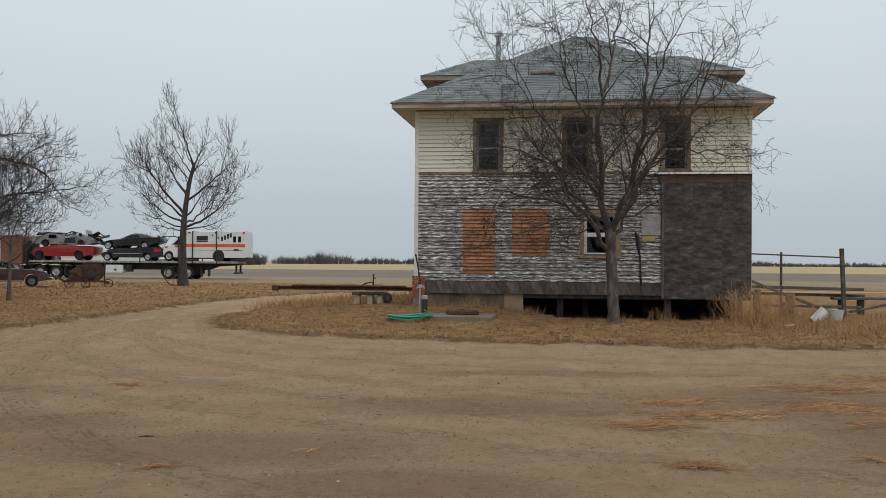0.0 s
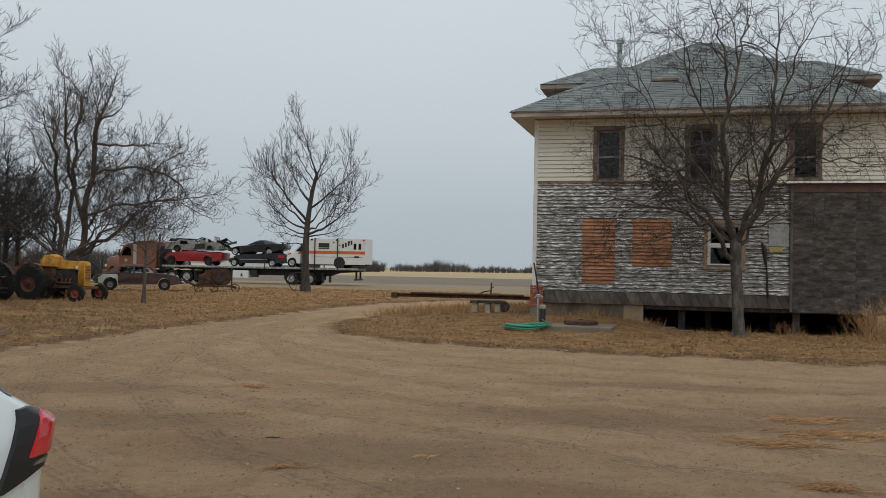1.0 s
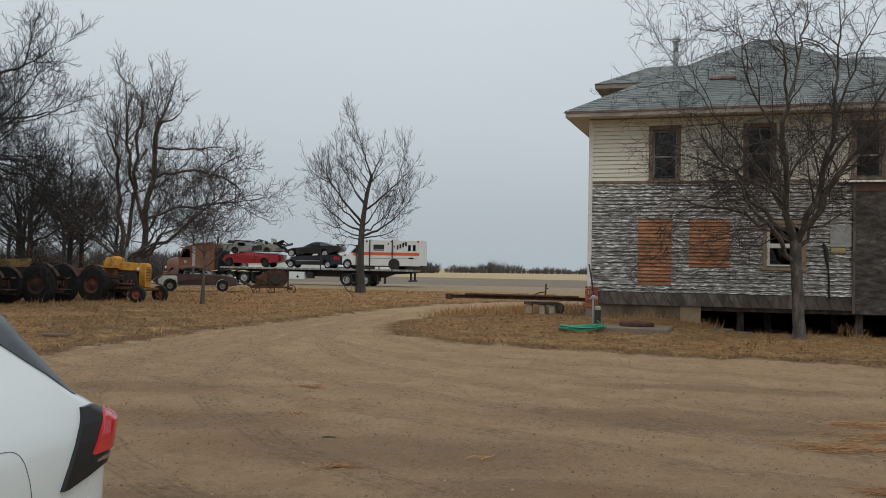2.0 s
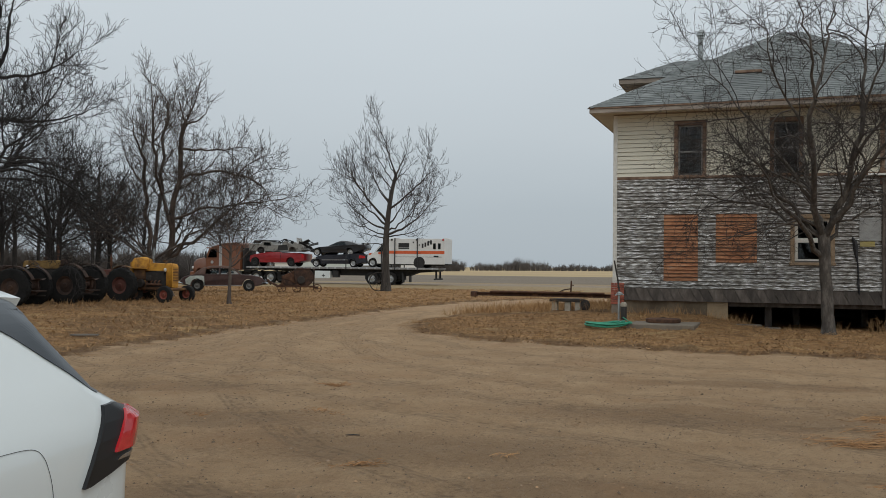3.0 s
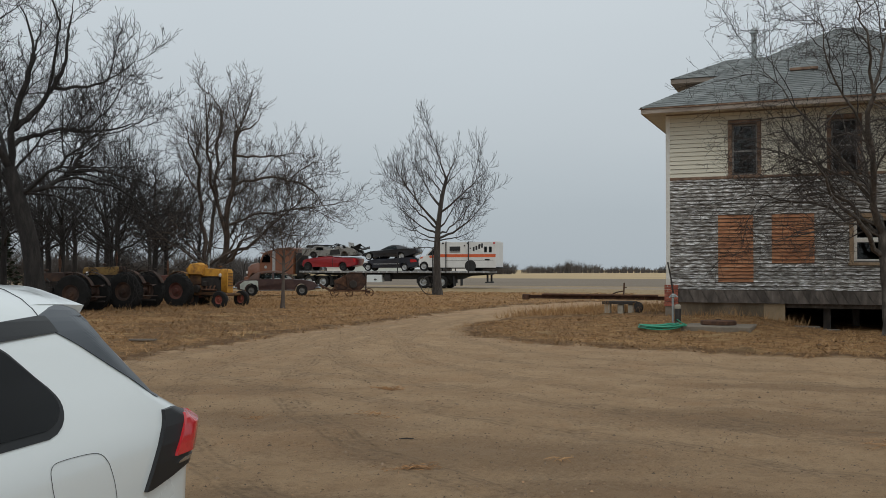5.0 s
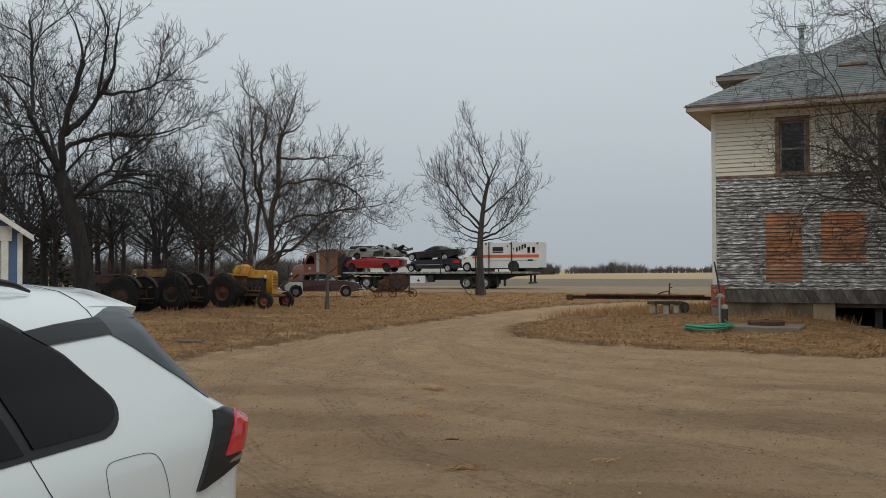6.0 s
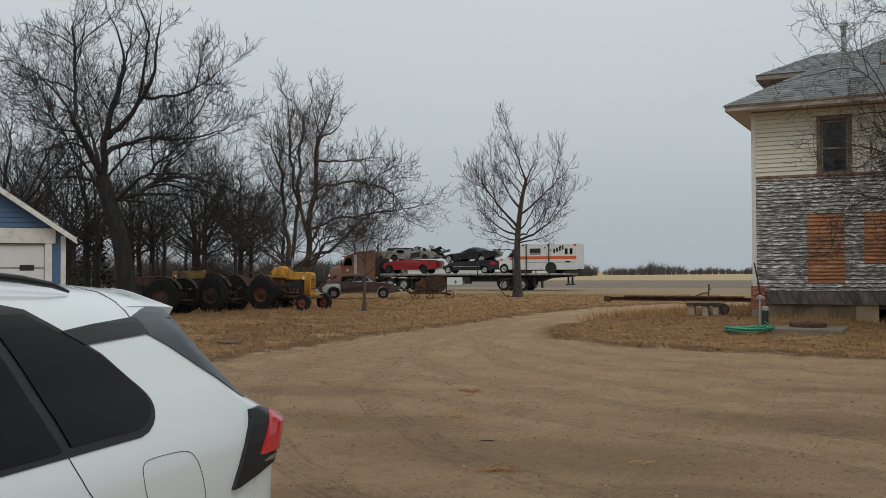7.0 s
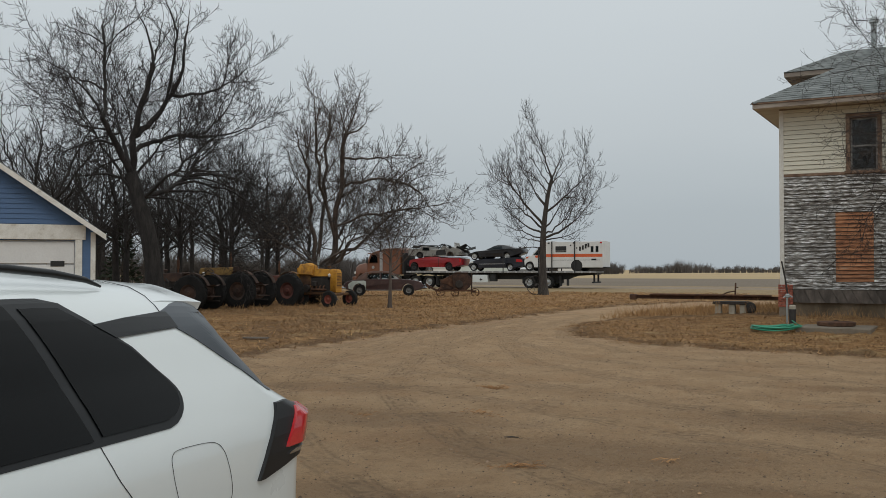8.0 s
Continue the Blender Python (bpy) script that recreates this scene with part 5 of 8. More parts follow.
    for side in (-1, 1):
        wheel(ob, (0, side * wide, r_rear), r_rear, 0.34, 0.50, hub or M_RIM_RED, lugs=22, n=32, name="rear_wheel")
        pts = arc(0, r_rear, r_rear + 0.09, 62, 158, 10)
        g = G().loft([[(x, side * (wide - 0.24), z), (x, side * (wide - 0.02), z), (x * 1.02, side * (wide - 0.02), z + 0.02), (x * 1.02, side * (wide - 0.24), z + 0.02)] for x, z in pts])
        part("fender", g, rust, ob, smooth=50)
        wheel(ob, (2.15, side * (wide - 0.04), front_r), front_r, 0.20, 0.52, hub or M_RIM_BRIGHT, n=24, name="front_wheel")
        part("tie_rod", G().tube([(2.0, side * 0.1, 0.62), (2.15, side * (wide - 0.1), 0.55), (2.15, side * (wide - 0.1), front_r)], 0.04, 8), rust, ob, smooth=40)
    part("front_axle", G().box((1.96, -wide + 0.1, 0.52), (2.16, wide - 0.1, 0.64), 0.03), rust, ob)
    part("carburettor", G().box((1.15, 0.17, 0.72), (1.35, 0.32, 0.95), 0.02).tube([(1.25, 0.25, 0.95), (1.25, 0.28, 1.15), (1.45, 0.2, 1.3)], 0.035, 8), M_IRON, eng, smooth=40)
    part("magneto", G().box((0.85, -0.32, 0.92), (1.08, -0.17, 1.16), 0.03), M_IRON, eng, smooth=40)
    part("radiator_hose", G().tube([(1.62, -0.12, hood_top - 0.5), (1.72, -0.22, hood_top - 0.42), (1.85, -0.16, hood_top - 0.36)], 0.035, 8), M_TYRE, eng, smooth=40)
    part("side_rail", G().box((0.6, -0.24, 0.56), (2.05, -0.19, 0.68), 0.01), rust, ob)
    part("side_rail", G().box((0.6, 0.19, 0.56), (2.05, 0.24, 0.68), 0.01), rust, ob)
    part("belt_pulley", G().lathe([(0.05, 0), (0.17, 0.01), (0.18, 0.05), (0.18, 0.16), (0.15, 0.17)], 18, Matrix.Translation((0.55, -0.38, 0.82)), "y"), M_IRON, ob, smooth=40)
    for k in range(3):
        part("lever", G().tube([(0.1 + 0.12 * k, 0.14 - 0.1 * k, 0.98), (-0.02 + 0.12 * k, 0.15 - 0.1 * k, 1.25), (-0.06 + 0.1 * k, 0.15 - 0.1 * k, 1.45)], 0.012, 6), M_IRON, ob)
    part("platform", G().box((-0.75, -0.4, 0.56), (0.2, 0.4, 0.60), 0.008), rust, ob)
    part("drawbar", G().box((-0.9, -0.04, 0.38), (0.1, 0.04, 0.44), 0.01), M_IRON, ob)
    return ob


def yard_pose(px, py, turn, size=1.0):
    return pose(px, py, land_z(px, py) - 0.03, 0, 0, turn)


tractor("yellow vintage row-crop tractor with red rims", yard_pose(-21.75, 37.85, -7), M_YELLOW, M_YRUST, 0.74, wide=0.86)
tractor("rusted tractor with a faded yellow hood", yard_pose(-22.6, 35.0, 178), M_YFADE, M_BRUST, 0.78, 1.75, tank=False, hub=M_BRUST, hood_top=1.80)
tractor("dark rusted tractor with a brown hood", yard_pose(-23.3, 32.4, 186), M_BRUST, M_BRUST, 0.72, 1.5, tank=False, hub=M_BRUST, hood_top=1.55)
tractor("low rusted tractor with a red nose", yard_pose(-23.9, 37.6, 20), M_RRUST, M_BRUST, 0.66, 1.2, tank=False, hub=M_BRUST, hood_top=1.42)

# ---- the lorry on the road, with wrecks on its flatbed ----
T_M = pose(-36.45, 74.95, 0.17, 0, 0, -3.44) @ Matrix.Translation((0, 1.25, 0))
M_COPPER = mat("copper_brown_truck_paint", [(0.15, 0.054, 0.024), (0.185, 0.068, 0.030)], 0.4, scale=1.5, fine=60, bump=0, contrast=0.12, coat=0.4)
M_ALU = mat("scuffed_aluminium", [(0.42, 0.43, 0.44), (0.55, 0.56, 0.57)], 0.4, 0.8, scale=5, fine=40)
M_DECK = mat("grey_flatbed_edge", [(0.20, 0.20, 0.20), (0.34, 0.34, 0.335)], 0.7, 0.2, scale=3, stretch=(0.6, 1, 1))
truck = thing("semi_truck", "copper-brown semi truck with a sleeper cab", "truck", T_M)
yb = lambda x, z: 1.22
part("hood", slab([(-1.35, 0.75), (-1.44, 1.15), (-1.30, 1.72), (-0.9, 1.98), (-0.2, 2.12), (0.35, 2.15), (0.35, 1.1), (0.05, 1.05)] + arc(-0.55, 0.55, 0.62, 60, 178, 8), lambda x, z: 1.18 - 0.30 * max(0, (-0.4 - x)) ** 1.5 - 0.18 * max(0, z - 1.6), 0.10), M_COPPER, truck, smooth=50)
cabb = part("cab", slab([(0.0, 1.05), (-0.05, 2.15), (0.28, 2.92), (0.75, 3.12), (1.35, 3.25), (1.35, 1.05)], lambda x, z: 1.20 - 0.10 * max(0, (z - 2.1)), 0.07), M_COPPER, truck, smooth=40)
part("sleeper", slab([(1.38, 1.08), (1.38, 3.22), (1.7, 3.36), (3.1, 3.40), (3.30, 3.25), (3.30, 1.08)], lambda x, z: 1.25 - 0.06 * max(0, z - 2.8), 0.07), M_COPPER, truck, smooth=40)
part("bumper", slab([(-1.52, 0.42), (-1.52, 0.85), (-1.30, 0.92), (-1.1, 0.85), (-1.1, 0.42)], lambda x, z: 1.16, 0.06), M_COPPER, truck, smooth=40)
part("radiator_grille", G().box((-1.50, -0.55, 0.95), (-1.34, 0.55, 1.62), 0.05), M_CHROME, truck)
for side in (-1, 1):
    yc = lambda x, z: 1.20 - 0.10 * max(0, (z - 2.1))
    part("door_window", panel([(0.22, 2.12), (0.42, 2.78), (0.98, 2.85), (1.05, 2.12)], yc, side), M_CARGLASS, cabb)
    part("fairing_strip", G().box((1.30, side * 1.26 - 0.03, 1.05), (1.58, side * 1.26 + 0.03, 3.05), 0.02), M_ALU, cabb)
    part("door_badge", G().lathe([(0.13, -0.012), (0.13, 0.012)], 14, Matrix.Translation((0.62, side * 1.205, 1.72)), "y"), M_ALU, cabb)
    part("mirror", G().box((0.08, side * 1.42 - 0.08, 2.05), (0.2, side * 1.42 + 0.08, 2.62), 0.03), M_BLACK, cabb)
    part("headlamp", G().box((-1.42, side * 0.9 - 0.14, 1.12), (-1.26, side * 0.9 + 0.14, 1.36), 0.05), M_WHITELAMP, truck)
    part("fuel_tank", G().lathe([(0.3, 0), (0.335, 0.03), (0.335, 1.45), (0.3, 1.48)], 20, Matrix.Translation((0.55, side * 0.88, 0.70)) @ Matrix.Rotation(radians(90), 4, "Y")), M_ALU, truck, smooth=40)
    part("step_box", G().box((2.15, side * 0.88 - 0.3, 0.45), (3.15, side * 0.88 + 0.3, 0.98), 0.03), M_ALU, truck)
    part("exhaust_stack", G().lathe([(0.08, 0), (0.08, 2.0), (0.075, 2.75)], 12, Matrix.Translation((1.33 + (0.0 if side < 0 else 1.15), side * 1.15 if side < 0 else 1.0, 1.25))), M_BLACK if side > 0 else M_IRON, truck, smooth=40)
    wheel(truck, (-0.45, side * 1.02, 0.50), 0.51, 0.30, 0.6, M_ALU)
    for x in (4.75, 6.05):
        wheel(truck, (x, side * 1.02, 0.50), 0.51, 0.42, 0.6, M_RIM)
    part("mudflap", G().box((6.72, side * 0.95 - 0.3, 0.18), (6.76, side * 0.95 + 0.3, 0.95), 0.01), M_BLACK, truck)
    part("quarter_fender", G().loft([[(x, side * 0.72, z), (x, side * 1.24, z), (x, side * 1.24, z + 0.03), (x, side * 0.72, z + 0.03)] for x, z in [(4.05, 0.75), (4.25, 1.02), (4.75, 1.12), (6.1, 1.12), (6.55, 1.02), (6.72, 0.8)]]), M_BLACK, truck)
part("windscreen", G().add([(0.02, -1.0, 2.18), (0.02, 1.0, 2.18), (0.27, 0.95, 2.88), (0.27, -0.95, 2.88), (-0.07, -1.0, 2.18), (-0.07, 1.0, 2.18), (0.19, 0.95, 2.88), (0.19, -0.95, 2.88)], [(0, 3, 2, 1), (4, 5, 6, 7), (0, 1, 5, 4), (1, 2, 6, 5), (2, 3, 7, 6), (3, 0, 4, 7)]), M_CARGLASS, cabb)
part("sun_visor", G().box((-0.02, -1.05, 2.88), (0.34, 1.05, 2.98), 0.03), M_COPPER, cabb)
part("chassis", G().box((-1.0, -0.45, 0.72), (6.9, -0.33, 1.0)).box((-1.0, 0.33, 0.72), (6.9, 0.45, 1.0)).box((3.3, -0.6, 0.9), (4.0, 0.6, 1.1)).box((0.2, -0.5, 0.5), (3.0, 0.5, 0.9)), M_BLACK, truck)
part("headache_rack", G().box((3.42, -1.1, 1.15), (3.56, 1.1, 2.95), 0.02).box((3.36, -1.0, 1.6), (3.42, 1.0, 1.7)).box((3.36, -1.0, 2.3), (3.42, 1.0, 2.4)), M_BLACK, truck)

trailer = thing("flatbed_trailer", "long black flatbed trailer with a pale deck edge", "trailer", T_M)
part("deck", G().box((3.85, -1.26, 1.24), (20.55, 1.26, 1.40), 0.02), M_DECK, trailer)
for k in range(24):
    part("stake_pocket", G().box((4.2 + 0.69 * k, -1.29, 1.25), (4.34 + 0.69 * k, -1.262, 1.38), 0.005), M_ALU, trailer)
part("main_beam", slab([(4.2, 1.22), (7.6, 0.98), (8.4, 0.72), (17.8, 0.72), (18.6, 1.0), (20.5, 1.12), (20.5, 1.24), (4.2, 1.24)], lambda x, z: 0.62, 0.02), M_BLACK, trailer)
for side in (-1, 1):
    for x in (15.0, 16.57):
        wheel(trailer, (x, side * 0.98, 0.50), 0.51, 0.44, 0.6, M_RIM)
    part("landing_leg", G().box((7.55, side * 0.6 - 0.07, 0.30), (7.75, side * 0.6 + 0.07, 1.2), 0.01).box((7.45, side * 0.6 - 0.12, 0.24), (7.85, side * 0.6 + 0.12, 0.31), 0.01), M_BLACK, trailer)
    part("mudflap", G().box((17.6, side * 0.95 - 0.3, 0.2), (17.64, side * 0.95 + 0.3, 1.0), 0.01), M_BLACK, trailer)
    part("bumper_upright", G().box((20.2, side * 0.6 - 0.06, 0.5), (20.34, side * 0.6 + 0.06, 1.25), 0.01), M_BLACK, trailer)
part("landing_brace", G().tube([(7.65, 0, 0.6), (8.5, 0, 1.0)], 0.04, 8).box((8.25, -0.6, 0.35), (8.4, 0.6, 1.0), 0.01), M_BLACK, trailer)
part("bumper_bar", G().box((20.2, -1.1, 0.44), (20.36, 1.1, 0.56), 0.02), M_BLACK, trailer)
part("bogie", G().box((14.2, -0.55, 0.4), (17.4, 0.55, 0.75), 0.02), M_BLACK, trailer)
tool_box = part("tool_box", G().box((10.05, -1.24, 0.46), (11.40, -0.7, 1.08), 0.02), M_WHITEPAINT, trailer, "white steel tool box")
part("box_handle", G().box((10.70, -1.262, 0.66), (10.95, -1.243, 0.72), 0.005).box((10.78, -1.262, 0.58), (10.84, -1.243, 0.84), 0.005), M_BLACK, tool_box)
part("side_box", G().box((11.6, -1.2, 0.55), (12.1, -0.7, 1.1), 0.02), M_BLACK, trailer)
for x in (12.75, 15.80, 16.93, 18.82):
    top = 2.9 if x < 13 else 3.3 if x < 16 else 3.76
    part("strap", G().box((x, -1.285, 1.2), (x + 0.09, -1.262, top), 0.004).box((x, -1.285, top), (x + 0.09, 1.285, top + 0.015)).box((x, 1.262, 1.2), (x + 0.09, 1.285, top)), M_TARP, trailer)

# the ambulance at the tail
M_AMBW = mat("dirty_white_enamel", [(0.62, 0.62, 0.60), (0.70, 0.70, 0.68)], 0.45, scale=2, fine=30, contrast=0.15)
M_ORANGE = mat("orange_red_stripe", [(0.60, 0.10, 0.03), (0.66, 0.13, 0.045)], 0.5, scale=2, bump=0, contrast=0.1)
M_INK = mat("black_lettering", [(0.015, 0.015, 0.016), (0.02, 0.02, 0.02)], 0.6, bump=0)
amb = thing("ambulance", "white ambulance with an orange stripe, on the flatbed", "ambulance", T_M @ Matrix.Translation((0, 0, 1.40)))
part("module", slab([(16.42, 0.28), (16.42, 2.34), (21.1, 2.34), (21.1, 0.28)], lambda x, z: 1.17, 0.03), M_AMBW, amb)
vy = lambda x, z: 1.0 - 0.16 * max(0, z - 1.1) - 0.25 * max(0, 14.9 - x)
van = part("cab", slab([(14.55, 0.35), (14.46, 0.75), (14.55, 1.12), (15.15, 1.28), (15.75, 1.95), (16.4, 2.05), (16.4, 0.3), (15.4, 0.28)] + arc(14.98, 0.36, 0.42, 10, 170, 7), vy, 0.06), M_AMBW, amb, smooth=45)
for side in (-1, 1):
    part("door_window", panel([(15.28, 1.30), (15.80, 1.85), (16.15, 1.88), (16.15, 1.30)], vy, side), M_CARGLASS, van)
    part("stripe", panel([(14.62, 1.02), (14.70, 1.16), (16.41, 1.35), (16.41, 1.12)], vy, side, 0.008), M_ORANGE, van)
    part("stripe", G().box((16.43, side * 1.172 - 0.004, 1.12), (21.09, side * 1.172 + 0.004, 1.36)), M_ORANGE, amb)
    for (xa, xb, za, zb) in ((17.25, 18.15, 1.62, 1.98), (17.25, 18.15, 1.50, 1.585), (18.95, 19.05, 1.78, 1.88), (18.45, 18.56, 1.98, 2.1), (19.7, 19.85, 2.0, 2.16)):
        part("lettering_bar", G().box((xa, side * 1.174 - 0.004, za), (xb, side * 1.174 + 0.004, zb)), M_INK, amb)
    for k in range(4):
        sl = Matrix.Translation((19.2 + 0.23 * k, side * 1.174, 1.60 + 0.09 * k))
        part("lettering_bar", G().box((0, -0.004, 0), (0.15, 0.004, 0.34), 0, sl), M_INK, amb)
    for xa, za, w, h in ((20.15, 1.5, 0.22, 0.46), (20.55, 1.5, 0.22, 0.46), (20.2, 0.85, 0.4, 0.12)):
        part("side_window", G().box((xa, side * 1.174 - 0.006, za), (xa + w, side * 1.174 + 0.006, za + h), 0.004), M_CARGLASS, amb)
    part("locker_line", G().box((16.9, side * 1.172 - 0.004, 0.86), (18.7, side * 1.172 + 0.004, 0.885)).box((19.1, side * 1.172 - 0.004, 0.86), (20.9, side * 1.172 + 0.004, 0.885)), M_INK, amb)
    wheel(amb, (14.98, side * 0.86, 0.38), 0.38, 0.25, 0.6, M_RIM)
    wheel(amb, (19.0, side * 0.95, 0.38), 0.38, 0.40, 0.6, M_BLACK)
    # flat black disc painted in for the shade of a wheel well
    part("wheel_well", G().lathe([(0.47, -0.01), (0.47, 0.01)], 20, Matrix.Translation((19.0, side * 1.168, 0.42)), "y"), M_BLACK, amb)
    for x in (16.6, 18.7, 20.9):
        part("marker_lamp", G().box((x, side * 1.18 - 0.02, 2.18), (x + 0.16, side * 1.18 + 0.02, 2.30), 0.01), M_BLACK if x < 20 else M_REDLENS, amb)
part("windscreen", G().add([(15.12, -0.85, 1.30), (15.12, 0.85, 1.30), (15.72, 0.8, 1.93), (15.72, -0.8, 1.93), (15.2, -0.85, 1.28), (15.2, 0.85, 1.28), (15.8, 0.8, 1.91), (15.8, -0.8, 1.91)], [(0, 1, 2, 3), (4, 7, 6, 5), (0, 4, 5, 1), (1, 5, 6, 2), (2, 6, 7, 3), (3, 7, 4, 0)]), M_CARGLASS, van)
part("underframe", G().box((15.4, -0.7, 0.2), (20.9, 0.7, 0.42), 0.02).box((21.1, -1.1, 0.25), (21.4, 1.1, 0.33), 0.01), M_BLACK, amb)
part("light_bar", G().box((16.5, -0.9, 2.345), (16.72, 0.9, 2.45), 0.03).box((20.85, -0.9, 2.345), (21.0, 0.9, 2.42), 0.02), M_WHITELAMP, amb)

# crushed cars: bodies with torn, uneven tops
cr_ = np.random.default_rng(12)


def jagged(x0, x1, z0, z1, n, rough):
    xs = np.linspace(x0, x1, n)
    return [(float(x), float(z0 + (z1 - z0) * k / (n - 1) + cr_.uniform(-rough, rough))) for k, x in enumerate(xs)]


def scrap(parent, x0, x1, z0, z1, count, material, name="torn_panel"):
    for _ in range(count):
        x, z = cr_.uniform(x0, x1), cr_.uniform(z0, z1)
        a, b = cr_.uniform(0.2, 0.7), cr_.uniform(0.1, 0.3)
        m = Matrix.Translation((x, cr_.uniform(-0.7, 0.7), z)) @ Euler([cr_.uniform(-0.6, 0.6), cr_.uniform(-0.7, 0.7), cr_.uniform(0, 3)]).to_matrix().to_4x4()
        g = G().loft([[(-a, -b, 0), (a, -b * 0.7, 0.03), (a * 0.9, b, 0.06), (-a * 0.8, b * 0.9, -0.02)], [(-a, -b, 0.02), (a, -b * 0.7, 0.05), (a * 0.9, b, 0.08), (-a * 0.8, b * 0.9, 0.0)]])
        part(name, g, material, parent, m=m)


M_RED = mat("bright_red_car_paint", [(0.22, 0.008, 0.012), (0.29, 0.012, 0.016)], 0.35, scale=2, fine=50, bump=0, contrast=0.15, coat=0.4)
M_SILVER = mat("scraped_silver_paint", [(0.17, 0.165, 0.15), (0.28, 0.275, 0.255), (0.05, 0.042, 0.038)], 0.5, 0.3, scale=3, fine=40)
M_NAVY = mat("dark_navy_car_paint", [(0.011, 0.013, 0.020), (0.018, 0.020, 0.029)], 0.3, scale=2, bump=0, coat=0.4)
M_BLACKCAR = mat("black_car_paint", [(0.012, 0.012, 0.014), (0.022, 0.022, 0.025)], 0.3, scale=2, bump=0, coat=0.4)

red = thing("red_pickup", "crushed red pickup truck without a roof, on the flatbed", "car", T_M @ Matrix.Translation((0, 0, 1.40)))
ry = lambda x, z: 0.96 - 0.12 * (abs(x - 6.4) / 2.6) ** 6
rb = part("body", slab(body_line([(8.92, 0.5), (8.95, 1.05), (8.2, 1.12), (6.9, 1.13), (6.85, 1.2), (6.0, 1.22), (5.3, 1.14), (4.4, 1.02), (3.98, 0.9), (3.9, 0.5)], 0.32, (4.45, 7.75), 0.42)[::1], ry, 0.06), M_RED, red, smooth=45)
for side in (-1, 1):
    for x in (4.45, 7.75):
        wheel(red, (x, side * 0.80, 0.34), 0.34, 0.24, 0.55, M_BLACK)
    part("cab_gap", panel([(6.80, 0.36), (6.80, 1.12), (6.83, 1.12), (6.83, 0.36)], ry, side, 0.004), M_BLACK, rb)
    part("tail_lamp", panel([(8.70, 0.75), (8.70, 1.05), (8.86, 1.05), (8.86, 0.75)], ry, side, 0.01), M_REDLENS, rb)
part("front_bumper", G().box((3.72, -0.85, 0.42), (3.95, 0.85, 0.72), 0.05), M_BLACK, red)
# thin black sheet in place of the shade inside an open bed
part("bed_hollow", G().box((7.0, -0.75, 1.13), (8.8, 0.75, 1.15), 0.005), M_BLACK, rb)
scrap(red, 5.2, 6.8, 1.16, 1.3, 6, M_BLACK)

wreck = thing("crushed_wagon", "crushed silver wagon with a torn roof, stacked on a red pickup", "car", T_M @ Matrix.Translation((0, 0, 2.53)))
wy = lambda x, z: 0.90
top = [(9.0, 0.25), (8.9, 0.55)] + jagged(8.6, 7.2, 0.75, 0.85, 7, 0.14) + jagged(6.9, 6.0, 0.70, 0.62, 4, 0.1) + [(5.9, 0.95), (5.2, 1.0), (4.9, 0.78), (4.2, 0.80), (3.92, 0.72), (3.88, 0.2)]
wb = part("body", slab(body_line(top, 0.12, (4.95, 7.9), 0.36), wy, 0.05), M_SILVER, wreck, smooth=30)
part("torn_roof", slab([(4.1, 0.85), (4.3, 1.08), (4.7, 1.05), (5.1, 1.12), (5.5, 1.02), (6.0, 1.08), (6.0, 1.03), (5.4, 0.95), (4.8, 0.98), (4.3, 1.0)], lambda x, z: 0.7, 0.03), M_BLACK, wreck)
part("side_window", panel([(5.25, 0.62), (5.3, 0.9), (5.85, 0.86), (5.95, 0.6)], wy, -1), M_CARGLASS, wreck)
# black panel laid on the flank, imitating the shade of an open bay
part("dark_bay", panel([(6.5, 0.2), (6.6, 0.62), (7.4, 0.7), (7.5, 0.25)], wy, -1, 0.006), M_BLACK, wreck)
for side in (-1, 1):
    wheel(wreck, (4.95, side * 0.72, 0.25), 0.30, 0.2, 0.5, M_BLACK)
scrap(wreck, 6.2, 9.4, 0.35, 0.95, 16, M_BLACK)
scrap(wreck, 6.8, 8.4, 0.6, 1.0, 5, M_SILVER)
for bent in ([(6.6, -0.6, 0.7), (6.9, -0.5, 1.1), (7.2, -0.55, 1.16)], [(5.8, 0.6, 0.9), (6.5, 0.5, 1.2), (7.3, 0.6, 1.0)], [(8.8, -0.5, 0.5), (9.6, -0.4, 0.35), (10.0, -0.5, 0.4)]):
    part("bent_pillar", G().tube(bent, 0.035, 6), M_BLACK, wreck)

green = thing("crushed_navy_car", "dark navy car with its roof cut away, on the flatbed", "car", T_M @ Matrix.Translation((0, 0, 1.40)))
gy_ = lambda x, z: 0.90 - 0.14 * (abs(x - 11.9) / 2.55) ** 5
gb = part("body", slab(body_line([(14.45, 0.45), (14.40, 0.95), (13.9, 1.14), (13.0, 1.10), (12.2, 1.04), (10.9, 1.02), (10.2, 0.92), (9.6, 0.72), (9.42, 0.45)], 0.26, (9.98, 13.25), 0.38), gy_, 0.07), M_NAVY, green, smooth=45)
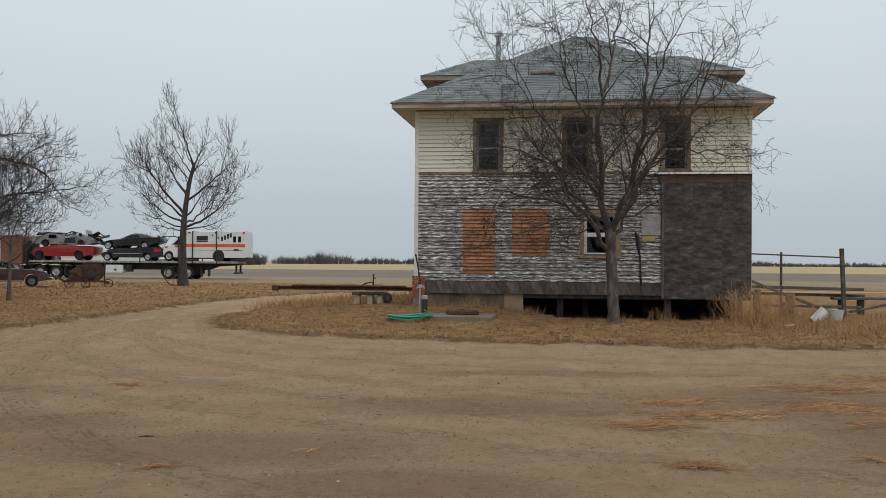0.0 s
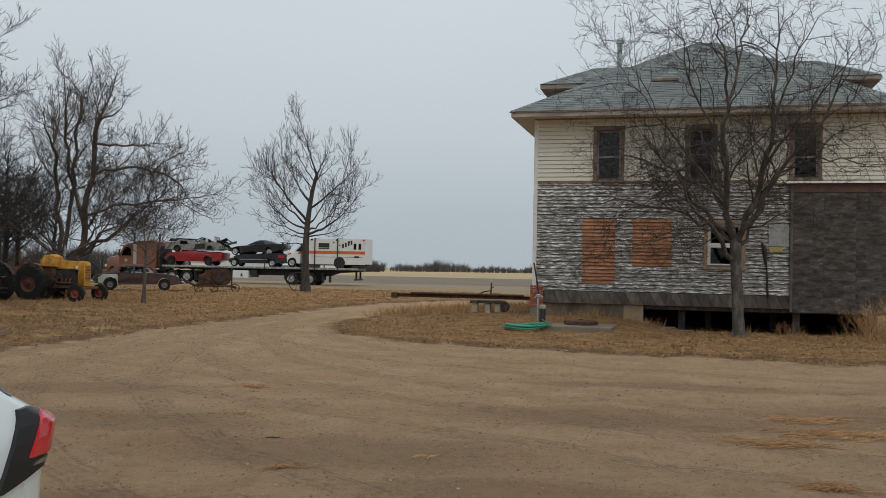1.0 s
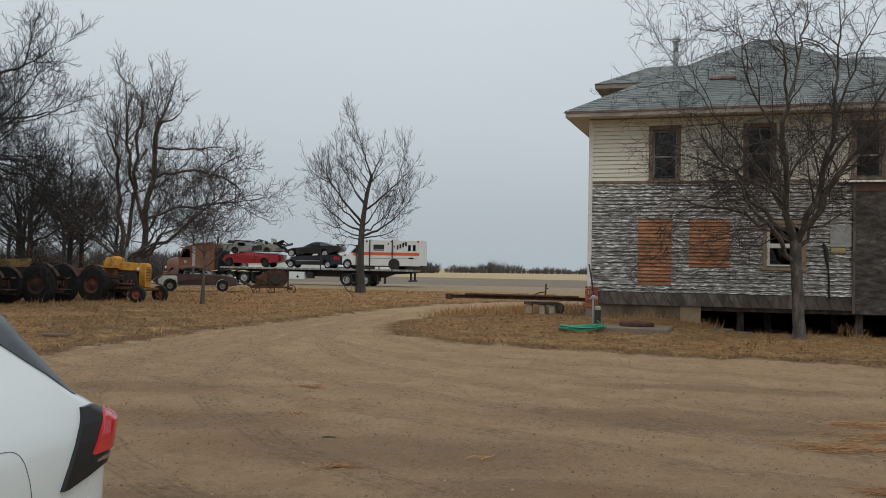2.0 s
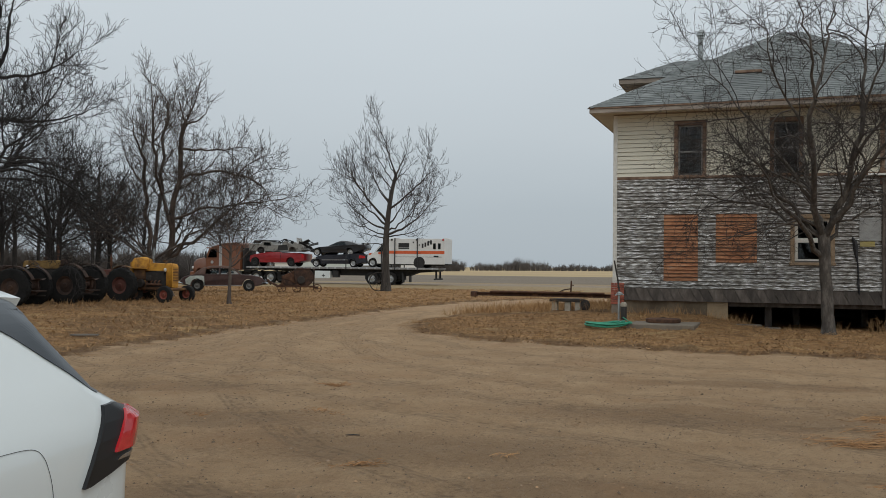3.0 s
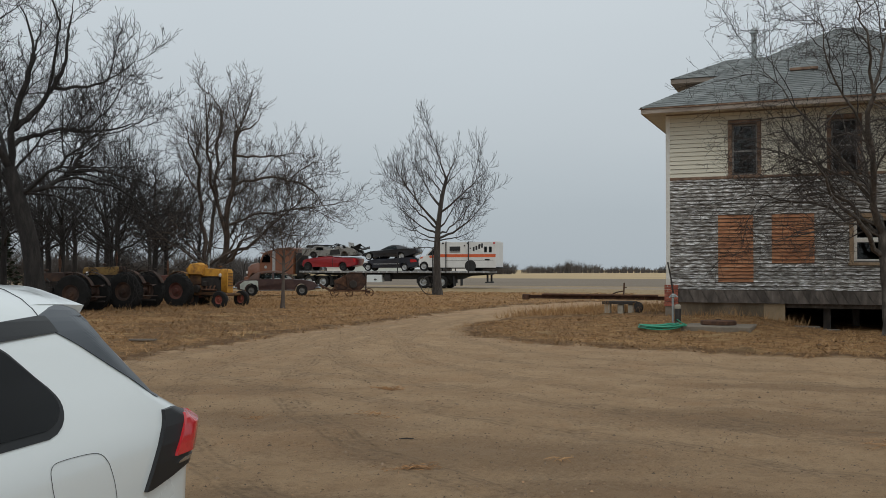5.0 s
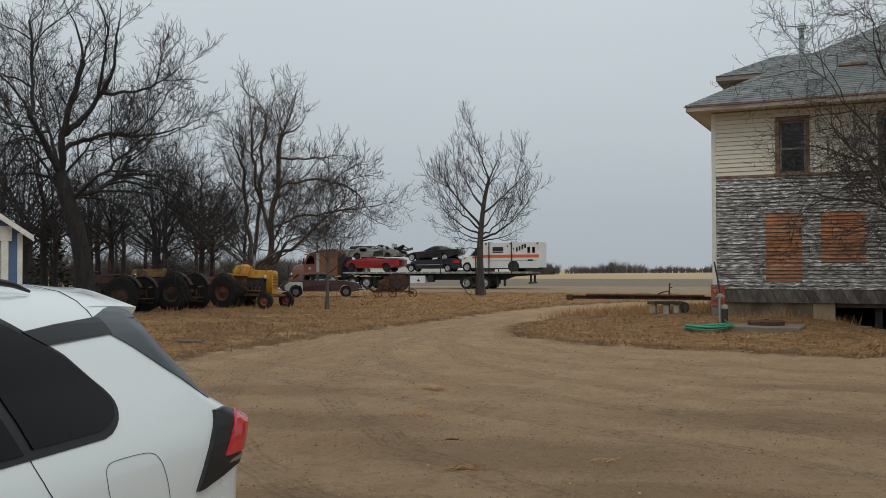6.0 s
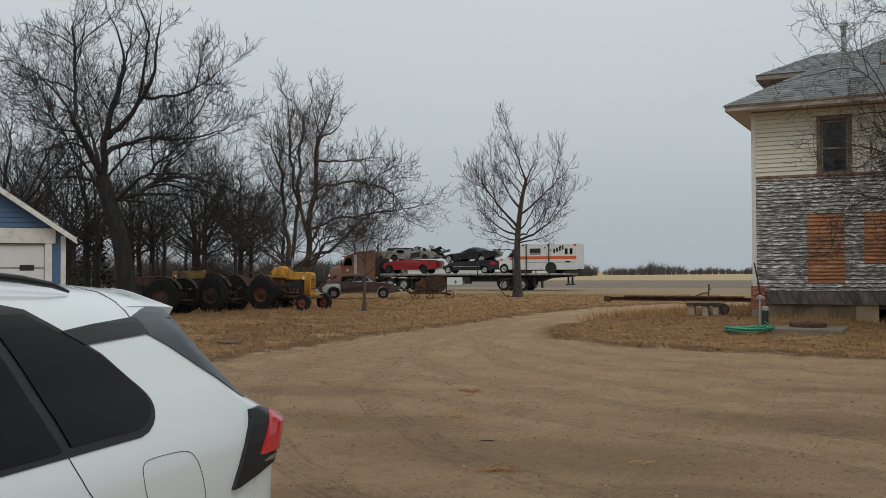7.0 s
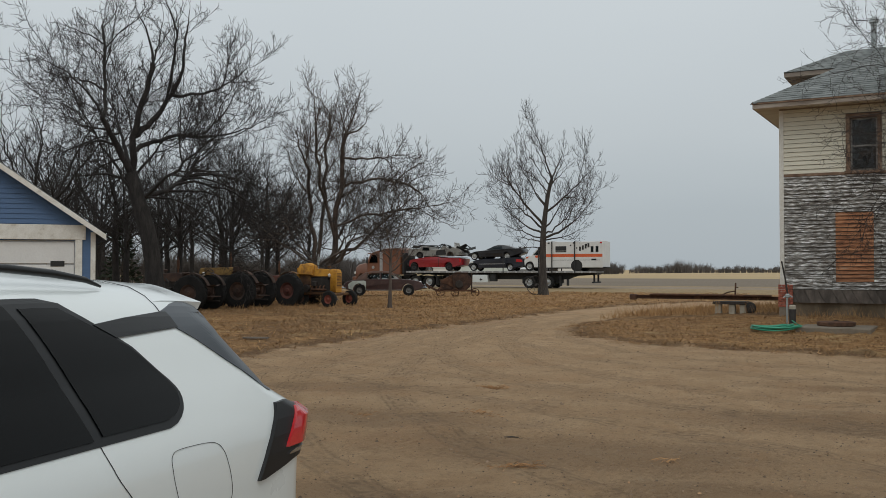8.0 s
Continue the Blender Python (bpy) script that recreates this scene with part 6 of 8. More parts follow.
for side in (-1, 1):
    wheel(green, (9.98, side * 0.74, 0.31), 0.31, 0.2, 0.66, M_RIM)
    wheel(green, (13.25, side * 0.74, 0.31), 0.31, 0.2, 0.66, M_RIM)
    part("tail_lamp", panel([(13.75, 0.72), (13.8, 0.98), (14.25, 0.94), (14.3, 0.74)], gy_, side, 0.01), M_REDLENS, gb)
    part("side_trim", panel([(10.5, 0.55), (10.5, 0.6), (12.8, 0.62), (12.8, 0.57)], gy_, side, 0.008), M_ALU, gb)
    part("headlamp", panel([(9.55, 0.62), (9.62, 0.74), (9.95, 0.82), (9.98, 0.7)], gy_, side, 0.008), M_WHITELAMP, gb)
part("bumper", G().box((14.3, -0.8, 0.3), (14.55, 0.8, 0.62), 0.06), M_BLACK, green)
scrap(green, 10.4, 13.6, 1.0, 1.15, 10, M_BLACK)

black = thing("black_coupe", "black sports coupe stacked on a crushed navy car", "car", T_M @ Matrix.Translation((0, 0, 2.42)))
by_ = lambda x, z: 0.90 - 0.16 * (abs(x - 11.8) / 2.5) ** 4
bb_ = part("body", slab(body_line([(14.25, 0.45), (14.30, 0.72), (14.2, 0.86), (13.4, 0.84), (12.6, 0.78), (11.2, 0.72), (10.2, 0.62), (9.5, 0.42), (9.32, 0.25)], 0.16, (10.05, 12.98), 0.37), by_, 0.08), M_BLACKCAR, black, smooth=45)
bc = lambda x, z: 0.76 - 0.34 * max(0, z - 0.72)
part("roof", slab([(10.95, 0.70), (11.7, 1.05), (12.1, 1.16), (12.6, 1.14), (13.2, 0.98), (13.7, 0.83)], bc, 0.08), M_BLACKCAR, bb_, smooth=50)
part("rear_wing", G().box((13.85, -0.7, 0.93), (14.25, 0.7, 0.98), 0.02).box((13.95, -0.6, 0.84), (14.1, -0.55, 0.94)).box((13.95, 0.55, 0.84), (14.1, 0.6, 0.94)), M_BLACKCAR, bb_)
for side in (-1, 1):
    part("side_window", panel([(11.25, 0.76), (11.78, 1.0), (12.45, 1.05), (12.55, 0.80)], bc, side, 0.015), M_CLEARGLASS, bb_)
    wheel(black, (10.05, side * 0.74, 0.20), 0.31, 0.2, 0.72, M_RIM)
    wheel(black, (12.98, side * 0.74, 0.20), 0.31, 0.2, 0.72, M_RIM)

# ---- the iron wheel, the old machine, the beam ----
wheel_at = Vector((-16.6, 58.9, land_z(-16.6, 58.9)))
iw = thing("iron_wheel", "spoked iron implement wheel leaning against the tree", "wheel", Matrix.Translation(wheel_at) @ pose(0, 0, 0.0, 0, 0, 14) @ pose(0, 0, 0, -10, 0, 0))
ring = [(0.60 * math.cos(6.2832 * i / 32), 0, 0.62 + 0.60 * math.sin(6.2832 * i / 32)) for i in range(33)]
part("wheel_rim", G().tube(ring, 0.028, 6), M_IRON, iw, smooth=50)
for k in range(10):
    a = 0.6283 * k
    part("spoke", G().tube([(0.06 * math.cos(a), 0, 0.62 + 0.06 * math.sin(a)), (0.59 * math.cos(a), 0, 0.62 + 0.59 * math.sin(a))], 0.012, 5), M_IRON, iw)
part("hub", G().lathe([(0.07, -0.09), (0.075, 0), (0.07, 0.09)], 14, Matrix.Translation((0, 0, 0.62)), "y"), M_IRON, iw)

M_OLDRUST = mat("dark_burnt_rust", [(0.022, 0.014, 0.011), (0.05, 0.028, 0.02), (0.10, 0.052, 0.033)], 0.9, 0.1, scale=4, fine=50, bump=0.6)
mach = thing("farm_machine", "rust-brown derelict farm machine with a round housing", "machine", side_yaw(-20.92, 55.05, 21) @ Matrix.Diagonal((1.0, 1.0, 1.0, 1)))
part("base_rail", G().box((-1.05, -0.5, 0.30), (1.30, -0.42, 0.40), 0.01), M_RUST, mach)
part("base_rail", G().box((-1.05, 0.42, 0.30), (1.30, 0.5, 0.40), 0.01), M_RUST, mach)
part("cross_rail", G().box((-0.9, -0.5, 0.31), (-0.8, 0.5, 0.39)).box((1.1, -0.5, 0.31), (1.2, 0.5, 0.39)), M_RUST, mach)
part("housing", slab(arc(0.66, 0.92, 0.56, -80, 80, 14) + [(0.40, 1.50), (0.12, 1.46), (0.0, 1.30), (0.05, 0.9), (0.10, 0.36)], lambda x, z: 0.46, 0.03), M_OLDRUST, mach, smooth=40)
part("housing_cap", G().box((0.18, -0.48, 1.40), (1.02, 0.48, 1.47), 0.02), M_OLDRUST, mach)
part("end_plate", G().box((1.20, -0.50, 0.30), (1.26, 0.50, 1.44), 0.01), M_OLDRUST, mach)
part("feed_chute", slab([(0.2, 1.42), (-0.3, 1.16), (-0.72, 0.98), (-0.70, 0.84), (-0.4, 0.76), (0.2, 0.50)], lambda x, z: 0.32, 0.02), M_RUST, mach)
part("feed_table", slab([(-0.55, 0.72), (-0.9, 0.40), (-1.35, 0.62), (-1.42, 0.55), (-0.95, 0.30), (-0.5, 0.60)], lambda x, z: 0.34, 0.02), M_RUST, mach)
part("scoop", slab([(-1.25, 0.55), (-1.55, 0.80), (-1.62, 0.76), (-1.4, 0.42)], lambda x, z: 0.36, 0.02), M_RUST, mach)
part("engine_block", slab([(-0.75, 0.40), (-0.72, 0.82), (-0.45, 0.98), (0.1, 1.05), (0.1, 0.40)], lambda x, z: 0.30, 0.04), M_OLDRUST, mach, smooth=40)
part("lever", G().tube([(-0.2, -0.3, 0.9), (-0.15, -0.32, 1.35)], 0.02, 6).tube([(0.0, -0.3, 1.0), (0.1, -0.32, 1.42)], 0.02, 6), M_RUST, mach)
part("belt_pulley", G().lathe([(0.2, -0.05), (0.24, -0.04), (0.24, 0.04), (0.2, 0.05)], 18, Matrix.Translation((0.45, -0.52, 0.75)), "y"), M_IRON, mach)
for x in (-0.7, 0.2, 1.45):
    ring = [(x + 0.24 * math.cos(6.2832 * i / 20), -0.55, 0.24 + 0.24 * math.sin(6.2832 * i / 20)) for i in range(21)]
    gw = G().tube(ring, 0.02, 5)
    for k in range(5):
        gw.tube([(x, -0.55, 0.24), (x + 0.23 * math.cos(1.2566 * k), -0.55, 0.24 + 0.23 * math.sin(1.2566 * k))], 0.01, 4)
    part("iron_wheel", gw, M_RUST, mach)
    part("iron_wheel", gw, M_RUST, mach, m=Matrix.Translation((0, 1.1, 0)))
part("axle", G().tube([(-0.7, -0.55, 0.24), (-0.7, 0.55, 0.24)], 0.03, 6).tube([(0.2, -0.55, 0.24), (0.2, 0.55, 0.24)], 0.03, 6).tube([(1.45, -0.55, 0.24), (1.45, 0.55, 0.24)], 0.03, 6).box((1.2, -0.1, 0.22), (1.5, 0.1, 0.36)), M_RUST, mach)

# long rusty beam by the house corner
bm_z = land_z(-2.2, 31.0)
beam = thing("steel_beam", "long rusty steel beam lying on concrete blocks", "beam", pose(-0.95, 30.6, bm_z, 0, 0, 180 - 7.0))
BZ = 0.86 - bm_z
g = G()
for lo, hi in (((0, -0.06, BZ - 0.012), (4.58, 0.06, BZ)), ((0, -0.012, BZ - 0.10), (4.58, 0.012, BZ - 0.012)), ((0, -0.06, BZ - 0.112), (4.58, 0.06, BZ - 0.10))):
    g.box(lo, hi, 0.004)
part("web", g, M_RUST, beam)
part("end_bracket", G().box((4.46, -0.13, BZ - 0.15), (4.66, 0.13, BZ + 0.03), 0.02), M_RUST, beam)
part("pipe", G().tube([(0.2, 0.2, BZ + 0.02), (3.9, 0.2, BZ + 0.03)], 0.035, 8), M_RUST, beam)
part("clamp", G().box((3.75, -0.1, BZ), (4.0, 0.12, BZ + 0.05), 0.01), M_RUST, beam)
part("crank", G().tube([(1.32, 0, BZ), (1.30, 0, BZ + 0.42)], 0.025, 7).tube([(1.32, 0.0, BZ + 0.16), (1.55, 0.0, BZ + 0.12), (1.75, 0, BZ + 0.02), (2.1, 0, BZ + 0.03)], 0.02, 6).tube([(1.30, 0, BZ + 0.28), (1.22, 0, BZ + 0.27)], 0.015, 5), M_RUST, beam)
part("cross_plate", G().box((0.95, -0.3, BZ - 0.25), (1.95, 0.3, BZ - 0.16), 0.01), M_IRON, beam)
for k, x in enumerate((1.05, 1.38, 1.80)):
    b = thing("concrete_block", "upright grey concrete block under the beam", "block", beam.matrix_basis @ Matrix.Translation((x, 0.12, 0)), "beam supports")
    part("block_body", G().box((-0.09, -0.12, -0.05), (0.09, 0.12, BZ - 0.255), 0.012), M_CONC, b)
# made-up disc added for the dark mass of machinery under the beam
h2 = thing("spare_wheel", "dark iron disc standing in for machinery junk under the beam", "wheel", beam.matrix_basis @ Matrix.Translation((0.85, 0.15, 0.17)))
part("hub_disc", G().lathe([(0.10, -0.08), (0.17, -0.06), (0.19, 0), (0.17, 0.06), (0.10, 0.08)], 16, None, "y"), M_IRON, h2, smooth=40)

# ---- blue garage ----
M_BLUE = mat("blue_painted_boards", [(0.068, 0.13, 0.245), (0.08, 0.148, 0.275)], 0.7, scale=2, fine=20, stretch=(0.5, 1, 3), contrast=0.2, rnd=0.06)
M_DOORW = mat("off_white_door_paint", [(0.62, 0.62, 0.60), (0.70, 0.70, 0.68)], 0.6, scale=2, fine=20, contrast=0.15)
gar = thing("garage", "blue garage with white trim and a white overhead door", "garage", pose(-17.2, 19.4, 0.05, 0, 0, 43.8))
GW, GD, GE = 7.2, 8.0, 2.60
pk = GE + GW / 2 * 0.70
g = G()
wall_cells(g, -GW, 0, -0.1, GE, 0.14, [(-GW + 0.45, -0.45, -0.2, 2.38)])
g.prism([(-GW, GE), (0, GE), (-GW / 2, pk)], 0, 0.14, "y")
gw = part("wall", g, M_BLUE, gar)
part("side_wall", G().box((-0.14, 0.14, -0.1), (0, GD, GE)).box((-GW, 0.14, -0.1), (-GW + 0.14, GD, GE)).box((-GW + 0.14, GD - 0.14, -0.1), (-0.14, GD, GE)).prism([(-GW, GE), (0, GE), (-GW / 2, pk)], GD - 0.14, GD, "y"), M_BLUE, gar)
z = 2.80
while z < pk - 0.1:
    half = (pk - z) / 0.70
    part("siding_board", G().add([(-GW / 2 - half, -0.022, z), (-GW / 2 + half, -0.022, z), (-GW / 2 + half - 0.17, -0.004, z + 0.125), (-GW / 2 - half + 0.17, -0.004, z + 0.125), (-GW / 2 - half, 0.0, z), (-GW / 2 + half, 0.0, z)], [(0, 1, 2, 3), (0, 4, 5, 1), (1, 5, 2), (0, 3, 4)]), M_BLUE, gw)
    z += 0.125
for s in (-1, 1):
    ex = 0.24 if s > 0 else -GW - 0.24
    mid = -GW / 2
    zE = GE - 0.24 * 0.70
    sl = G()
    pts = [(ex, zE), (mid, pk + 0.02), (mid, pk + 0.16), (ex, zE + 0.13)]
    sl.prism(pts, -0.32, GD + 0.3, "y")
    part("roof_slope", sl, M_SHINGLE, gar)
    bd = G()
    bd.prism([(ex + 0.02 * s, zE - 0.04), (mid, pk - 0.03), (mid, pk + 0.12), (ex + 0.02 * s, zE + 0.10)], -0.355, -0.322, "y")
    part("barge_board", bd, M_WHITEWOOD, gar)
part("header_board", G().box((-GW + 0.2, -0.06, 2.40), (-0.22, -0.024, 2.78), 0.01), M_WHITEWOOD, gar, "white header board, paint chipped along the top")
part("corner_board", G().box((-0.10, -0.03, -0.1), (0.02, 0.0, GE), 0.006), M_WHITEWOOD, gar)
part("jamb", G().box((-0.47, -0.05, -0.1), (-0.30, 0.0, 2.40), 0.008), M_WHITEWOOD, gar)
part("jamb", G().box((-GW + 0.30, -0.05, -0.1), (-GW + 0.47, 0.0, 2.40), 0.008), M_WHITEWOOD, gar)
door = part("overhead_door", G().box((-GW + 0.45, 0.06, -0.02), (-0.45, 0.09, 2.38)), M_DOORW, gar)
for k in range(4):
    part("door_section", G().box((-GW + 0.48, 0.035, 0.02 + 0.59 * k), (-0.48, 0.062, 0.58 + 0.59 * k), 0.012), M_DOORW, door)
part("door_vent", G().box((-1.05, 0.026, 1.72), (-0.72, 0.036, 1.86), 0.004), M_BLACK, door)

# ---- bare trees ----
class Tree:
    """Grows limbs, branches and twigs as tapering tubes into three sets: trunk, limbs, twigs."""

    def __init__(self, seed):
        self.r = np.random.default_rng(seed)
        self.sets = {"trunk": ([], []), "branching": ([], []), "crown": ([], [])}

    def tube(self, where, P, R, n):
        V, F = self.sets[where]
        base = len(V)
        P = np.asarray(P)
        d = np.gradient(P, axis=0)
        d /= np.linalg.norm(d, axis=1)[:, None] + 1e-9
        ref = np.array([1.0, 0, 0]) if abs(d[0, 0]) < 0.8 else np.array([0, 1.0, 0])
        u = np.cross(d, ref)
        u /= np.linalg.norm(u, axis=1)[:, None] + 1e-9
        w = np.cross(d, u)
        a = np.arange(n) * 2 * np.pi / n
        ring = P[:, None] + np.asarray(R)[:, None, None] * (np.cos(a)[None, :, None] * u[:, None] + np.sin(a)[None, :, None] * w[:, None])
        V.extend(map(tuple, ring.reshape(-1, 3).tolist()))
        for i in range(len(P) - 1):
            for j in range(n):
                p, q = base + i * n + j, base + i * n + (j + 1) % n
                F.append((p, q, q + n, p + n))

    def twigs(self, P, R, length, level, spec, first):
        """Side shoots along a limb, spaced by its length, and a shoot at its tip."""
        r = self.r
        gap = spec["gap"][min(level, len(spec["gap"]) - 1)]
        count = int(length * (1 - first) / gap + r.random())
        spin = r.uniform(0, 6.28)
        segs = len(P) - 1
        for k in range(count + 1):
            f = 0.999 if k == count else first + (1 - first) * (k + r.uniform(0.1, 0.9)) / max(count, 1)
            i = min(int(f * segs), segs - 1)
            e = f * segs - i
            q = P[i] + (P[i + 1] - P[i]) * e
            ax = P[i + 1] - P[i]
            ax = ax / (np.linalg.norm(ax) + 1e-9)
            spin += 2.4 + r.normal(0, 0.5)
            o = np.cross(ax, [0.31, 0.62, 0.72])
            o /= np.linalg.norm(o)
            o2 = np.cross(ax, o)
            ang = radians(r.normal(*spec["angle"])) * (0.3 if k == count else 1.0)
            nd = ax * math.cos(ang) + (o * math.cos(spin) + o2 * math.sin(spin)) * math.sin(ang)
            size = min(spec["ratio"] * length * (1.1 - 0.35 * f), spec["most"][min(level, len(spec["most"]) - 1)]) * r.uniform(0.4, 1.3)
            if size < spec["least"]:
                continue
            self.branch(q, nd, size, max(min((R[i] + (R[i + 1] - R[i]) * e) * 0.66, size * spec.get("slim", 0.014)), spec["thin"]), level + 1, spec)

    def branch(self, p, d, length, r0, level, spec):
        r = self.r
        top = spec["levels"]
        segs = 6 if level <= 2 else 4 if level < top else 3
        P, D = [np.array(p, float)], np.array(d, float)
        D /= np.linalg.norm(D)
        step = length / segs
        lift = spec["lift"][min(level, len(spec["lift"]) - 1)]
        for i in range(segs):
            D = D + r.normal(0, spec["bend"], 3) * 0.5 + np.array([0, 0, lift / segs])
            D /= np.linalg.norm(D)
            P.append(P[-1] + D * step)
        R = np.linspace(r0, max(r0 * 0.35, spec["thin"] * (0.6 if level >= top else 1.0)), segs + 1)
        where = "branching" if level <= 2 and r0 > 0.02 else "crown"
        self.tube(where, P, R, 6 if level <= 1 else 4 if level == 2 else 3)
        if level < top:
            self.twigs(P, R, length, level, spec, 0.18)

    def limb(self, p, q, bow, r0, r1, spec):
        """A heavy limb from p to q, bowed sideways in its middle, with its shoots."""
        p, q = np.array(p, float), np.array(q, float)
        c = (p + q) / 2 + np.array([bow[0], 0, bow[1]])
        n = 9
        f = np.linspace(0, 1, n + 1)[:, None]
        P = (1 - f) ** 2 * p + 2 * f * (1 - f) * c + f ** 2 * q
        length = np.linalg.norm(np.diff(P, axis=0), axis=1).sum()
        P[1:-1] += self.r.normal(0, 0.011 * length * spec.get("crook", 1.0), (n - 1, 3))
        R = np.linspace(r0, r1, n + 1)
        self.tube("branching", P, R, 8 if r0 > 0.09 else 6)
        self.twigs(P, R, length, 1, spec, spec["first"])
        return P


SPEC = dict(levels=5, lift=[0, 0.2, 0.3, 0.4, 0.45], bend=0.26, gap=[1, 0.34, 0.26, 0.20, 0.16], most=[9, 2.2, 1.1, 0.55, 0.3], angle=(47, 14), ratio=0.55, least=0.10, thin=0.006, first=0.34)


def grown(name, label, seed, trunk, limbs, spec, bark, twig, m, group="", around=0):
    """trunk: (points, radii). limbs: what it springs from (-1 the trunk, else an earlier limb), how far along, its end (across, up), its bow (across, up), its radius.
    around: further limbs, all round the trunk's head."""
    t = Tree(seed)
    P, R = np.array(trunk[0], float), list(trunk[1])
    k = np.linspace(0, 1, len(P))
    kk = np.linspace(0, 1, 14)
    Q = np.stack([np.interp(kk, k, P[:, c]) for c in range(3)], -1)
    for _ in range(2):
        Q[1:-1] = (Q[:-2] + 2 * Q[1:-1] + Q[2:]) / 4
    Q[1:-1, :2] += t.r.normal(0, 0.012, (12, 2))
    RR = np.interp(kk, k, R)
    RR[0] *= 1.4
    RR[1] *= 1.1
    t.tube("trunk", Q, RR, 14)
    paths = []
    tips = [b[0] for b in limbs]
    for i, (start, f, (u, v), bow, rad) in enumerate(limbs):
        path = Q if start < 0 else paths[start]
        g = np.linspace(0, 1, len(path))
        p = np.array([np.interp(f, g, path[:, c]) for c in range(3)])
        reach = math.hypot(u - p[0], v - p[2])
        w = p[1] + t.r.normal(0, 0.32) * reach
        last = 0.6 if i in tips else 0.22
        if i not in tips:
            k = spec.get("reach", 0.9)
            u, v, w = p[0] + k * (u - p[0]), p[2] + k * (v - p[2]), p[1] + k * (w - p[1])
        rad *= spec.get("stout", 0.85)
        paths.append(t.limb(p, (u, w, v), bow, rad, max(rad * last, spec["thin"] * 1.3), spec))
    high = max(b[2][1] for b in limbs)
    for i in range(around):
        a, f = 2.4 * i + 0.9, t.r.uniform(0.55, 1.0)
        p = np.array([np.interp(f, kk, Q[:, c]) for c in range(3)])
        ln = (high - p[2]) * t.r.uniform(0.45, 0.75)
        e = radians(t.r.uniform(28, 62))
        q = p + ln * np.array([math.cos(a) * math.cos(e), math.sin(a) * math.cos(e), math.sin(e)])
        rad = 0.018 * ln
        t.limb(p, q, (0, -0.05 * ln), rad, max(rad * 0.22, spec["thin"]), spec)
    ob = thing(name, label, "tree", m, group)
    for key, material in (("trunk", bark), ("branching", bark), ("crown", twig)):
        V, F = t.sets[key]
        if F:
            me = bpy.data.meshes.new(key)
            me.from_pydata(V, [], F)
            me.polygons.foreach_set("use_smooth", [True] * len(F))
            me.materials.append(material)
            part(key, me, material, ob)
    return ob


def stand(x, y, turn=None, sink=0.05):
    """A place on the ground; without a turn, square to the camera's view, which limbs are laid out to fit."""
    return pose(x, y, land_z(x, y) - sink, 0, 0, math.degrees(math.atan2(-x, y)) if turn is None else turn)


# the yard tree before the house
grown("yard_tree", "bare many-branched yard tree before the house", 11,
      ([(0, 0, 0), (-0.05, 0, 0.9), (-0.10, 0, 1.8), (-0.14, 0.02, 2.75)], [0.19, 0.172, 0.165, 0.17]),
      [(-1, 0.97, (-0.35, 6.0), (-0.40, 0.0), 0.115), (-1, 0.98, (0.85, 6.2), (0.42, -0.2), 0.115), (0, 1.0, (-1.0, 9.2), (0.25, 0.1), 0.06), (0, 1.0, (0.25, 9.8), (0.15, 0), 0.065),
       (1, 1.0, (1.0, 9.8), (0.1, 0), 0.065), (1, 0.75, (2.3, 9.2), (-0.3, 0.1), 0.06), (0, 0.25, (-4.1, 8.1), (0.5, -0.4), 0.07), (0, 0.1, (-5.1, 3.9), (-0.2, 0.6), 0.055),
       (0, 0.3, (-3.9, 5.3), (0, 0.3), 0.045), (0, 0.55, (-2.4, 9.0), (0.1, 0.1), 0.055), (1, 0.55, (3.5, 8.0), (-0.2, 0.2), 0.06), (1, 0.35, (4.2, 4.9), (0, 1.2), 0.052),
       (1, 0.1, (2.9, 4.3), (0.1, -0.1), 0.042), (-1, 0.95, (-3.4, 2.6), (0, 0.8), 0.042), (1, 0.2, (1.6, 5.6), (0.2, 0), 0.05), (0, 0.4, (-1.6, 6.6), (-0.1, 0), 0.05)],
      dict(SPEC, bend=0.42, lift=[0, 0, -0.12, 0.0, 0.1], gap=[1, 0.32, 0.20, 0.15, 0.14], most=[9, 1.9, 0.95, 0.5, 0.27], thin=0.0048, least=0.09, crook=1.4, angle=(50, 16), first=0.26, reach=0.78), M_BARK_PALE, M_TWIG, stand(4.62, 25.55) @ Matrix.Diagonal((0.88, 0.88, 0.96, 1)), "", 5)
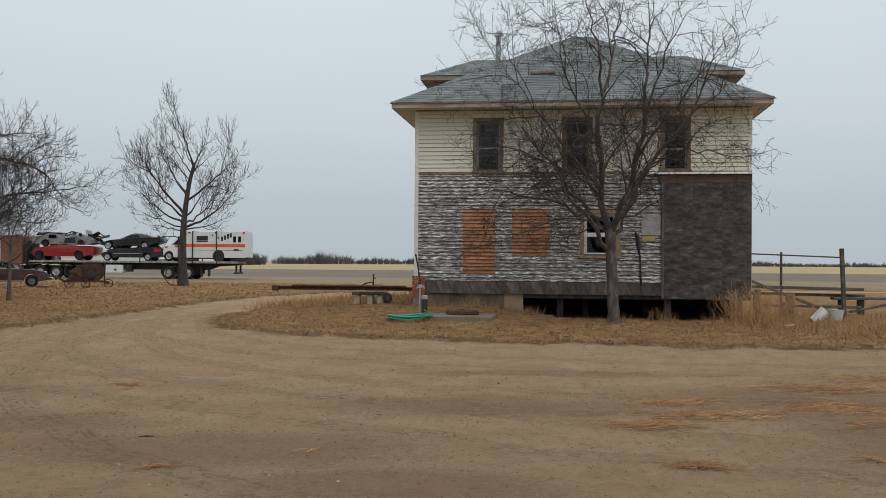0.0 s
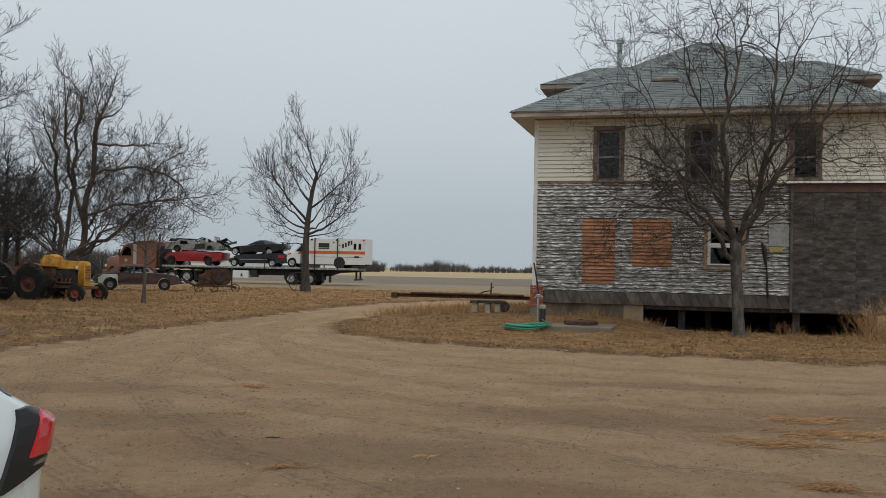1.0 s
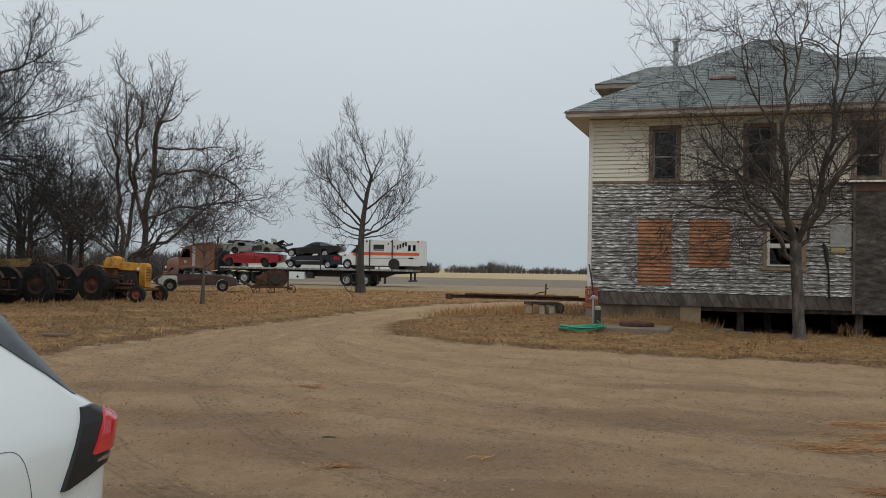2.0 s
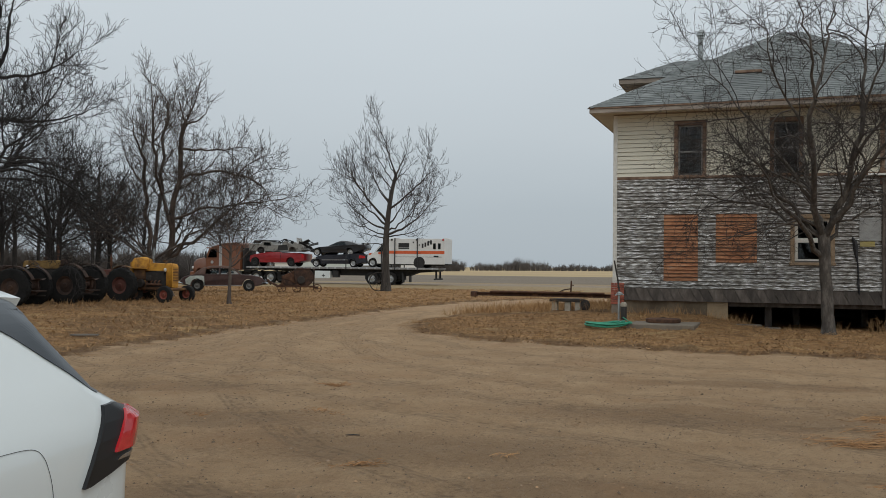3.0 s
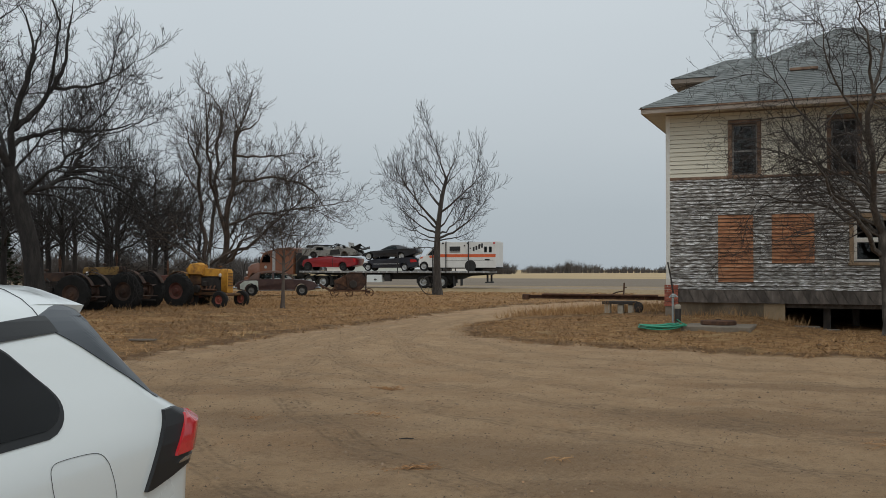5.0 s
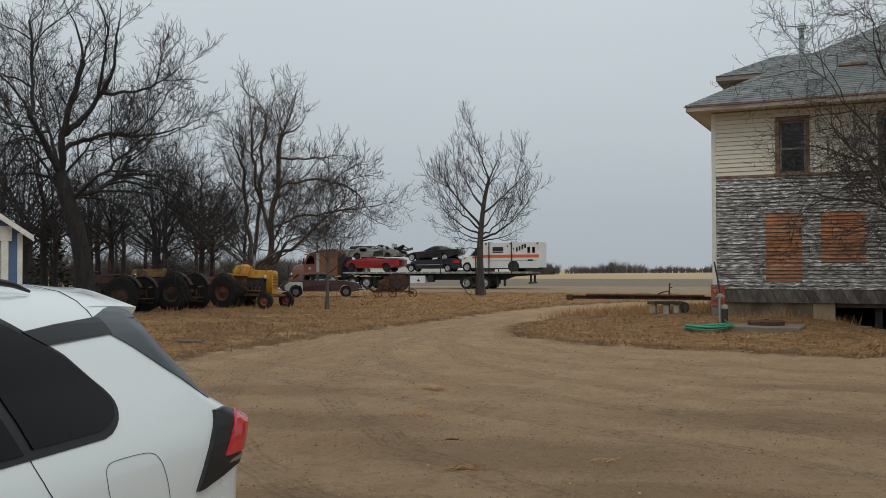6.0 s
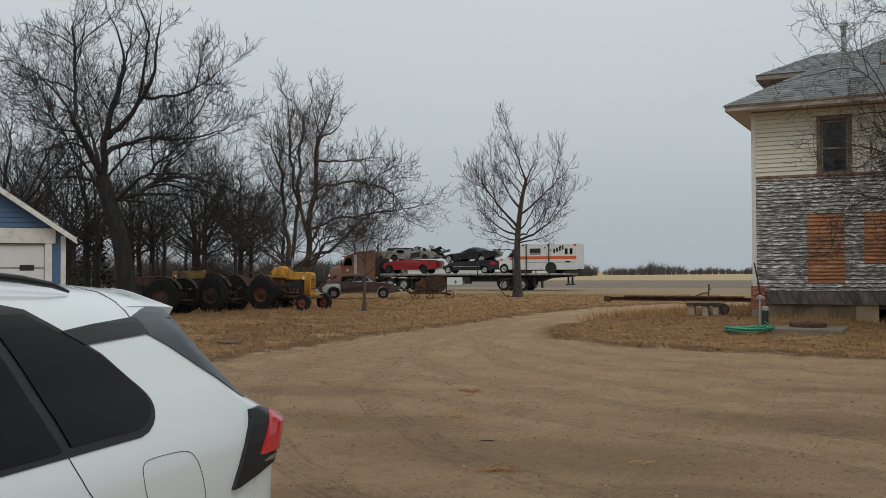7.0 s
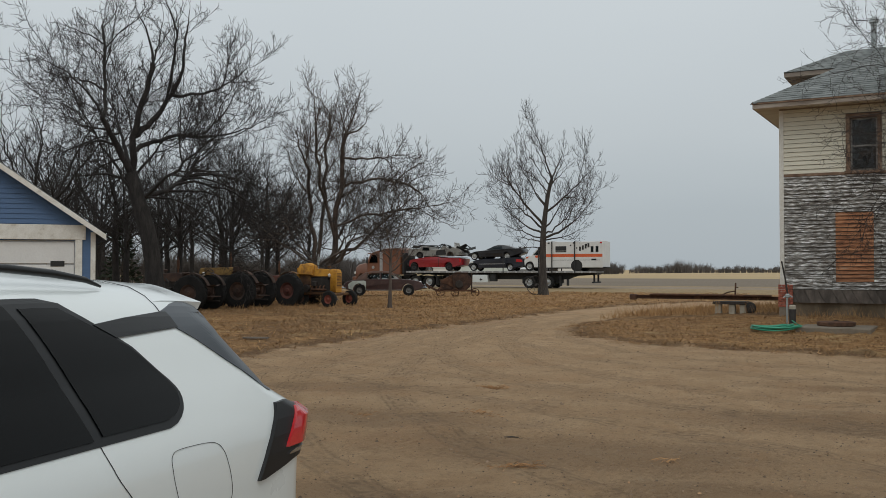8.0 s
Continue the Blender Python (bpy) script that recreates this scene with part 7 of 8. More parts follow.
# the lone tree down the lane
grown("lane_tree", "bare slender tree beside the lane", 23,
      ([(0, 0, 0), (-0.07, 0, 2.6), (0.0, 0, 4.2), (0.37, 0, 6.6), (0.73, 0, 7.7)], [0.34, 0.27, 0.22, 0.16, 0.12]),
      [(-1, 0.99, (-1.0, 11.6), (-0.05, -0.05), 0.09), (-1, 1.0, (1.9, 10.2), (0.05, -0.20), 0.085), (-1, 0.9, (2.4, 8.7), (0.00, -0.10), 0.05), (-1, 0.88, (-1.7, 10.3), (-0.10, -0.25), 0.06),
       (-1, 0.8, (-1.8, 9.0), (0.00, -0.15), 0.05), (-1, 0.52, (-4.3, 9.4), (-0.15, -0.25), 0.12), (-1, 0.5, (-3.9, 8.0), (-0.25, -0.40), 0.09), (-1, 0.46, (-4.1, 6.4), (-0.20, -0.35), 0.085),
       (-1, 0.42, (-3.9, 4.9), (-0.15, -0.10), 0.06), (-1, 0.38, (-3.2, 3.9), (0.00, 0.15), 0.05), (-1, 0.33, (-2.5, 3.0), (0.00, 0.20), 0.05), (-1, 0.42, (4.2, 6.1), (0.30, -0.45), 0.11),
       (-1, 0.45, (3.4, 6.6), (0.30, -0.45), 0.08), (-1, 0.5, (2.3, 7.3), (0.20, -0.35), 0.085), (-1, 0.40, (3.9, 4.5), (0.15, -0.25), 0.06), (-1, 0.68, (-1.6, 8.1), (-0.15, -0.15), 0.06)],
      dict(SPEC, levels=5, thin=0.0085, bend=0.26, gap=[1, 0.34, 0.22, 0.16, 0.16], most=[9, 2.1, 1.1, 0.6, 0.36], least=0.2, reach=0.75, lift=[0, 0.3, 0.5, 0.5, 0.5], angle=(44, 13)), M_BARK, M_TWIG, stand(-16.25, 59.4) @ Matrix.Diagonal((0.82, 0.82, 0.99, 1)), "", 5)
# the small tree by the old car
grown("young_tree", "small bare multi-stemmed young tree", 31,
      ([(0, 0, 0), (0.0, 0, 0.9), (0.02, 0, 1.7), (0.04, 0, 2.4)], [0.09, 0.07, 0.06, 0.05]),
      [(-1, 0.98, (-0.5, 4.9), (0.1, 0), 0.035), (-1, 0.97, (0.7, 5.0), (0.15, -0.1), 0.035), (-1, 0.9, (1.4, 4.3), (0.2, -0.3), 0.03), (-1, 0.9, (-1.4, 4.0), (-0.2, -0.3), 0.03), (-1, 0.75, (-1.3, 3.2), (-0.1, -0.2), 0.025), (-1, 0.75, (1.3, 3.4), (0.1, -0.2), 0.025)],
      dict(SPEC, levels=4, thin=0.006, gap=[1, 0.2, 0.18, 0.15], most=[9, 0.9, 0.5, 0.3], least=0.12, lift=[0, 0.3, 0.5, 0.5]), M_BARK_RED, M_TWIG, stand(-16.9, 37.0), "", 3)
# the big dark tree behind the garage
grown("big_dark_tree", "large dark bare tree with spreading crown", 44,
      ([(0, 0, 0), (-0.17, 0, 2.3), (-0.43, 0, 3.35), (-0.75, 0, 4.4), (-1.0, 0, 5.3)], [0.40, 0.33, 0.31, 0.30, 0.25]),
      [(-1, 0.98, (-2.0, 7.1), (0, 0), 0.20), (0, 1.0, (-2.1, 10.7), (0.2, 0), 0.11), (0, 0.95, (-4.9, 9.7), (0.6, 0.5), 0.075), (1, 0.3, (-4.2, 8.5), (0, 0.4), 0.06), (1, 0.8, (-3.8, 10.8), (0.3, 0), 0.05),
       (-1, 0.98, (-0.17, 9.2), (-0.35, 0), 0.19), (5, 1.0, (-0.9, 11.8), (0.2, 0.1), 0.09), (5, 0.8, (0.3, 11.6), (0, 0), 0.08), (5, 0.35, (0.5, 8.3), (0.1, -0.25), 0.17), (8, 1.0, (1.0, 10.2), (0.3, 0), 0.12),
       (9, 1.0, (1.3, 12.4), (0, 0), 0.08), (8, 0.9, (0.7, 10.7), (0, 0), 0.10), (11, 1.0, (0.0, 12.5), (0.1, 0), 0.07), (8, 1.0, (4.1, 9.6), (0.4, -0.6), 0.09)]
      + [(5, 0.2, (1.65, 7.0), (-0.2, 0.5), 0.13), (14, 1.0, (4.6, 7.7), (0, -0.3), 0.08), (14, 0.9, (3.5, 9.2), (0.3, -0.5), 0.07), (-1, 0.75, (1.65, 6.15), (0.5, -0.6), 0.14), (17, 0.7, (4.6, 4.9), (0, 0.4), 0.08), (17, 0.5, (4.9, 3.6), (0, 0.9), 0.08),
         (17, 0.8, (3.7, 3.4), (0.5, 1.1), 0.06), (-1, 0.9, (-3.8, 5.1), (0, 0.4), 0.09), (0, 0.5, (-4.0, 5.6), (0, 0.7), 0.07), (-1, 0.95, (-2.4, 3.5), (-0.2, 0.9), 0.05), (0, 0.8, (-3.6, 7.0), (0, 0), 0.06), (17, 0.9, (3.0, 7.4), (0, -0.3), 0.06), (5, 0.6, (-1.4, 9.4), (-0.1, -0.3), 0.06), (17, 0.6, (4.0, 4.3), (0, 0.8), 0.07), (-1, 0.75, (3.0, 3.2), (0.3, 0.7), 0.07), (0, 0.3, (-3.4, 4.2), (0, 0.7), 0.06), (17, 0.35, (5.4, 2.9), (0.3, 1.0), 0.06)],
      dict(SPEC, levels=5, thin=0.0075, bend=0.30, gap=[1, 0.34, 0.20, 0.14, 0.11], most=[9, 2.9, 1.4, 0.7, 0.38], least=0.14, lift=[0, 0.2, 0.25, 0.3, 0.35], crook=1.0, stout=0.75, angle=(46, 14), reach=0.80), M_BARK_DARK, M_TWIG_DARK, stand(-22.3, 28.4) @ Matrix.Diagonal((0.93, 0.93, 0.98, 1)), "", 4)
# the clump behind the tractors
CLUMP = dict(SPEC, levels=5, thin=0.0085, bend=0.34, gap=[1, 0.32, 0.20, 0.15, 0.15], most=[9, 2.3, 1.15, 0.6, 0.36], least=0.18, lift=[0, 0.1, 0.2, 0.3, 0.3], crook=1.2, stout=0.75, first=0.36, reach=0.75)
grown("clump_tree", "broad bare reddish-brown tree behind the tractors", 51, ([(0, 0, 0), (0.02, 0, 0.8), (0.0, 0, 1.5), (0.0, 0.05, 2.2)], [0.42, 0.36, 0.34, 0.32]),
      [(-1, 0.98, (0.9, 9.5), (0.1, 0), 0.26), (0, 1.0, (0.3, 11.5), (0, 0), 0.09), (0, 1.0, (2.8, 11.0), (0.2, -0.5), 0.09), (0, 0.95, (1.6, 11.6), (0, 0), 0.07), (0, 0.8, (5.1, 8.2), (0, -0.2), 0.10), (0, 0.6, (5.6, 6.3), (0.2, 1.3), 0.11), (0, 0.3, (5.5, 5.4), (-0.2, 0.5), 0.10),
       (-1, 0.98, (2.9, 6.2), (0.2, -0.5), 0.12), (-1, 0.95, (4.6, 4.9), (0, 0.2), 0.07), (0, 0.2, (-0.9, 9.7), (-0.6, -0.3), 0.15), (9, 1.0, (-0.6, 11.6), (0, 0), 0.07), (9, 0.8, (0.7, 10.5), (0, 0), 0.06), (0, 0.5, (3.9, 8.9), (0, -0.4), 0.07), (5, 0.6, (4.6, 8.0), (0, 0), 0.05), (6, 0.6, (4.4, 4.0), (0.2, 0.3), 0.05)],
      CLUMP, M_BARK_RED, M_TWIG_RED, stand(-23.65, 44.3) @ Matrix.Diagonal((0.83, 0.83, 0.90, 1)), "trees behind the tractors", 3)
grown("clump_tree", "broad bare reddish-brown tree behind the tractors", 52, ([(0, 0, 0), (0.02, 0, 0.7), (0.0, 0, 1.4), (0.0, 0.05, 2.0)], [0.36, 0.32, 0.30, 0.30]),
      [(-1, 0.98, (-0.75, 8.0), (0.1, 0), 0.20), (0, 1.0, (-1.3, 10.7), (-0.4, 0), 0.09), (0, 1.0, (-0.4, 11.3), (0.4, 0), 0.09), (0, 0.7, (-2.2, 8.6), (0, -0.2), 0.08), (-1, 0.98, (0.8, 11.2), (0, -0.3), 0.17), (-1, 0.98, (-2.6, 6.1), (-0.2, 0.1), 0.09), (-1, 0.9, (-3.6, 4.2), (0, 0.5), 0.07), (4, 0.6, (2.0, 9.6), (0, 0), 0.08), (4, 0.4, (-1.2, 7.4), (0, 0), 0.06)],
      CLUMP, M_BARK_RED, M_TWIG_RED, stand(-24.3, 44.0) @ Matrix.Diagonal((0.83, 0.83, 0.90, 1)), "trees behind the tractors", 3)

# the wood behind: three grown trees, repeated
wr = np.random.default_rng(8)
wood = []
for s in (61, 62, 63):
    wood.append(grown("wood_tree", "tall bare tree of the shelterbelt", s,
                ([(0, 0, 0), (0.1, 0, 1.8), (0.05, 0.1, 3.6), (0.15, 0, 5.0)], [0.20, 0.17, 0.15, 0.13]),
                [(-1, 0.98, (0.3, 9.4), (0.1, 0), 0.10), (-1, 0.97, (-1.9, 8.8), (-0.2, -0.2), 0.09), (-1, 0.95, (2.0, 8.6), (0.2, -0.3), 0.09), (-1, 0.8, (-2.6, 6.8), (-0.2, -0.3), 0.07), (-1, 0.75, (2.7, 6.4), (0.2, -0.3), 0.07), (-1, 0.55, (-2.0, 4.6), (0, 0.1), 0.05), (-1, 0.5, (2.1, 4.3), (0, 0.1), 0.05)],
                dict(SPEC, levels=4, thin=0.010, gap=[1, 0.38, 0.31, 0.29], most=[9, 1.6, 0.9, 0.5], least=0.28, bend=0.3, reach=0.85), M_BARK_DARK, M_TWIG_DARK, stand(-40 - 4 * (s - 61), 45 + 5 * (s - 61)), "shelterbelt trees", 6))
spots = [(-27, 40), (-28.5, 38), (-31, 36.5), (-33, 43), (-29, 48), (-32, 47), (-36, 34), (-30, 31.5), (-29.5, 35.5), (-30.5, 44.5), (-33, 33), (-36, 38), (-31.5, 40), (-39, 41), (-35, 45), (-43, 36), (-47, 44), (-44, 50), (-38, 52), (-33, 53), (-50, 38), (-52, 52), (-46, 58), (-56, 45), (-36, 64), (-42, 67), (-60, 60), (-34, 29), (-41, 60), (-49, 70), (-55, 74), (-62, 68), (-45, 74), (-52, 66), (-28, 45), (-31, 50)]
for k, (x, y) in enumerate(spots):
    sz = wr.uniform(0.72, 1.0)
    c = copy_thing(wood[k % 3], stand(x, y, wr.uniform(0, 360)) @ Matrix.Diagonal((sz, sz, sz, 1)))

# ---- the distance: sheds, barn and lines of trees ----
M_SHED = mat("pale_green_grey_sheet_metal", [(0.44, 0.48, 0.45), (0.52, 0.56, 0.53)], 0.6, scale=0.4, fine=4, contrast=0.15, bump=0)
M_SHEDROOF = mat("dull_white_sheet_roof", [(0.42, 0.44, 0.44), (0.52, 0.53, 0.53)], 0.6, scale=0.5, bump=0)
M_BARNROOF = mat("red_brown_roof", [(0.20, 0.10, 0.08), (0.27, 0.14, 0.11)], 0.8, scale=1, bump=0)
M_BARNW = mat("white_barn_boards", [(0.62, 0.61, 0.58), (0.70, 0.69, 0.66)], 0.8, scale=1, bump=0)
# distance haze is put into this colour, paler than the near twigs
M_HAZE = mat("hazy_distant_woods", [(0.065, 0.056, 0.050), (0.092, 0.080, 0.072), (0.125, 0.108, 0.096)], 1.0, scale=0.05, fine=0.6, bump=0, contrast=0.4)
M_CEDAR = mat("dark_cedar_needles", [(0.016, 0.024, 0.014), (0.03, 0.04, 0.024)], 0.95, scale=1, fine=8, bump=0, island=0.6)


def gable_shed(label, m, w, d, h, rise, wall, roof_m, door=None):
    s = thing("farm_shed", label, "shed", m)
    g = G()
    wall_cells(g, 0, w, 0, h, 0.2, [door] if door else [])
    g.box((0, d - 0.2, 0), (w, d, h)).box((0, 0.2, 0), (0.2, d - 0.2, h)).box((w - 0.2, 0.2, 0), (w, d - 0.2, h))
    part("wall", g, wall, s)
    g = G()
    g.prism([(-0.3, h), (d / 2, h + rise), (d + 0.3, h), (d + 0.3, h + 0.12), (d / 2, h + rise + 0.14), (-0.3, h + 0.12)], -0.3, w + 0.3, "x")
    g.prism([(0, h), (d / 2, h + rise), (d, h)], 0.01, 0.2, "x").prism([(0, h), (d / 2, h + rise), (d, h)], w - 0.2, w - 0.01, "x")
    part("roof", g, roof_m, s)
    return s


gable_shed("long pale metal shed across the field", pose(-97.8, 262.0, 0, 0, 0, 18), 14.9, 9, 3.05, 1.0, M_SHED, M_SHEDROOF)
gable_shed("low grey outbuilding beside the shed", pose(-82.0, 268.0, 0, 0, 0, 16), 6.0, 5, 1.7, 0.9, mat("grey_outbuilding", [(0.22, 0.22, 0.22), (0.30, 0.30, 0.30)], 0.8, bump=0), M_SHEDROOF)
gable_shed("small white lean building beside the long shed", pose(-104.0, 258.5, 0, 0, 0, 18), 4.6, 5, 2.2, 0.9, M_BARNW, M_SHEDROOF)
barn = thing("white_barn", "small white barn with a red-brown roof and monitor", "barn", pose(-74.6, 290.4, 0, 0, 0, 14))
part("wall", G().box((0, 0, 0), (5.9, 6.0, 2.3)).prism([(1.0, 2.3), (5.9, 2.3), (4.5, 4.6)], 0.0, 0.2, "y"), M_BARNW, barn)
part("gable", G().prism([(0.0, 2.29), (5.9, 2.29), (5.2, 3.3), (3.9, 4.6), (2.6, 3.6)], 0.02, 5.98, "y"), M_BARNW, barn)
part("roof", G().prism([(-0.3, 2.2), (2.5, 4.1), (3.4, 4.2), (3.4, 4.35), (2.4, 4.3), (-0.4, 2.35)], -0.25, 6.2, "y"), M_BARNROOF, barn)
part("monitor", G().box((2.0, 0.5, 4.0), (4.6, 5.5, 4.9)), M_BARNW, barn)
part("monitor_roof", G().prism([(1.7, 4.85), (2.2, 5.45), (4.4, 5.45), (4.9, 4.85)], 0.3, 5.7, "y"), M_BARNROOF, barn)
# black panels before the uncut wall, for the shade inside openings
for k in range(3):
    part("dark_opening", G().box((0.6 + 1.7 * k, -0.06, 0.3), (1.4 + 1.7 * k, -0.02, 1.2)), M_BLACK, barn)
for k, (x, y) in enumerate(((-80.5, 262.0), (-76.0, 266.0), (-112.0, 250.0))):
    c = thing("far_car", "dark car parked by the far sheds", "car", pose(x, y, 0, 0, 0, 15 + 20 * k), "far cars")
    part("body", slab([(0, 0.35), (0.05, 0.8), (0.9, 0.9), (3.4, 0.88), (4.3, 0.75), (4.4, 0.35)], lambda x, z: 0.85, 0.1), M_BLACKCAR if k < 2 else M_AMBW, c)
    part("roof", slab([(0.8, 0.88), (1.3, 1.38), (2.6, 1.4), (3.3, 0.88)], lambda x, z: 0.7, 0.1), M_BLACKCAR if k < 2 else M_AMBW, c)
    for x_ in (0.85, 3.5):
        for side in (-1, 1):
            wheel(c, (x_, side * 0.72, 0.32), 0.32, 0.2, n=14)


def tree_line(name, label, path, count, h0, h1, depth, seed, dens=46, thin=0.05):
    """Bare far trees: clusters of thin upright stems and twigs."""
    r = np.random.default_rng(seed)
    V, F = [], []
    P = np.array(path, float)
    k = np.linspace(0, 1, len(P))

    def spike(p, q, w0, w1):
        p, q = np.array(p), np.array(q)
        a = r.uniform(0, 3.14)
        u = np.array([math.cos(a), math.sin(a), 0])
        v = np.array([-math.sin(a), math.cos(a), 0])
        b = len(V)
        V.extend([tuple(p + u * w0), tuple(p - u * w0 * 0.5 + v * w0 * 0.87), tuple(p - u * w0 * 0.5 - v * w0 * 0.87), tuple(q + u * w1), tuple(q - u * w1 * 0.5 + v * w1 * 0.87), tuple(q - u * w1 * 0.5 - v * w1 * 0.87)])
        F.extend([(b, b + 1, b + 4, b + 3), (b + 1, b + 2, b + 5, b + 4), (b + 2, b, b + 3, b + 5)])

    for _ in range(count):
        f = r.random()
        x, y = np.interp(f, k, P[:, 0]) + r.normal(0, 1.0), np.interp(f, k, P[:, 1]) + r.uniform(0, depth)
        h = r.uniform(h0, h1) * (0.75 + 0.35 * math.sin(f * 60 + seed) * math.sin(f * 23)) * (1.0 - 0.4 * f)
        wd = h * r.uniform(0.3, 0.6)
        spike((x, y, -0.1), (x, y, h * 0.55), thin * 3.2, thin * 1.6)
        for _ in range(dens):
            a = r.uniform(0, 6.283)
            z0 = h * r.uniform(0.08, 0.6)
            e = r.uniform(0.3, 1.0)
            z1 = min(h, z0 + h * r.uniform(0.15, 0.45))
            spike((x + 0.15 * wd * math.cos(a), y + 0.15 * wd * math.sin(a), z0), (x + wd * e * math.cos(a), y + wd * e * math.sin(a), z1), thin, thin * 0.35)
    me = bpy.data.meshes.new(name)
    me.from_pydata(V, [], F)
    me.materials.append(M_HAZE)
    return tagged(new(name, me), label, "trees", kind="stuff")


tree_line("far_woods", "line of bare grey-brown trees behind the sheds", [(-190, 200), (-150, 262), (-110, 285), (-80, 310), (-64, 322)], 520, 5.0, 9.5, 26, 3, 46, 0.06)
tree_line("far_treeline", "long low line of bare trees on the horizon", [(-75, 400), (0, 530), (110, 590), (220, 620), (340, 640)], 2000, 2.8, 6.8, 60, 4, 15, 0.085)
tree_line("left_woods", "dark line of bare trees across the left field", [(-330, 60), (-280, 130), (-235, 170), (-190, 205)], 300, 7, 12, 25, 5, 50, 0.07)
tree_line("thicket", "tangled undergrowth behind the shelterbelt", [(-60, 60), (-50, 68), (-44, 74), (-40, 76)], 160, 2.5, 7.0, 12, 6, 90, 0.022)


def cedar(x, y, h, seed):
    r = np.random.default_rng(seed)
    ob = thing("cedar_tree", "dark green cedar tree at the edge of the wood", "tree", pose(x, y, land_z(x, y) - 0.05), "cedar trees")
    part("trunk", G().tube([(0, 0, 0), (0.03, 0, h * 0.5), (0, 0, h * 0.95)], [0.09 * h / 4, 0.06 * h / 4, 0.01], 8), M_BARK, ob)
    V, F = [], []
    for _ in range(int(1000 * h / 4)):
        f = r.random() ** 0.8
        z = h * (0.12 + 0.86 * f)
        R = h * 0.27 * (1.05 - f) * r.uniform(0.3, 1.15)
        a = r.uniform(0, 6.283)
        x_, y_ = R * math.cos(a), R * math.sin(a)
        s = r.uniform(0.06, 0.17)
        k = len(V)
        d = np.array([math.cos(a), math.sin(a), r.uniform(-0.5, 0.5)])
        p = np.array([x_, y_, z])
        w = r.normal(0, 1, 3)
        w -= d * (w @ d) / (d @ d)
        w /= np.linalg.norm(w)
        V += [tuple(p - d * s), tuple(p + w * s * 0.5), tuple(p + d * s * 1.3), tuple(p - w * s * 0.5)]
        F.append((k, k + 1, k + 2, k + 3))
    me = bpy.data.meshes.new("crown")
    me.from_pydata(V, [], F)
    me.materials.append(M_CEDAR)
    part("crown", me, M_CEDAR, ob)


cedar(-33.6, 40.0, 4.4, 1)
cedar(19.3, 62.0, 1.6, 3)

# ---- small things about the yard ----
yr = np.random.default_rng(77)
# yard hydrant, hose and well slab
hx, hy = -0.50, 26.3
hz = land_z(hx, hy)
hyd = thing("yard_hydrant", "black pipe yard hydrant with a pale cap", "hydrant", pose(hx, hy, hz - 0.05))
part("standpipe", G().lathe([(0.085, 0), (0.085, 0.44), (0.07, 0.47)], 14), M_IRON, hyd, smooth=40)
part("cap", G().lathe([(0.088, 0.43), (0.095, 0.46), (0.085, 0.52), (0.05, 0.54)], 14), M_CONC, hyd, smooth=40)
part("riser", G().tube([(-0.13, 0, 0), (-0.13, 0, 0.74)], 0.028, 8), M_GALV, hyd, smooth=40)
part("head", G().box((-0.17, -0.045, 0.72), (-0.06, 0.045, 0.83), 0.02).tube([(-0.08, 0, 0.79), (0.0, 0, 0.74)], 0.022, 7).tube([(-0.16, 0, 0.79), (-0.22, 0, 0.72)], 0.018, 7), M_GALV, hyd, "pale metal pump head")
part("handle", G().tube([(-0.11, 0.02, 0.78), (-0.17, 0.05, 1.2), (-0.26, 0.08, 1.68)], [0.025, 0.022, 0.02], 7), M_IRON, hyd)
pts = []
for i in range(8 * 30):
    a, k = 6.2832 * i / 30, i / 30
    R = 0.46 - 0.06 * (1 + math.sin(k * 2.3)) + 0.025 * math.sin(k * 5.1)
    pts.append((0.07 * math.sin(k * 1.7) + R * 1.2 * math.cos(a), 0.09 * math.cos(k * 2.1) + R * 1.05 * math.sin(a), 0.02 + 0.011 * k + 0.016 * math.sin(2 * a + k) + 0.10 * max(0, math.cos(a) - 0.2) * (0.5 + 0.5 * math.sin(k * 3.1))))
g = G().tube(pts, 0.018, 7)
hose = thing("garden_hose", "coiled green garden hose lying on dry grass", "hose", pose(-0.88, 24.95, land_z(-0.88, 24.95) + 0.02))
part("coil", g, M_HOSE, hose, smooth=60)
part("hose_tail", G().tube([(0.42, 0.1, 0.10), (0.6, 0.35, 0.09), (0.62, 0.8, 0.08), (0.5, 1.1, 0.10), (0.35, 1.3, 0.2)], 0.016, 7), M_HOSE, hose, smooth=60)
sx, sy = 0.62, 25.65
sz = 0.25
slab_t = thing("well_slab", "old concrete well slab in the grass", "slab", pose(sx, sy, sz, 0, 0, -9))
part("slab_top", G().box((-0.92, -0.80, -0.25), (0.80, 0.85, 0.02), 0.02), mat("grey_stained_slab", [(0.13, 0.105, 0.078), (0.20, 0.165, 0.125), (0.165, 0.138, 0.105)], 0.93, scale=2, fine=50, bump=0.5), slab_t)
lid = thing("well_lid", "round rusty well lid on the slab", "lid", pose(sx - 0.08, sy + 0.2, sz + 0.02, 0, 0, 10))
part("lid_disc", G().lathe([(0.44, 0), (0.455, 0.02), (0.455, 0.095), (0.43, 0.11)], 32), M_RUST, lid, smooth=30)
part("lid_handle", G().tube([(-0.06, 0, 0.11), (-0.05, 0, 0.14), (0.05, 0, 0.14), (0.06, 0, 0.11)], 0.008, 5), M_IRON, lid)
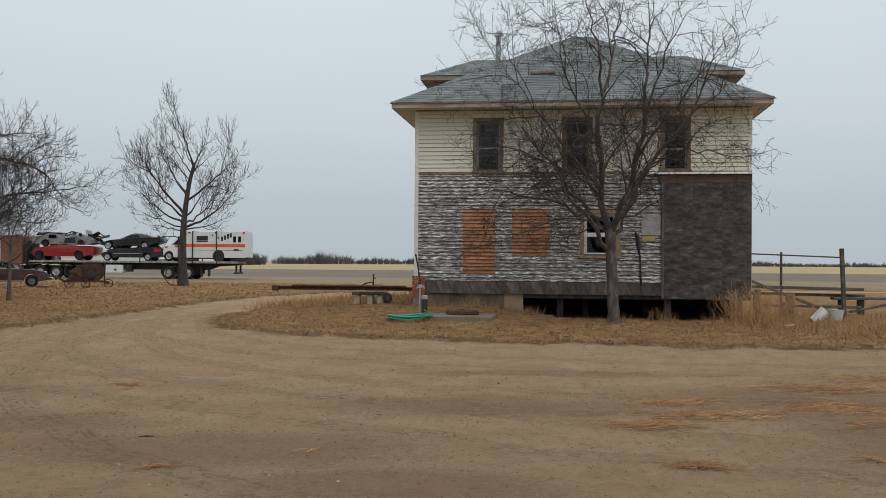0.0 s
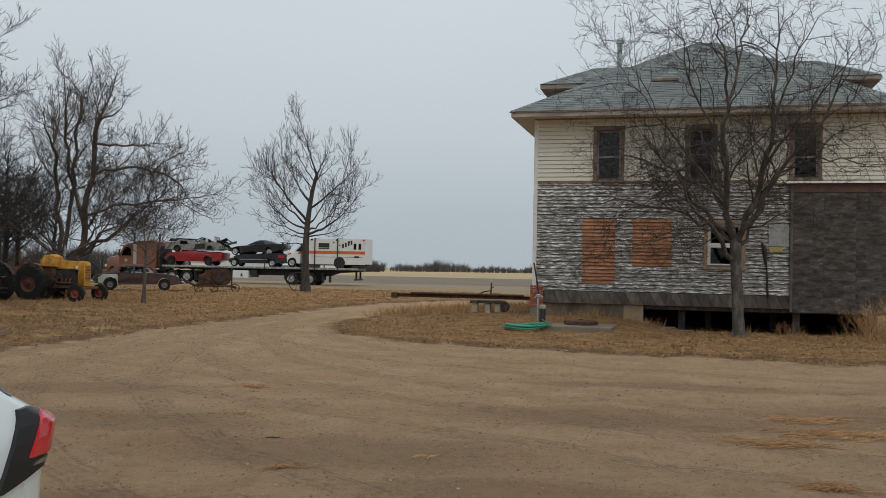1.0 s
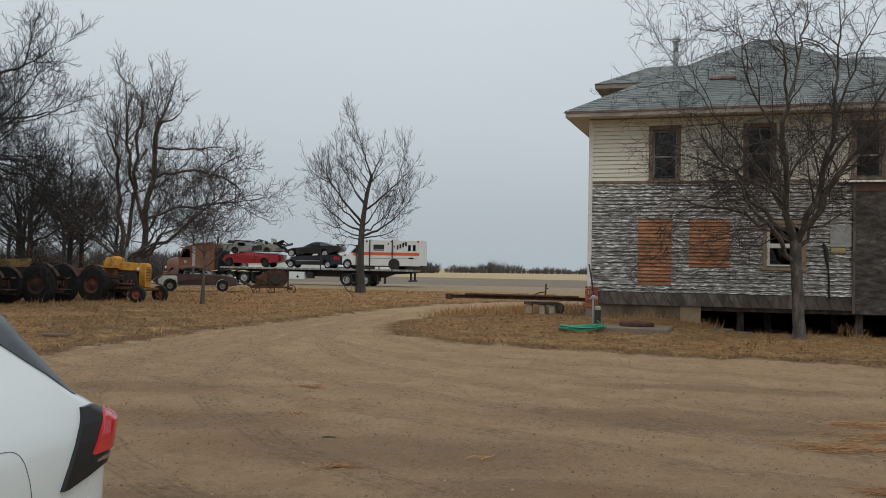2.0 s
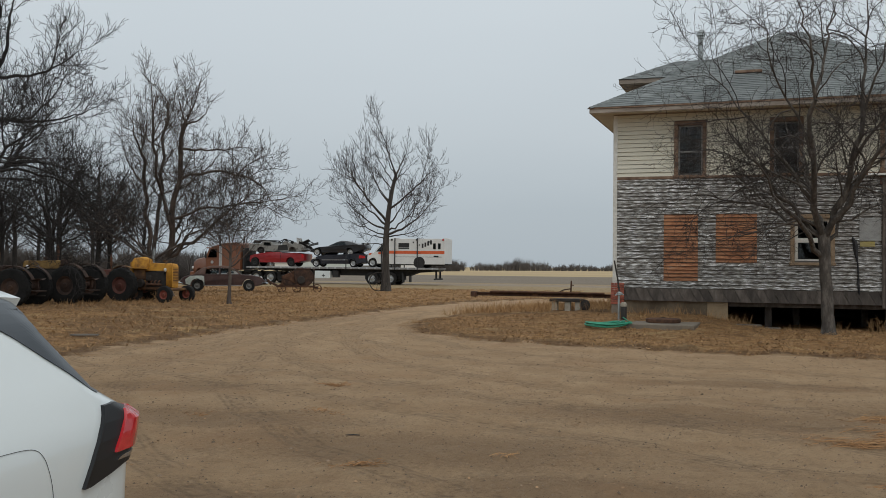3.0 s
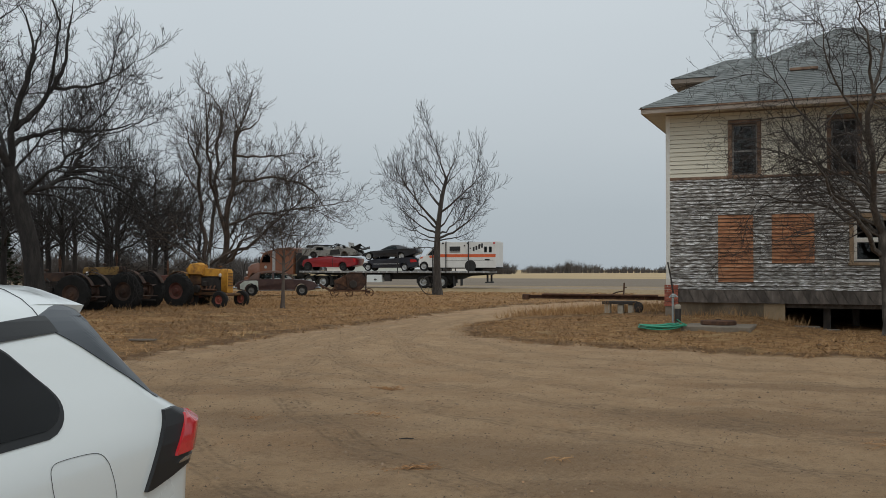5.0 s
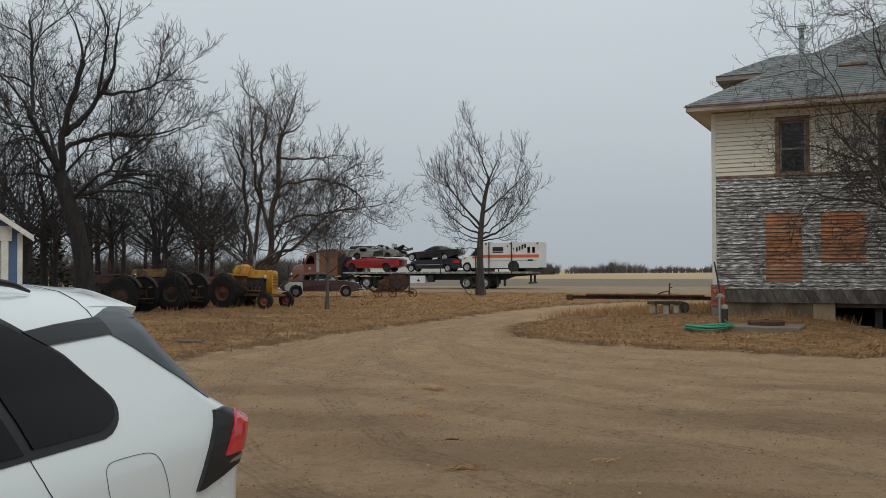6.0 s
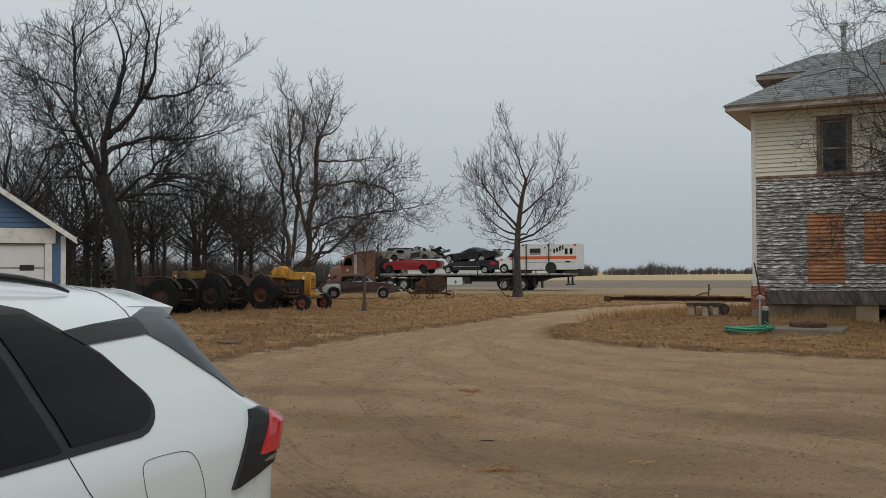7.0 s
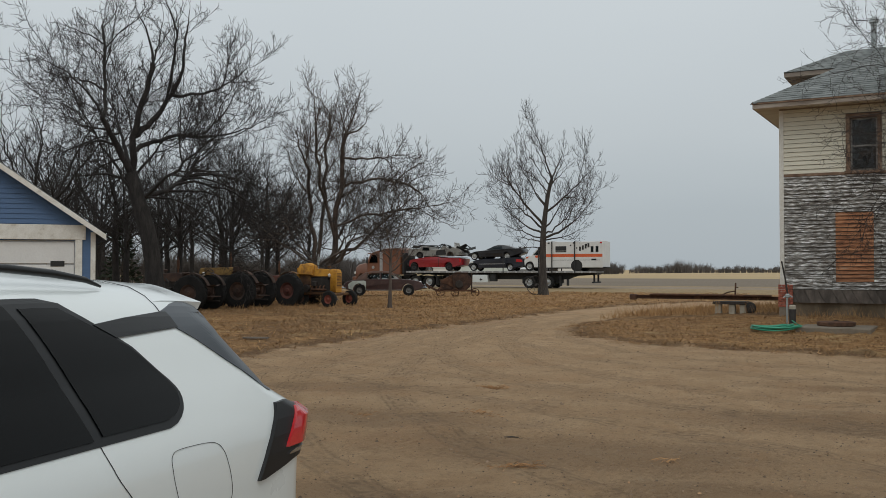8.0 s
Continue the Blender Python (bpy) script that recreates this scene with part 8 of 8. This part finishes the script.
# a few boards and stones under the house edge
for k, (x, y, l, w, h, t) in enumerate(((2.9, 27.7, 0.7, 0.3, 0.10, -7), (3.55, 27.9, 0.45, 0.22, 0.12, 5))):
    b = thing("loose_block", "weathered grey slab lying by the house", "block", pose(x, y, land_z(x, y) + 0.02, 0, 0, t), "loose slabs")
    part("block_body", G().box((-l / 2, -w / 2, -0.05), (l / 2, w / 2, h * 0.7), 0.02), M_WOOD, b)
pl = thing("plank", "short weathered plank lying in the grass", "plank", pose(-12.05, 18.9, land_z(-12.05, 18.9) + 0.02, 0, 0, 15))
part("plank_board", G().box((-0.3, -0.07, 0), (0.3, 0.07, 0.035), 0.006), M_WOOD, pl)

M_OLDTIMBER = mat("blackened_old_timber", [(0.05, 0.042, 0.036), (0.09, 0.077, 0.066), (0.14, 0.122, 0.105)], 0.9, scale=3, fine=30, stretch=(0.4, 2, 2), rnd=0.5, bump=0.5)
# timbers, post, ramp and buckets beside the house
post = thing("fence_post", "leaning grey timber post", "post", pose(11.9, 28.1, land_z(11.9, 28.1) - 0.1, 0, -2.5, 0))
part("post_body", G().box((-0.055, -0.055, 0), (0.055, 0.055, 2.18), 0.012), M_OLDTIMBER, post)
rail = thing("fence_rail", "thin grey rail nailed across to the post", "rail", pose(8.9, 28.55, 2.02, 0, 2.0, -4))
part("rail_board", G().box((0, -0.02, -0.02), (3.05, 0.02, 0.02), 0.006), M_OLDTIMBER, rail)
up = thing("rail_upright", "thin steel upright at the rail", "post", pose(10.3, 28.9, land_z(10.3, 28.9) - 0.1))
part("upright_bar", G().box((-0.03, -0.03, 0), (0.03, 0.03, 2.1), 0.005), M_OLDTIMBER, up)
for k, (x0, y0, z0, x1, y1, z1, w) in enumerate(((8.85, 27.9, 1.28, 11.55, 27.3, 0.18, 0.11), (9.2, 29.8, 1.0, 13.6, 30.8, 0.90, 0.12), (9.4, 30.2, 0.78, 13.8, 31.2, 0.68, 0.12), (12.5, 30.5, 0.62, 16.8, 31.2, 0.60, 0.11), (12.8, 29.8, 0.22, 15.5, 31.5, 0.55, 0.07), (10.0, 29.6, 0.42, 13.2, 30.0, 0.36, 0.10))):
    a, b = Vector((x0, y0, z0)), Vector((x1, y1, z1))
    d = b - a
    m = Matrix.Translation(a) @ d.to_track_quat("X", "Z").to_matrix().to_4x4()
    t = thing("timber", "grey weathered timber in a loose pile", "timber", m, "timber pile")
    part("timber_beam", G().box((0, -w, -w * 0.4), (d.length, w, w * 0.4), 0.012), M_OLDTIMBER, t)
for k, (x, y, h) in enumerate(((9.9, 29.9, 0.9), (11.0, 30.1, 0.75), (12.9, 30.7, 0.75), (13.6, 30.9, 0.65), (10.4, 29.0, 0.55), (15.6, 31.0, 0.55))):
    t = thing("timber_prop", "short upright timber prop under the pile", "timber", pose(x, y, -0.1, 0, 0, yr.uniform(0, 40)), "timber props")
    part("prop_body", G().box((-0.09, -0.09, 0), (0.09, 0.09, h + 0.1), 0.012), M_OLDTIMBER, t)
M_PAIL = mat("dented_white_pail", [(0.55, 0.55, 0.53), (0.66, 0.66, 0.64), (0.35, 0.33, 0.30)], 0.5, 0.2, scale=6, spread=(0.35, 0.85))


def pail(x, y, rx, ry, h=0.38, r=0.16):
    p = thing("pail", "dented white metal pail among dry weeds", "bucket", pose(x, y, land_z(x, y) + 0.02, rx, ry, 20), "pails")
    part("pail_body", G().lathe([(r * 0.8, 0), (r, h), (r * 1.05, h), (r * 1.05, h + 0.012), (r * 0.96, h + 0.012), (r * 0.77, 0.015), (0.01, 0.014)], 18), M_PAIL, p, smooth=40)
    part("pail_handle", G().tube([(-r, 0, h), (-r * 0.7, 0.1, h + 0.1), (0, 0.16, h + 0.14), (r * 0.7, 0.1, h + 0.1), (r, 0, h)], 0.006, 5), M_IRON, p)


pail(10.38, 26.6, 15, 48, 0.44, 0.18)
pail(11.12, 26.9, 0, 2, 0.30, 0.23)
part_scrap = thing("plastic_scrap", "scrap of white plastic on the ground", "litter", pose(9.1, 24.9, land_z(9.1, 24.9) + 0.03, 0, 0, 10))
part("scrap_sheet", G().loft([[(-0.16, -0.03, 0), (0.16, -0.04, 0.02), (0.15, 0.04, 0.04), (-0.15, 0.03, 0.01)], [(-0.16, -0.03, 0.008), (0.16, -0.04, 0.028), (0.15, 0.04, 0.048), (-0.15, 0.03, 0.018)]]), M_PAIL, part_scrap)


# ---- dry grass, weeds, leaves, stones ----
def stuff(name, label, V, F, material, cat_):
    me = bpy.data.meshes.new(name)
    me.from_pydata(V, [], F)
    me.materials.append(material)
    return tagged(new(name, me), label, cat_, kind="stuff")


def blades(n, sample, hlo, hhi, wid, lean, seed):
    r = np.random.default_rng(seed)
    x, y = sample(r, n)
    z = land(x, y)
    h = r.uniform(hlo, hhi, len(x)) * (0.7 + 0.6 * (wobble(x, y, 1.7, 9) * 0.5 + 0.5))
    a = r.uniform(0, 6.283, len(x))
    b = r.uniform(0, 6.283, len(x))
    w = wid * r.uniform(0.6, 1.4, len(x)) * (1 + np.hypot(x, y) / 40)
    t = h * lean * r.uniform(0.2, 1.3, len(x))
    P0 = np.stack([x - w * np.cos(a), y - w * np.sin(a), z - 0.01], -1)
    P1 = np.stack([x + w * np.cos(a), y + w * np.sin(a), z - 0.01], -1)
    P2 = np.stack([x + t * np.cos(b), y + t * np.sin(b), z + h], -1)
    V = np.stack([P0, P1, P2], 1).reshape(-1, 3)
    F = np.arange(len(V)).reshape(-1, 3)
    return V.tolist(), F.tolist()


def region(x0, x1, y0, y1, keep):
    def sample(r, n):
        x, y = r.uniform(x0, x1, n), r.uniform(y0, y1, n)
        d = poly_dist(x, y, LANE) + 0.35 * wobble(x, y, 1.5, 21) + 0.25 * wobble(x, y, 0.6, 22)
        u, b = house_coords(x, y)
        inside = (u > -0.05) & (u < H_W + 0.05) & (b > 0.12) & (b < H_D)
        ok = (d < -0.05) & ~inside & keep(x, y, u, b)
        return x[ok], y[ok]
    return sample


V, F = blades(44000, region(-7, 14, 18, 29, lambda x, y, u, b: b < 0.5), 0.02, 0.085, 0.005, 2.4, 1)
stuff("island_grass", "matted short dry grass before the house", V, F, M_GRASS, "grass")
V, F = blades(42000, region(-30, -9, 14, 46, lambda x, y, u, b: y < 46), 0.025, 0.10, 0.007, 2.2, 2)
stuff("yard_grass", "short dry golden grass under the trees", V, F, M_GRASS, "grass")
V, F = blades(22000, region(-34, -4, 40, 68, lambda x, y, u, b: y > 30), 0.02, 0.09, 0.012, 2.2, 3)
stuff("far_grass", "dry golden grass along the lane", V, F, M_GRASS, "grass")
V, F = blades(6500, region(-7, 0.5, 28.5, 38, lambda x, y, u, b: (b > 1.9) & (u < 0.0)), 0.08, 0.36, 0.005, 0.8, 4)
stuff("tall_grass", "tall dry grass round the beam", V, F, M_STRAW, "grass")
V, F = blades(7000, region(-1, 10, 26, 30, lambda x, y, u, b: (b > -0.6 + 0.3 * np.sin(u * 3)) & (b < 0.1) & (u > 0.3) & (u < 3.6 + 6 * (np.sin(x * 5) > 0.6))), 0.10, 0.32, 0.004, 0.7, 5)
stuff("wall_grass", "tall dry grass along the house wall", V, F, M_STRAW, "grass")
V, F = blades(15000, region(7.6, 17, 20, 30, lambda x, y, u, b: y > 21.5 + 0.6 * np.sin(x * 1.7)), 0.06, 0.26, 0.004, 0.8, 6)
stuff("weed_grass", "tall golden weeds beside the house", V, F, M_STRAW, "grass")
V, F = blades(3500, region(-30, -16, 31, 42, lambda x, y, u, b: (np.hypot(x + 23, y - 37.5) < 5.5)), 0.05, 0.24, 0.006, 0.8, 7)
stuff("tractor_grass", "tall dry grass round the tractors", V, F, M_STRAW, "grass")


def leaves(n, sample, seed, lo, hi, curl=0.5):
    r = np.random.default_rng(seed)
    x, y = sample(r, n)
    z = land(x, y) + r.uniform(0.2, 0.9, len(x)) * np.minimum(hi, 0.04)
    a, s = r.uniform(0, 6.283, len(x)), r.uniform(lo, hi, len(x))
    e = r.uniform(-curl, curl, (len(x), 4)) * s[:, None]
    V = []
    for k, (dx, dy) in enumerate(((-1, 0), (0, -0.6), (1, 0), (0, 0.6))):
        V.append(np.stack([x + s * (dx * np.cos(a) - dy * np.sin(a)), y + s * (dx * np.sin(a) + dy * np.cos(a)), z + e[:, k]], -1))
    V = np.stack(V, 1).reshape(-1, 3)
    return V.tolist(), np.arange(len(V)).reshape(-1, 4).tolist()


V, F = leaves(11000, region(-7, 13, 18, 29.2, lambda x, y, u, b: (b < 0.3) & (wobble(x, y, 2.2, 41) + 0.6 * wobble(x, y, 0.8, 42) > -0.3)), 11, 0.012, 0.042)
stuff("leaf_litter", "scattered fallen brown leaves in the grass", V, F, M_LEAF, "leaves")
V, F = leaves(8000, region(-27, -9, 14, 44, lambda x, y, u, b: wobble(x, y, 2.6, 43) + 0.6 * wobble(x, y, 0.9, 44) > -0.1), 14, 0.016, 0.05)
stuff("verge_leaves", "drifts of fallen brown leaves under the trees", V, F, M_LEAF, "leaves")


def open_dirt(x0, x1, y0, y1):
    def sample(r, n):
        x, y = r.uniform(x0, x1, n), r.uniform(y0, y1, n)
        ok = poly_dist(x, y, LANE) > -0.3
        return x[ok], y[ok]
    return sample


V, F = leaves(14000, open_dirt(-12, 12, 4.5, 24), 12, 0.005, 0.02, 0.3)
stuff("dirt_litter", "bits of straw and leaf on the dirt", V, F, M_LEAF, "litter")
r_ = np.random.default_rng(13)
px, py = open_dirt(-12, 12, 4.5, 26)(r_, 17000)
pz = land(px, py)
ps = r_.uniform(0.004, 0.013, len(px)) * np.where(r_.random(len(px)) < 0.04, 1.9, 1)
V, F = [], []
for x, y, z, s in zip(px.tolist(), py.tolist(), pz.tolist(), ps.tolist()):
    k = len(V)
    V += [(x - s, y - s * 0.4, z), (x + s * 0.3, y - s, z), (x + s, y + s * 0.3, z), (x - s * 0.3, y + s, z), (x + s * 0.1, y, z + s * 0.9)]
    F += [(k, k + 1, k + 4), (k + 1, k + 2, k + 4), (k + 2, k + 3, k + 4), (k + 3, k, k + 4)]
stuff("pebbles", "small stones and crumbs of earth on the dirt", V, F, M_PEBBLE, "stones")


def straw_heap(x, y, a, b, n, turn, name="straw_clump", label="flattened clump of orange straw on the dirt"):
    r = np.random.default_rng(int(abs(x * 100) + abs(y * 10)))
    V, F = [], []
    ct, st = math.cos(radians(turn)), math.sin(radians(turn))
    for _ in range(int(n * (1.7 if x > 1.5 else 0.9))):
        u, v = r.normal(0, 0.45) * a, r.normal(0, 0.75) * b
        qx, qy = x + u * ct - v * st, y + u * st + v * ct
        z = land_z(qx, qy) + r.uniform(0.0, 0.025)
        d = r.normal(radians(turn), 0.9)
        l, w = (r.uniform(0.03, 0.15) if x > 1.5 else r.uniform(0.012, 0.065)), r.uniform(0.0015, 0.0038)
        k = len(V)
        dx, dy = math.cos(d) * l, math.sin(d) * l
        nx_, ny_ = -math.sin(d) * w, math.cos(d) * w
        dz = r.uniform(-0.01, 0.03)
        V += [(qx - dx - nx_, qy - dy - ny_, z), (qx - dx + nx_, qy - dy + ny_, z), (qx + dx + nx_, qy + dy + ny_, z + dz), (qx + dx - nx_, qy + dy - ny_, z + dz), (qx, qy, z + 0.006 + dz / 2)]
        F += [(k, k + 1, k + 4), (k + 1, k + 2, k + 4), (k + 2, k + 3, k + 4), (k + 3, k, k + 4)]
    me = bpy.data.meshes.new(name)
    me.from_pydata(V, [], F)
    me.materials.append(M_OLDSTRAW)
    tagged(new(name, me), label, "straw", "straw clumps", kind="stuff")


for x, y, a, b, n, turn in ((-4.22, 12.72, 0.20, 0.14, 130, 10), (2.2, 9.85, 0.55, 0.12, 170, 8), (3.0, 10.5, 0.9, 0.20, 220, 6), (2.9, 11.7, 0.6, 0.2, 160, 0), (4.6, 11.2, 0.9, 0.35, 260, 10), (5.3, 12.9, 1.1, 0.4, 320, 5), (5.0, 10.2, 0.9, 0.3, 200, 12), (2.1, 7.8, 0.35, 0.08, 60, 5), (-2.33, 7.75, 0.24, 0.05, 90, 4),
                            (-4.9, 10.0, 0.25, 0.08, 30, 20), (6.6, 14.2, 1.3, 0.4, 240, 0), (-3.6, 10.4, 0.25, 0.08, 40, 10), (-1.2, 8.4, 0.15, 0.05, 20, 40), (3.9, 8.2, 0.4, 0.1, 60, 10)):
    straw_heap(x, y, a, b, n, turn)
stick = thing("stick", "short dark stick on the dirt", "stick", pose(-2.85, 9.2, land_z(-2.85, 9.2) + 0.008, 0, 0, 12))
part("stick_body", G().tube([(-0.08, 0, 0), (0, 0.01, 0.004), (0.07, 0.0, 0.002)], [0.006, 0.008, 0.005], 6), M_TWIG, stick)


def weed_bush(x, y, h, n, spread, seed, label="golden dry tumbleweed bush beside the house"):
    t = Tree(seed)
    spec = dict(SPEC, levels=3, thin=0.0019, gap=[1, 0.09, 0.08, 0.08], most=[9, 0.4, 0.22, 0.15], bend=0.3, least=0.05, lift=[0, 0.3, 0.3, 0.2], angle=(34, 12))
    for k in range(n):
        a = t.r.uniform(0, 6.283)
        o = t.r.uniform(0, spread)
        e = radians(t.r.uniform(50, 88))
        t.branch((o * math.cos(a), o * math.sin(a), 0), (math.cos(a) * math.cos(e), math.sin(a) * math.cos(e), math.sin(e)), h * t.r.uniform(0.5, 0.75), 0.006, 1, spec)
    V, F = [], []
    for key in t.sets:
        v, f = t.sets[key]
        k = len(V)
        V += v
        F += [tuple(i + k for i in q) for q in f]
    me = bpy.data.meshes.new("stems")
    me.from_pydata(V, [], F)
    me.materials.append(M_STRAW)
    ob = thing("dry_bush", label, "bush", pose(x, y, land_z(x, y) - 0.03), "dry bushes")
    tagged(part("stem_mass", me, M_STRAW, ob), kind="stuff")
    return me


for x, y, h, n, sp, s in ((7.8, 25.4, 0.95, 26, 0.45, 1), (8.6, 25.2, 1.35, 30, 0.6, 2), (9.2, 25.6, 1.1, 22, 0.5, 3), (8.1, 24.2, 0.8, 20, 0.5, 5), (9.3, 24.0, 0.6, 20, 0.5, 6), (10.9, 23.4, 0.5, 20, 0.6, 7), (12.4, 23.2, 0.55, 20, 0.6, 8), (-3.0, 30.2, 0.6, 16, 0.5, 9), (-1.6, 30.4, 0.5, 14, 0.5, 10), (6.2, 27.6, 0.5, 10, 0.4, 11)):
    weed_bush(x, y, h, n, sp, s)
for x, y, h, s in ((-17.4, 36.8, 0.45, 14), (-20.0, 37.0, 0.7, 15), (-18.6, 38.2, 0.6, 16)):
    weed_bush(x, y, h, 10, 0.3, s, "dry weed bush beside the tractors")
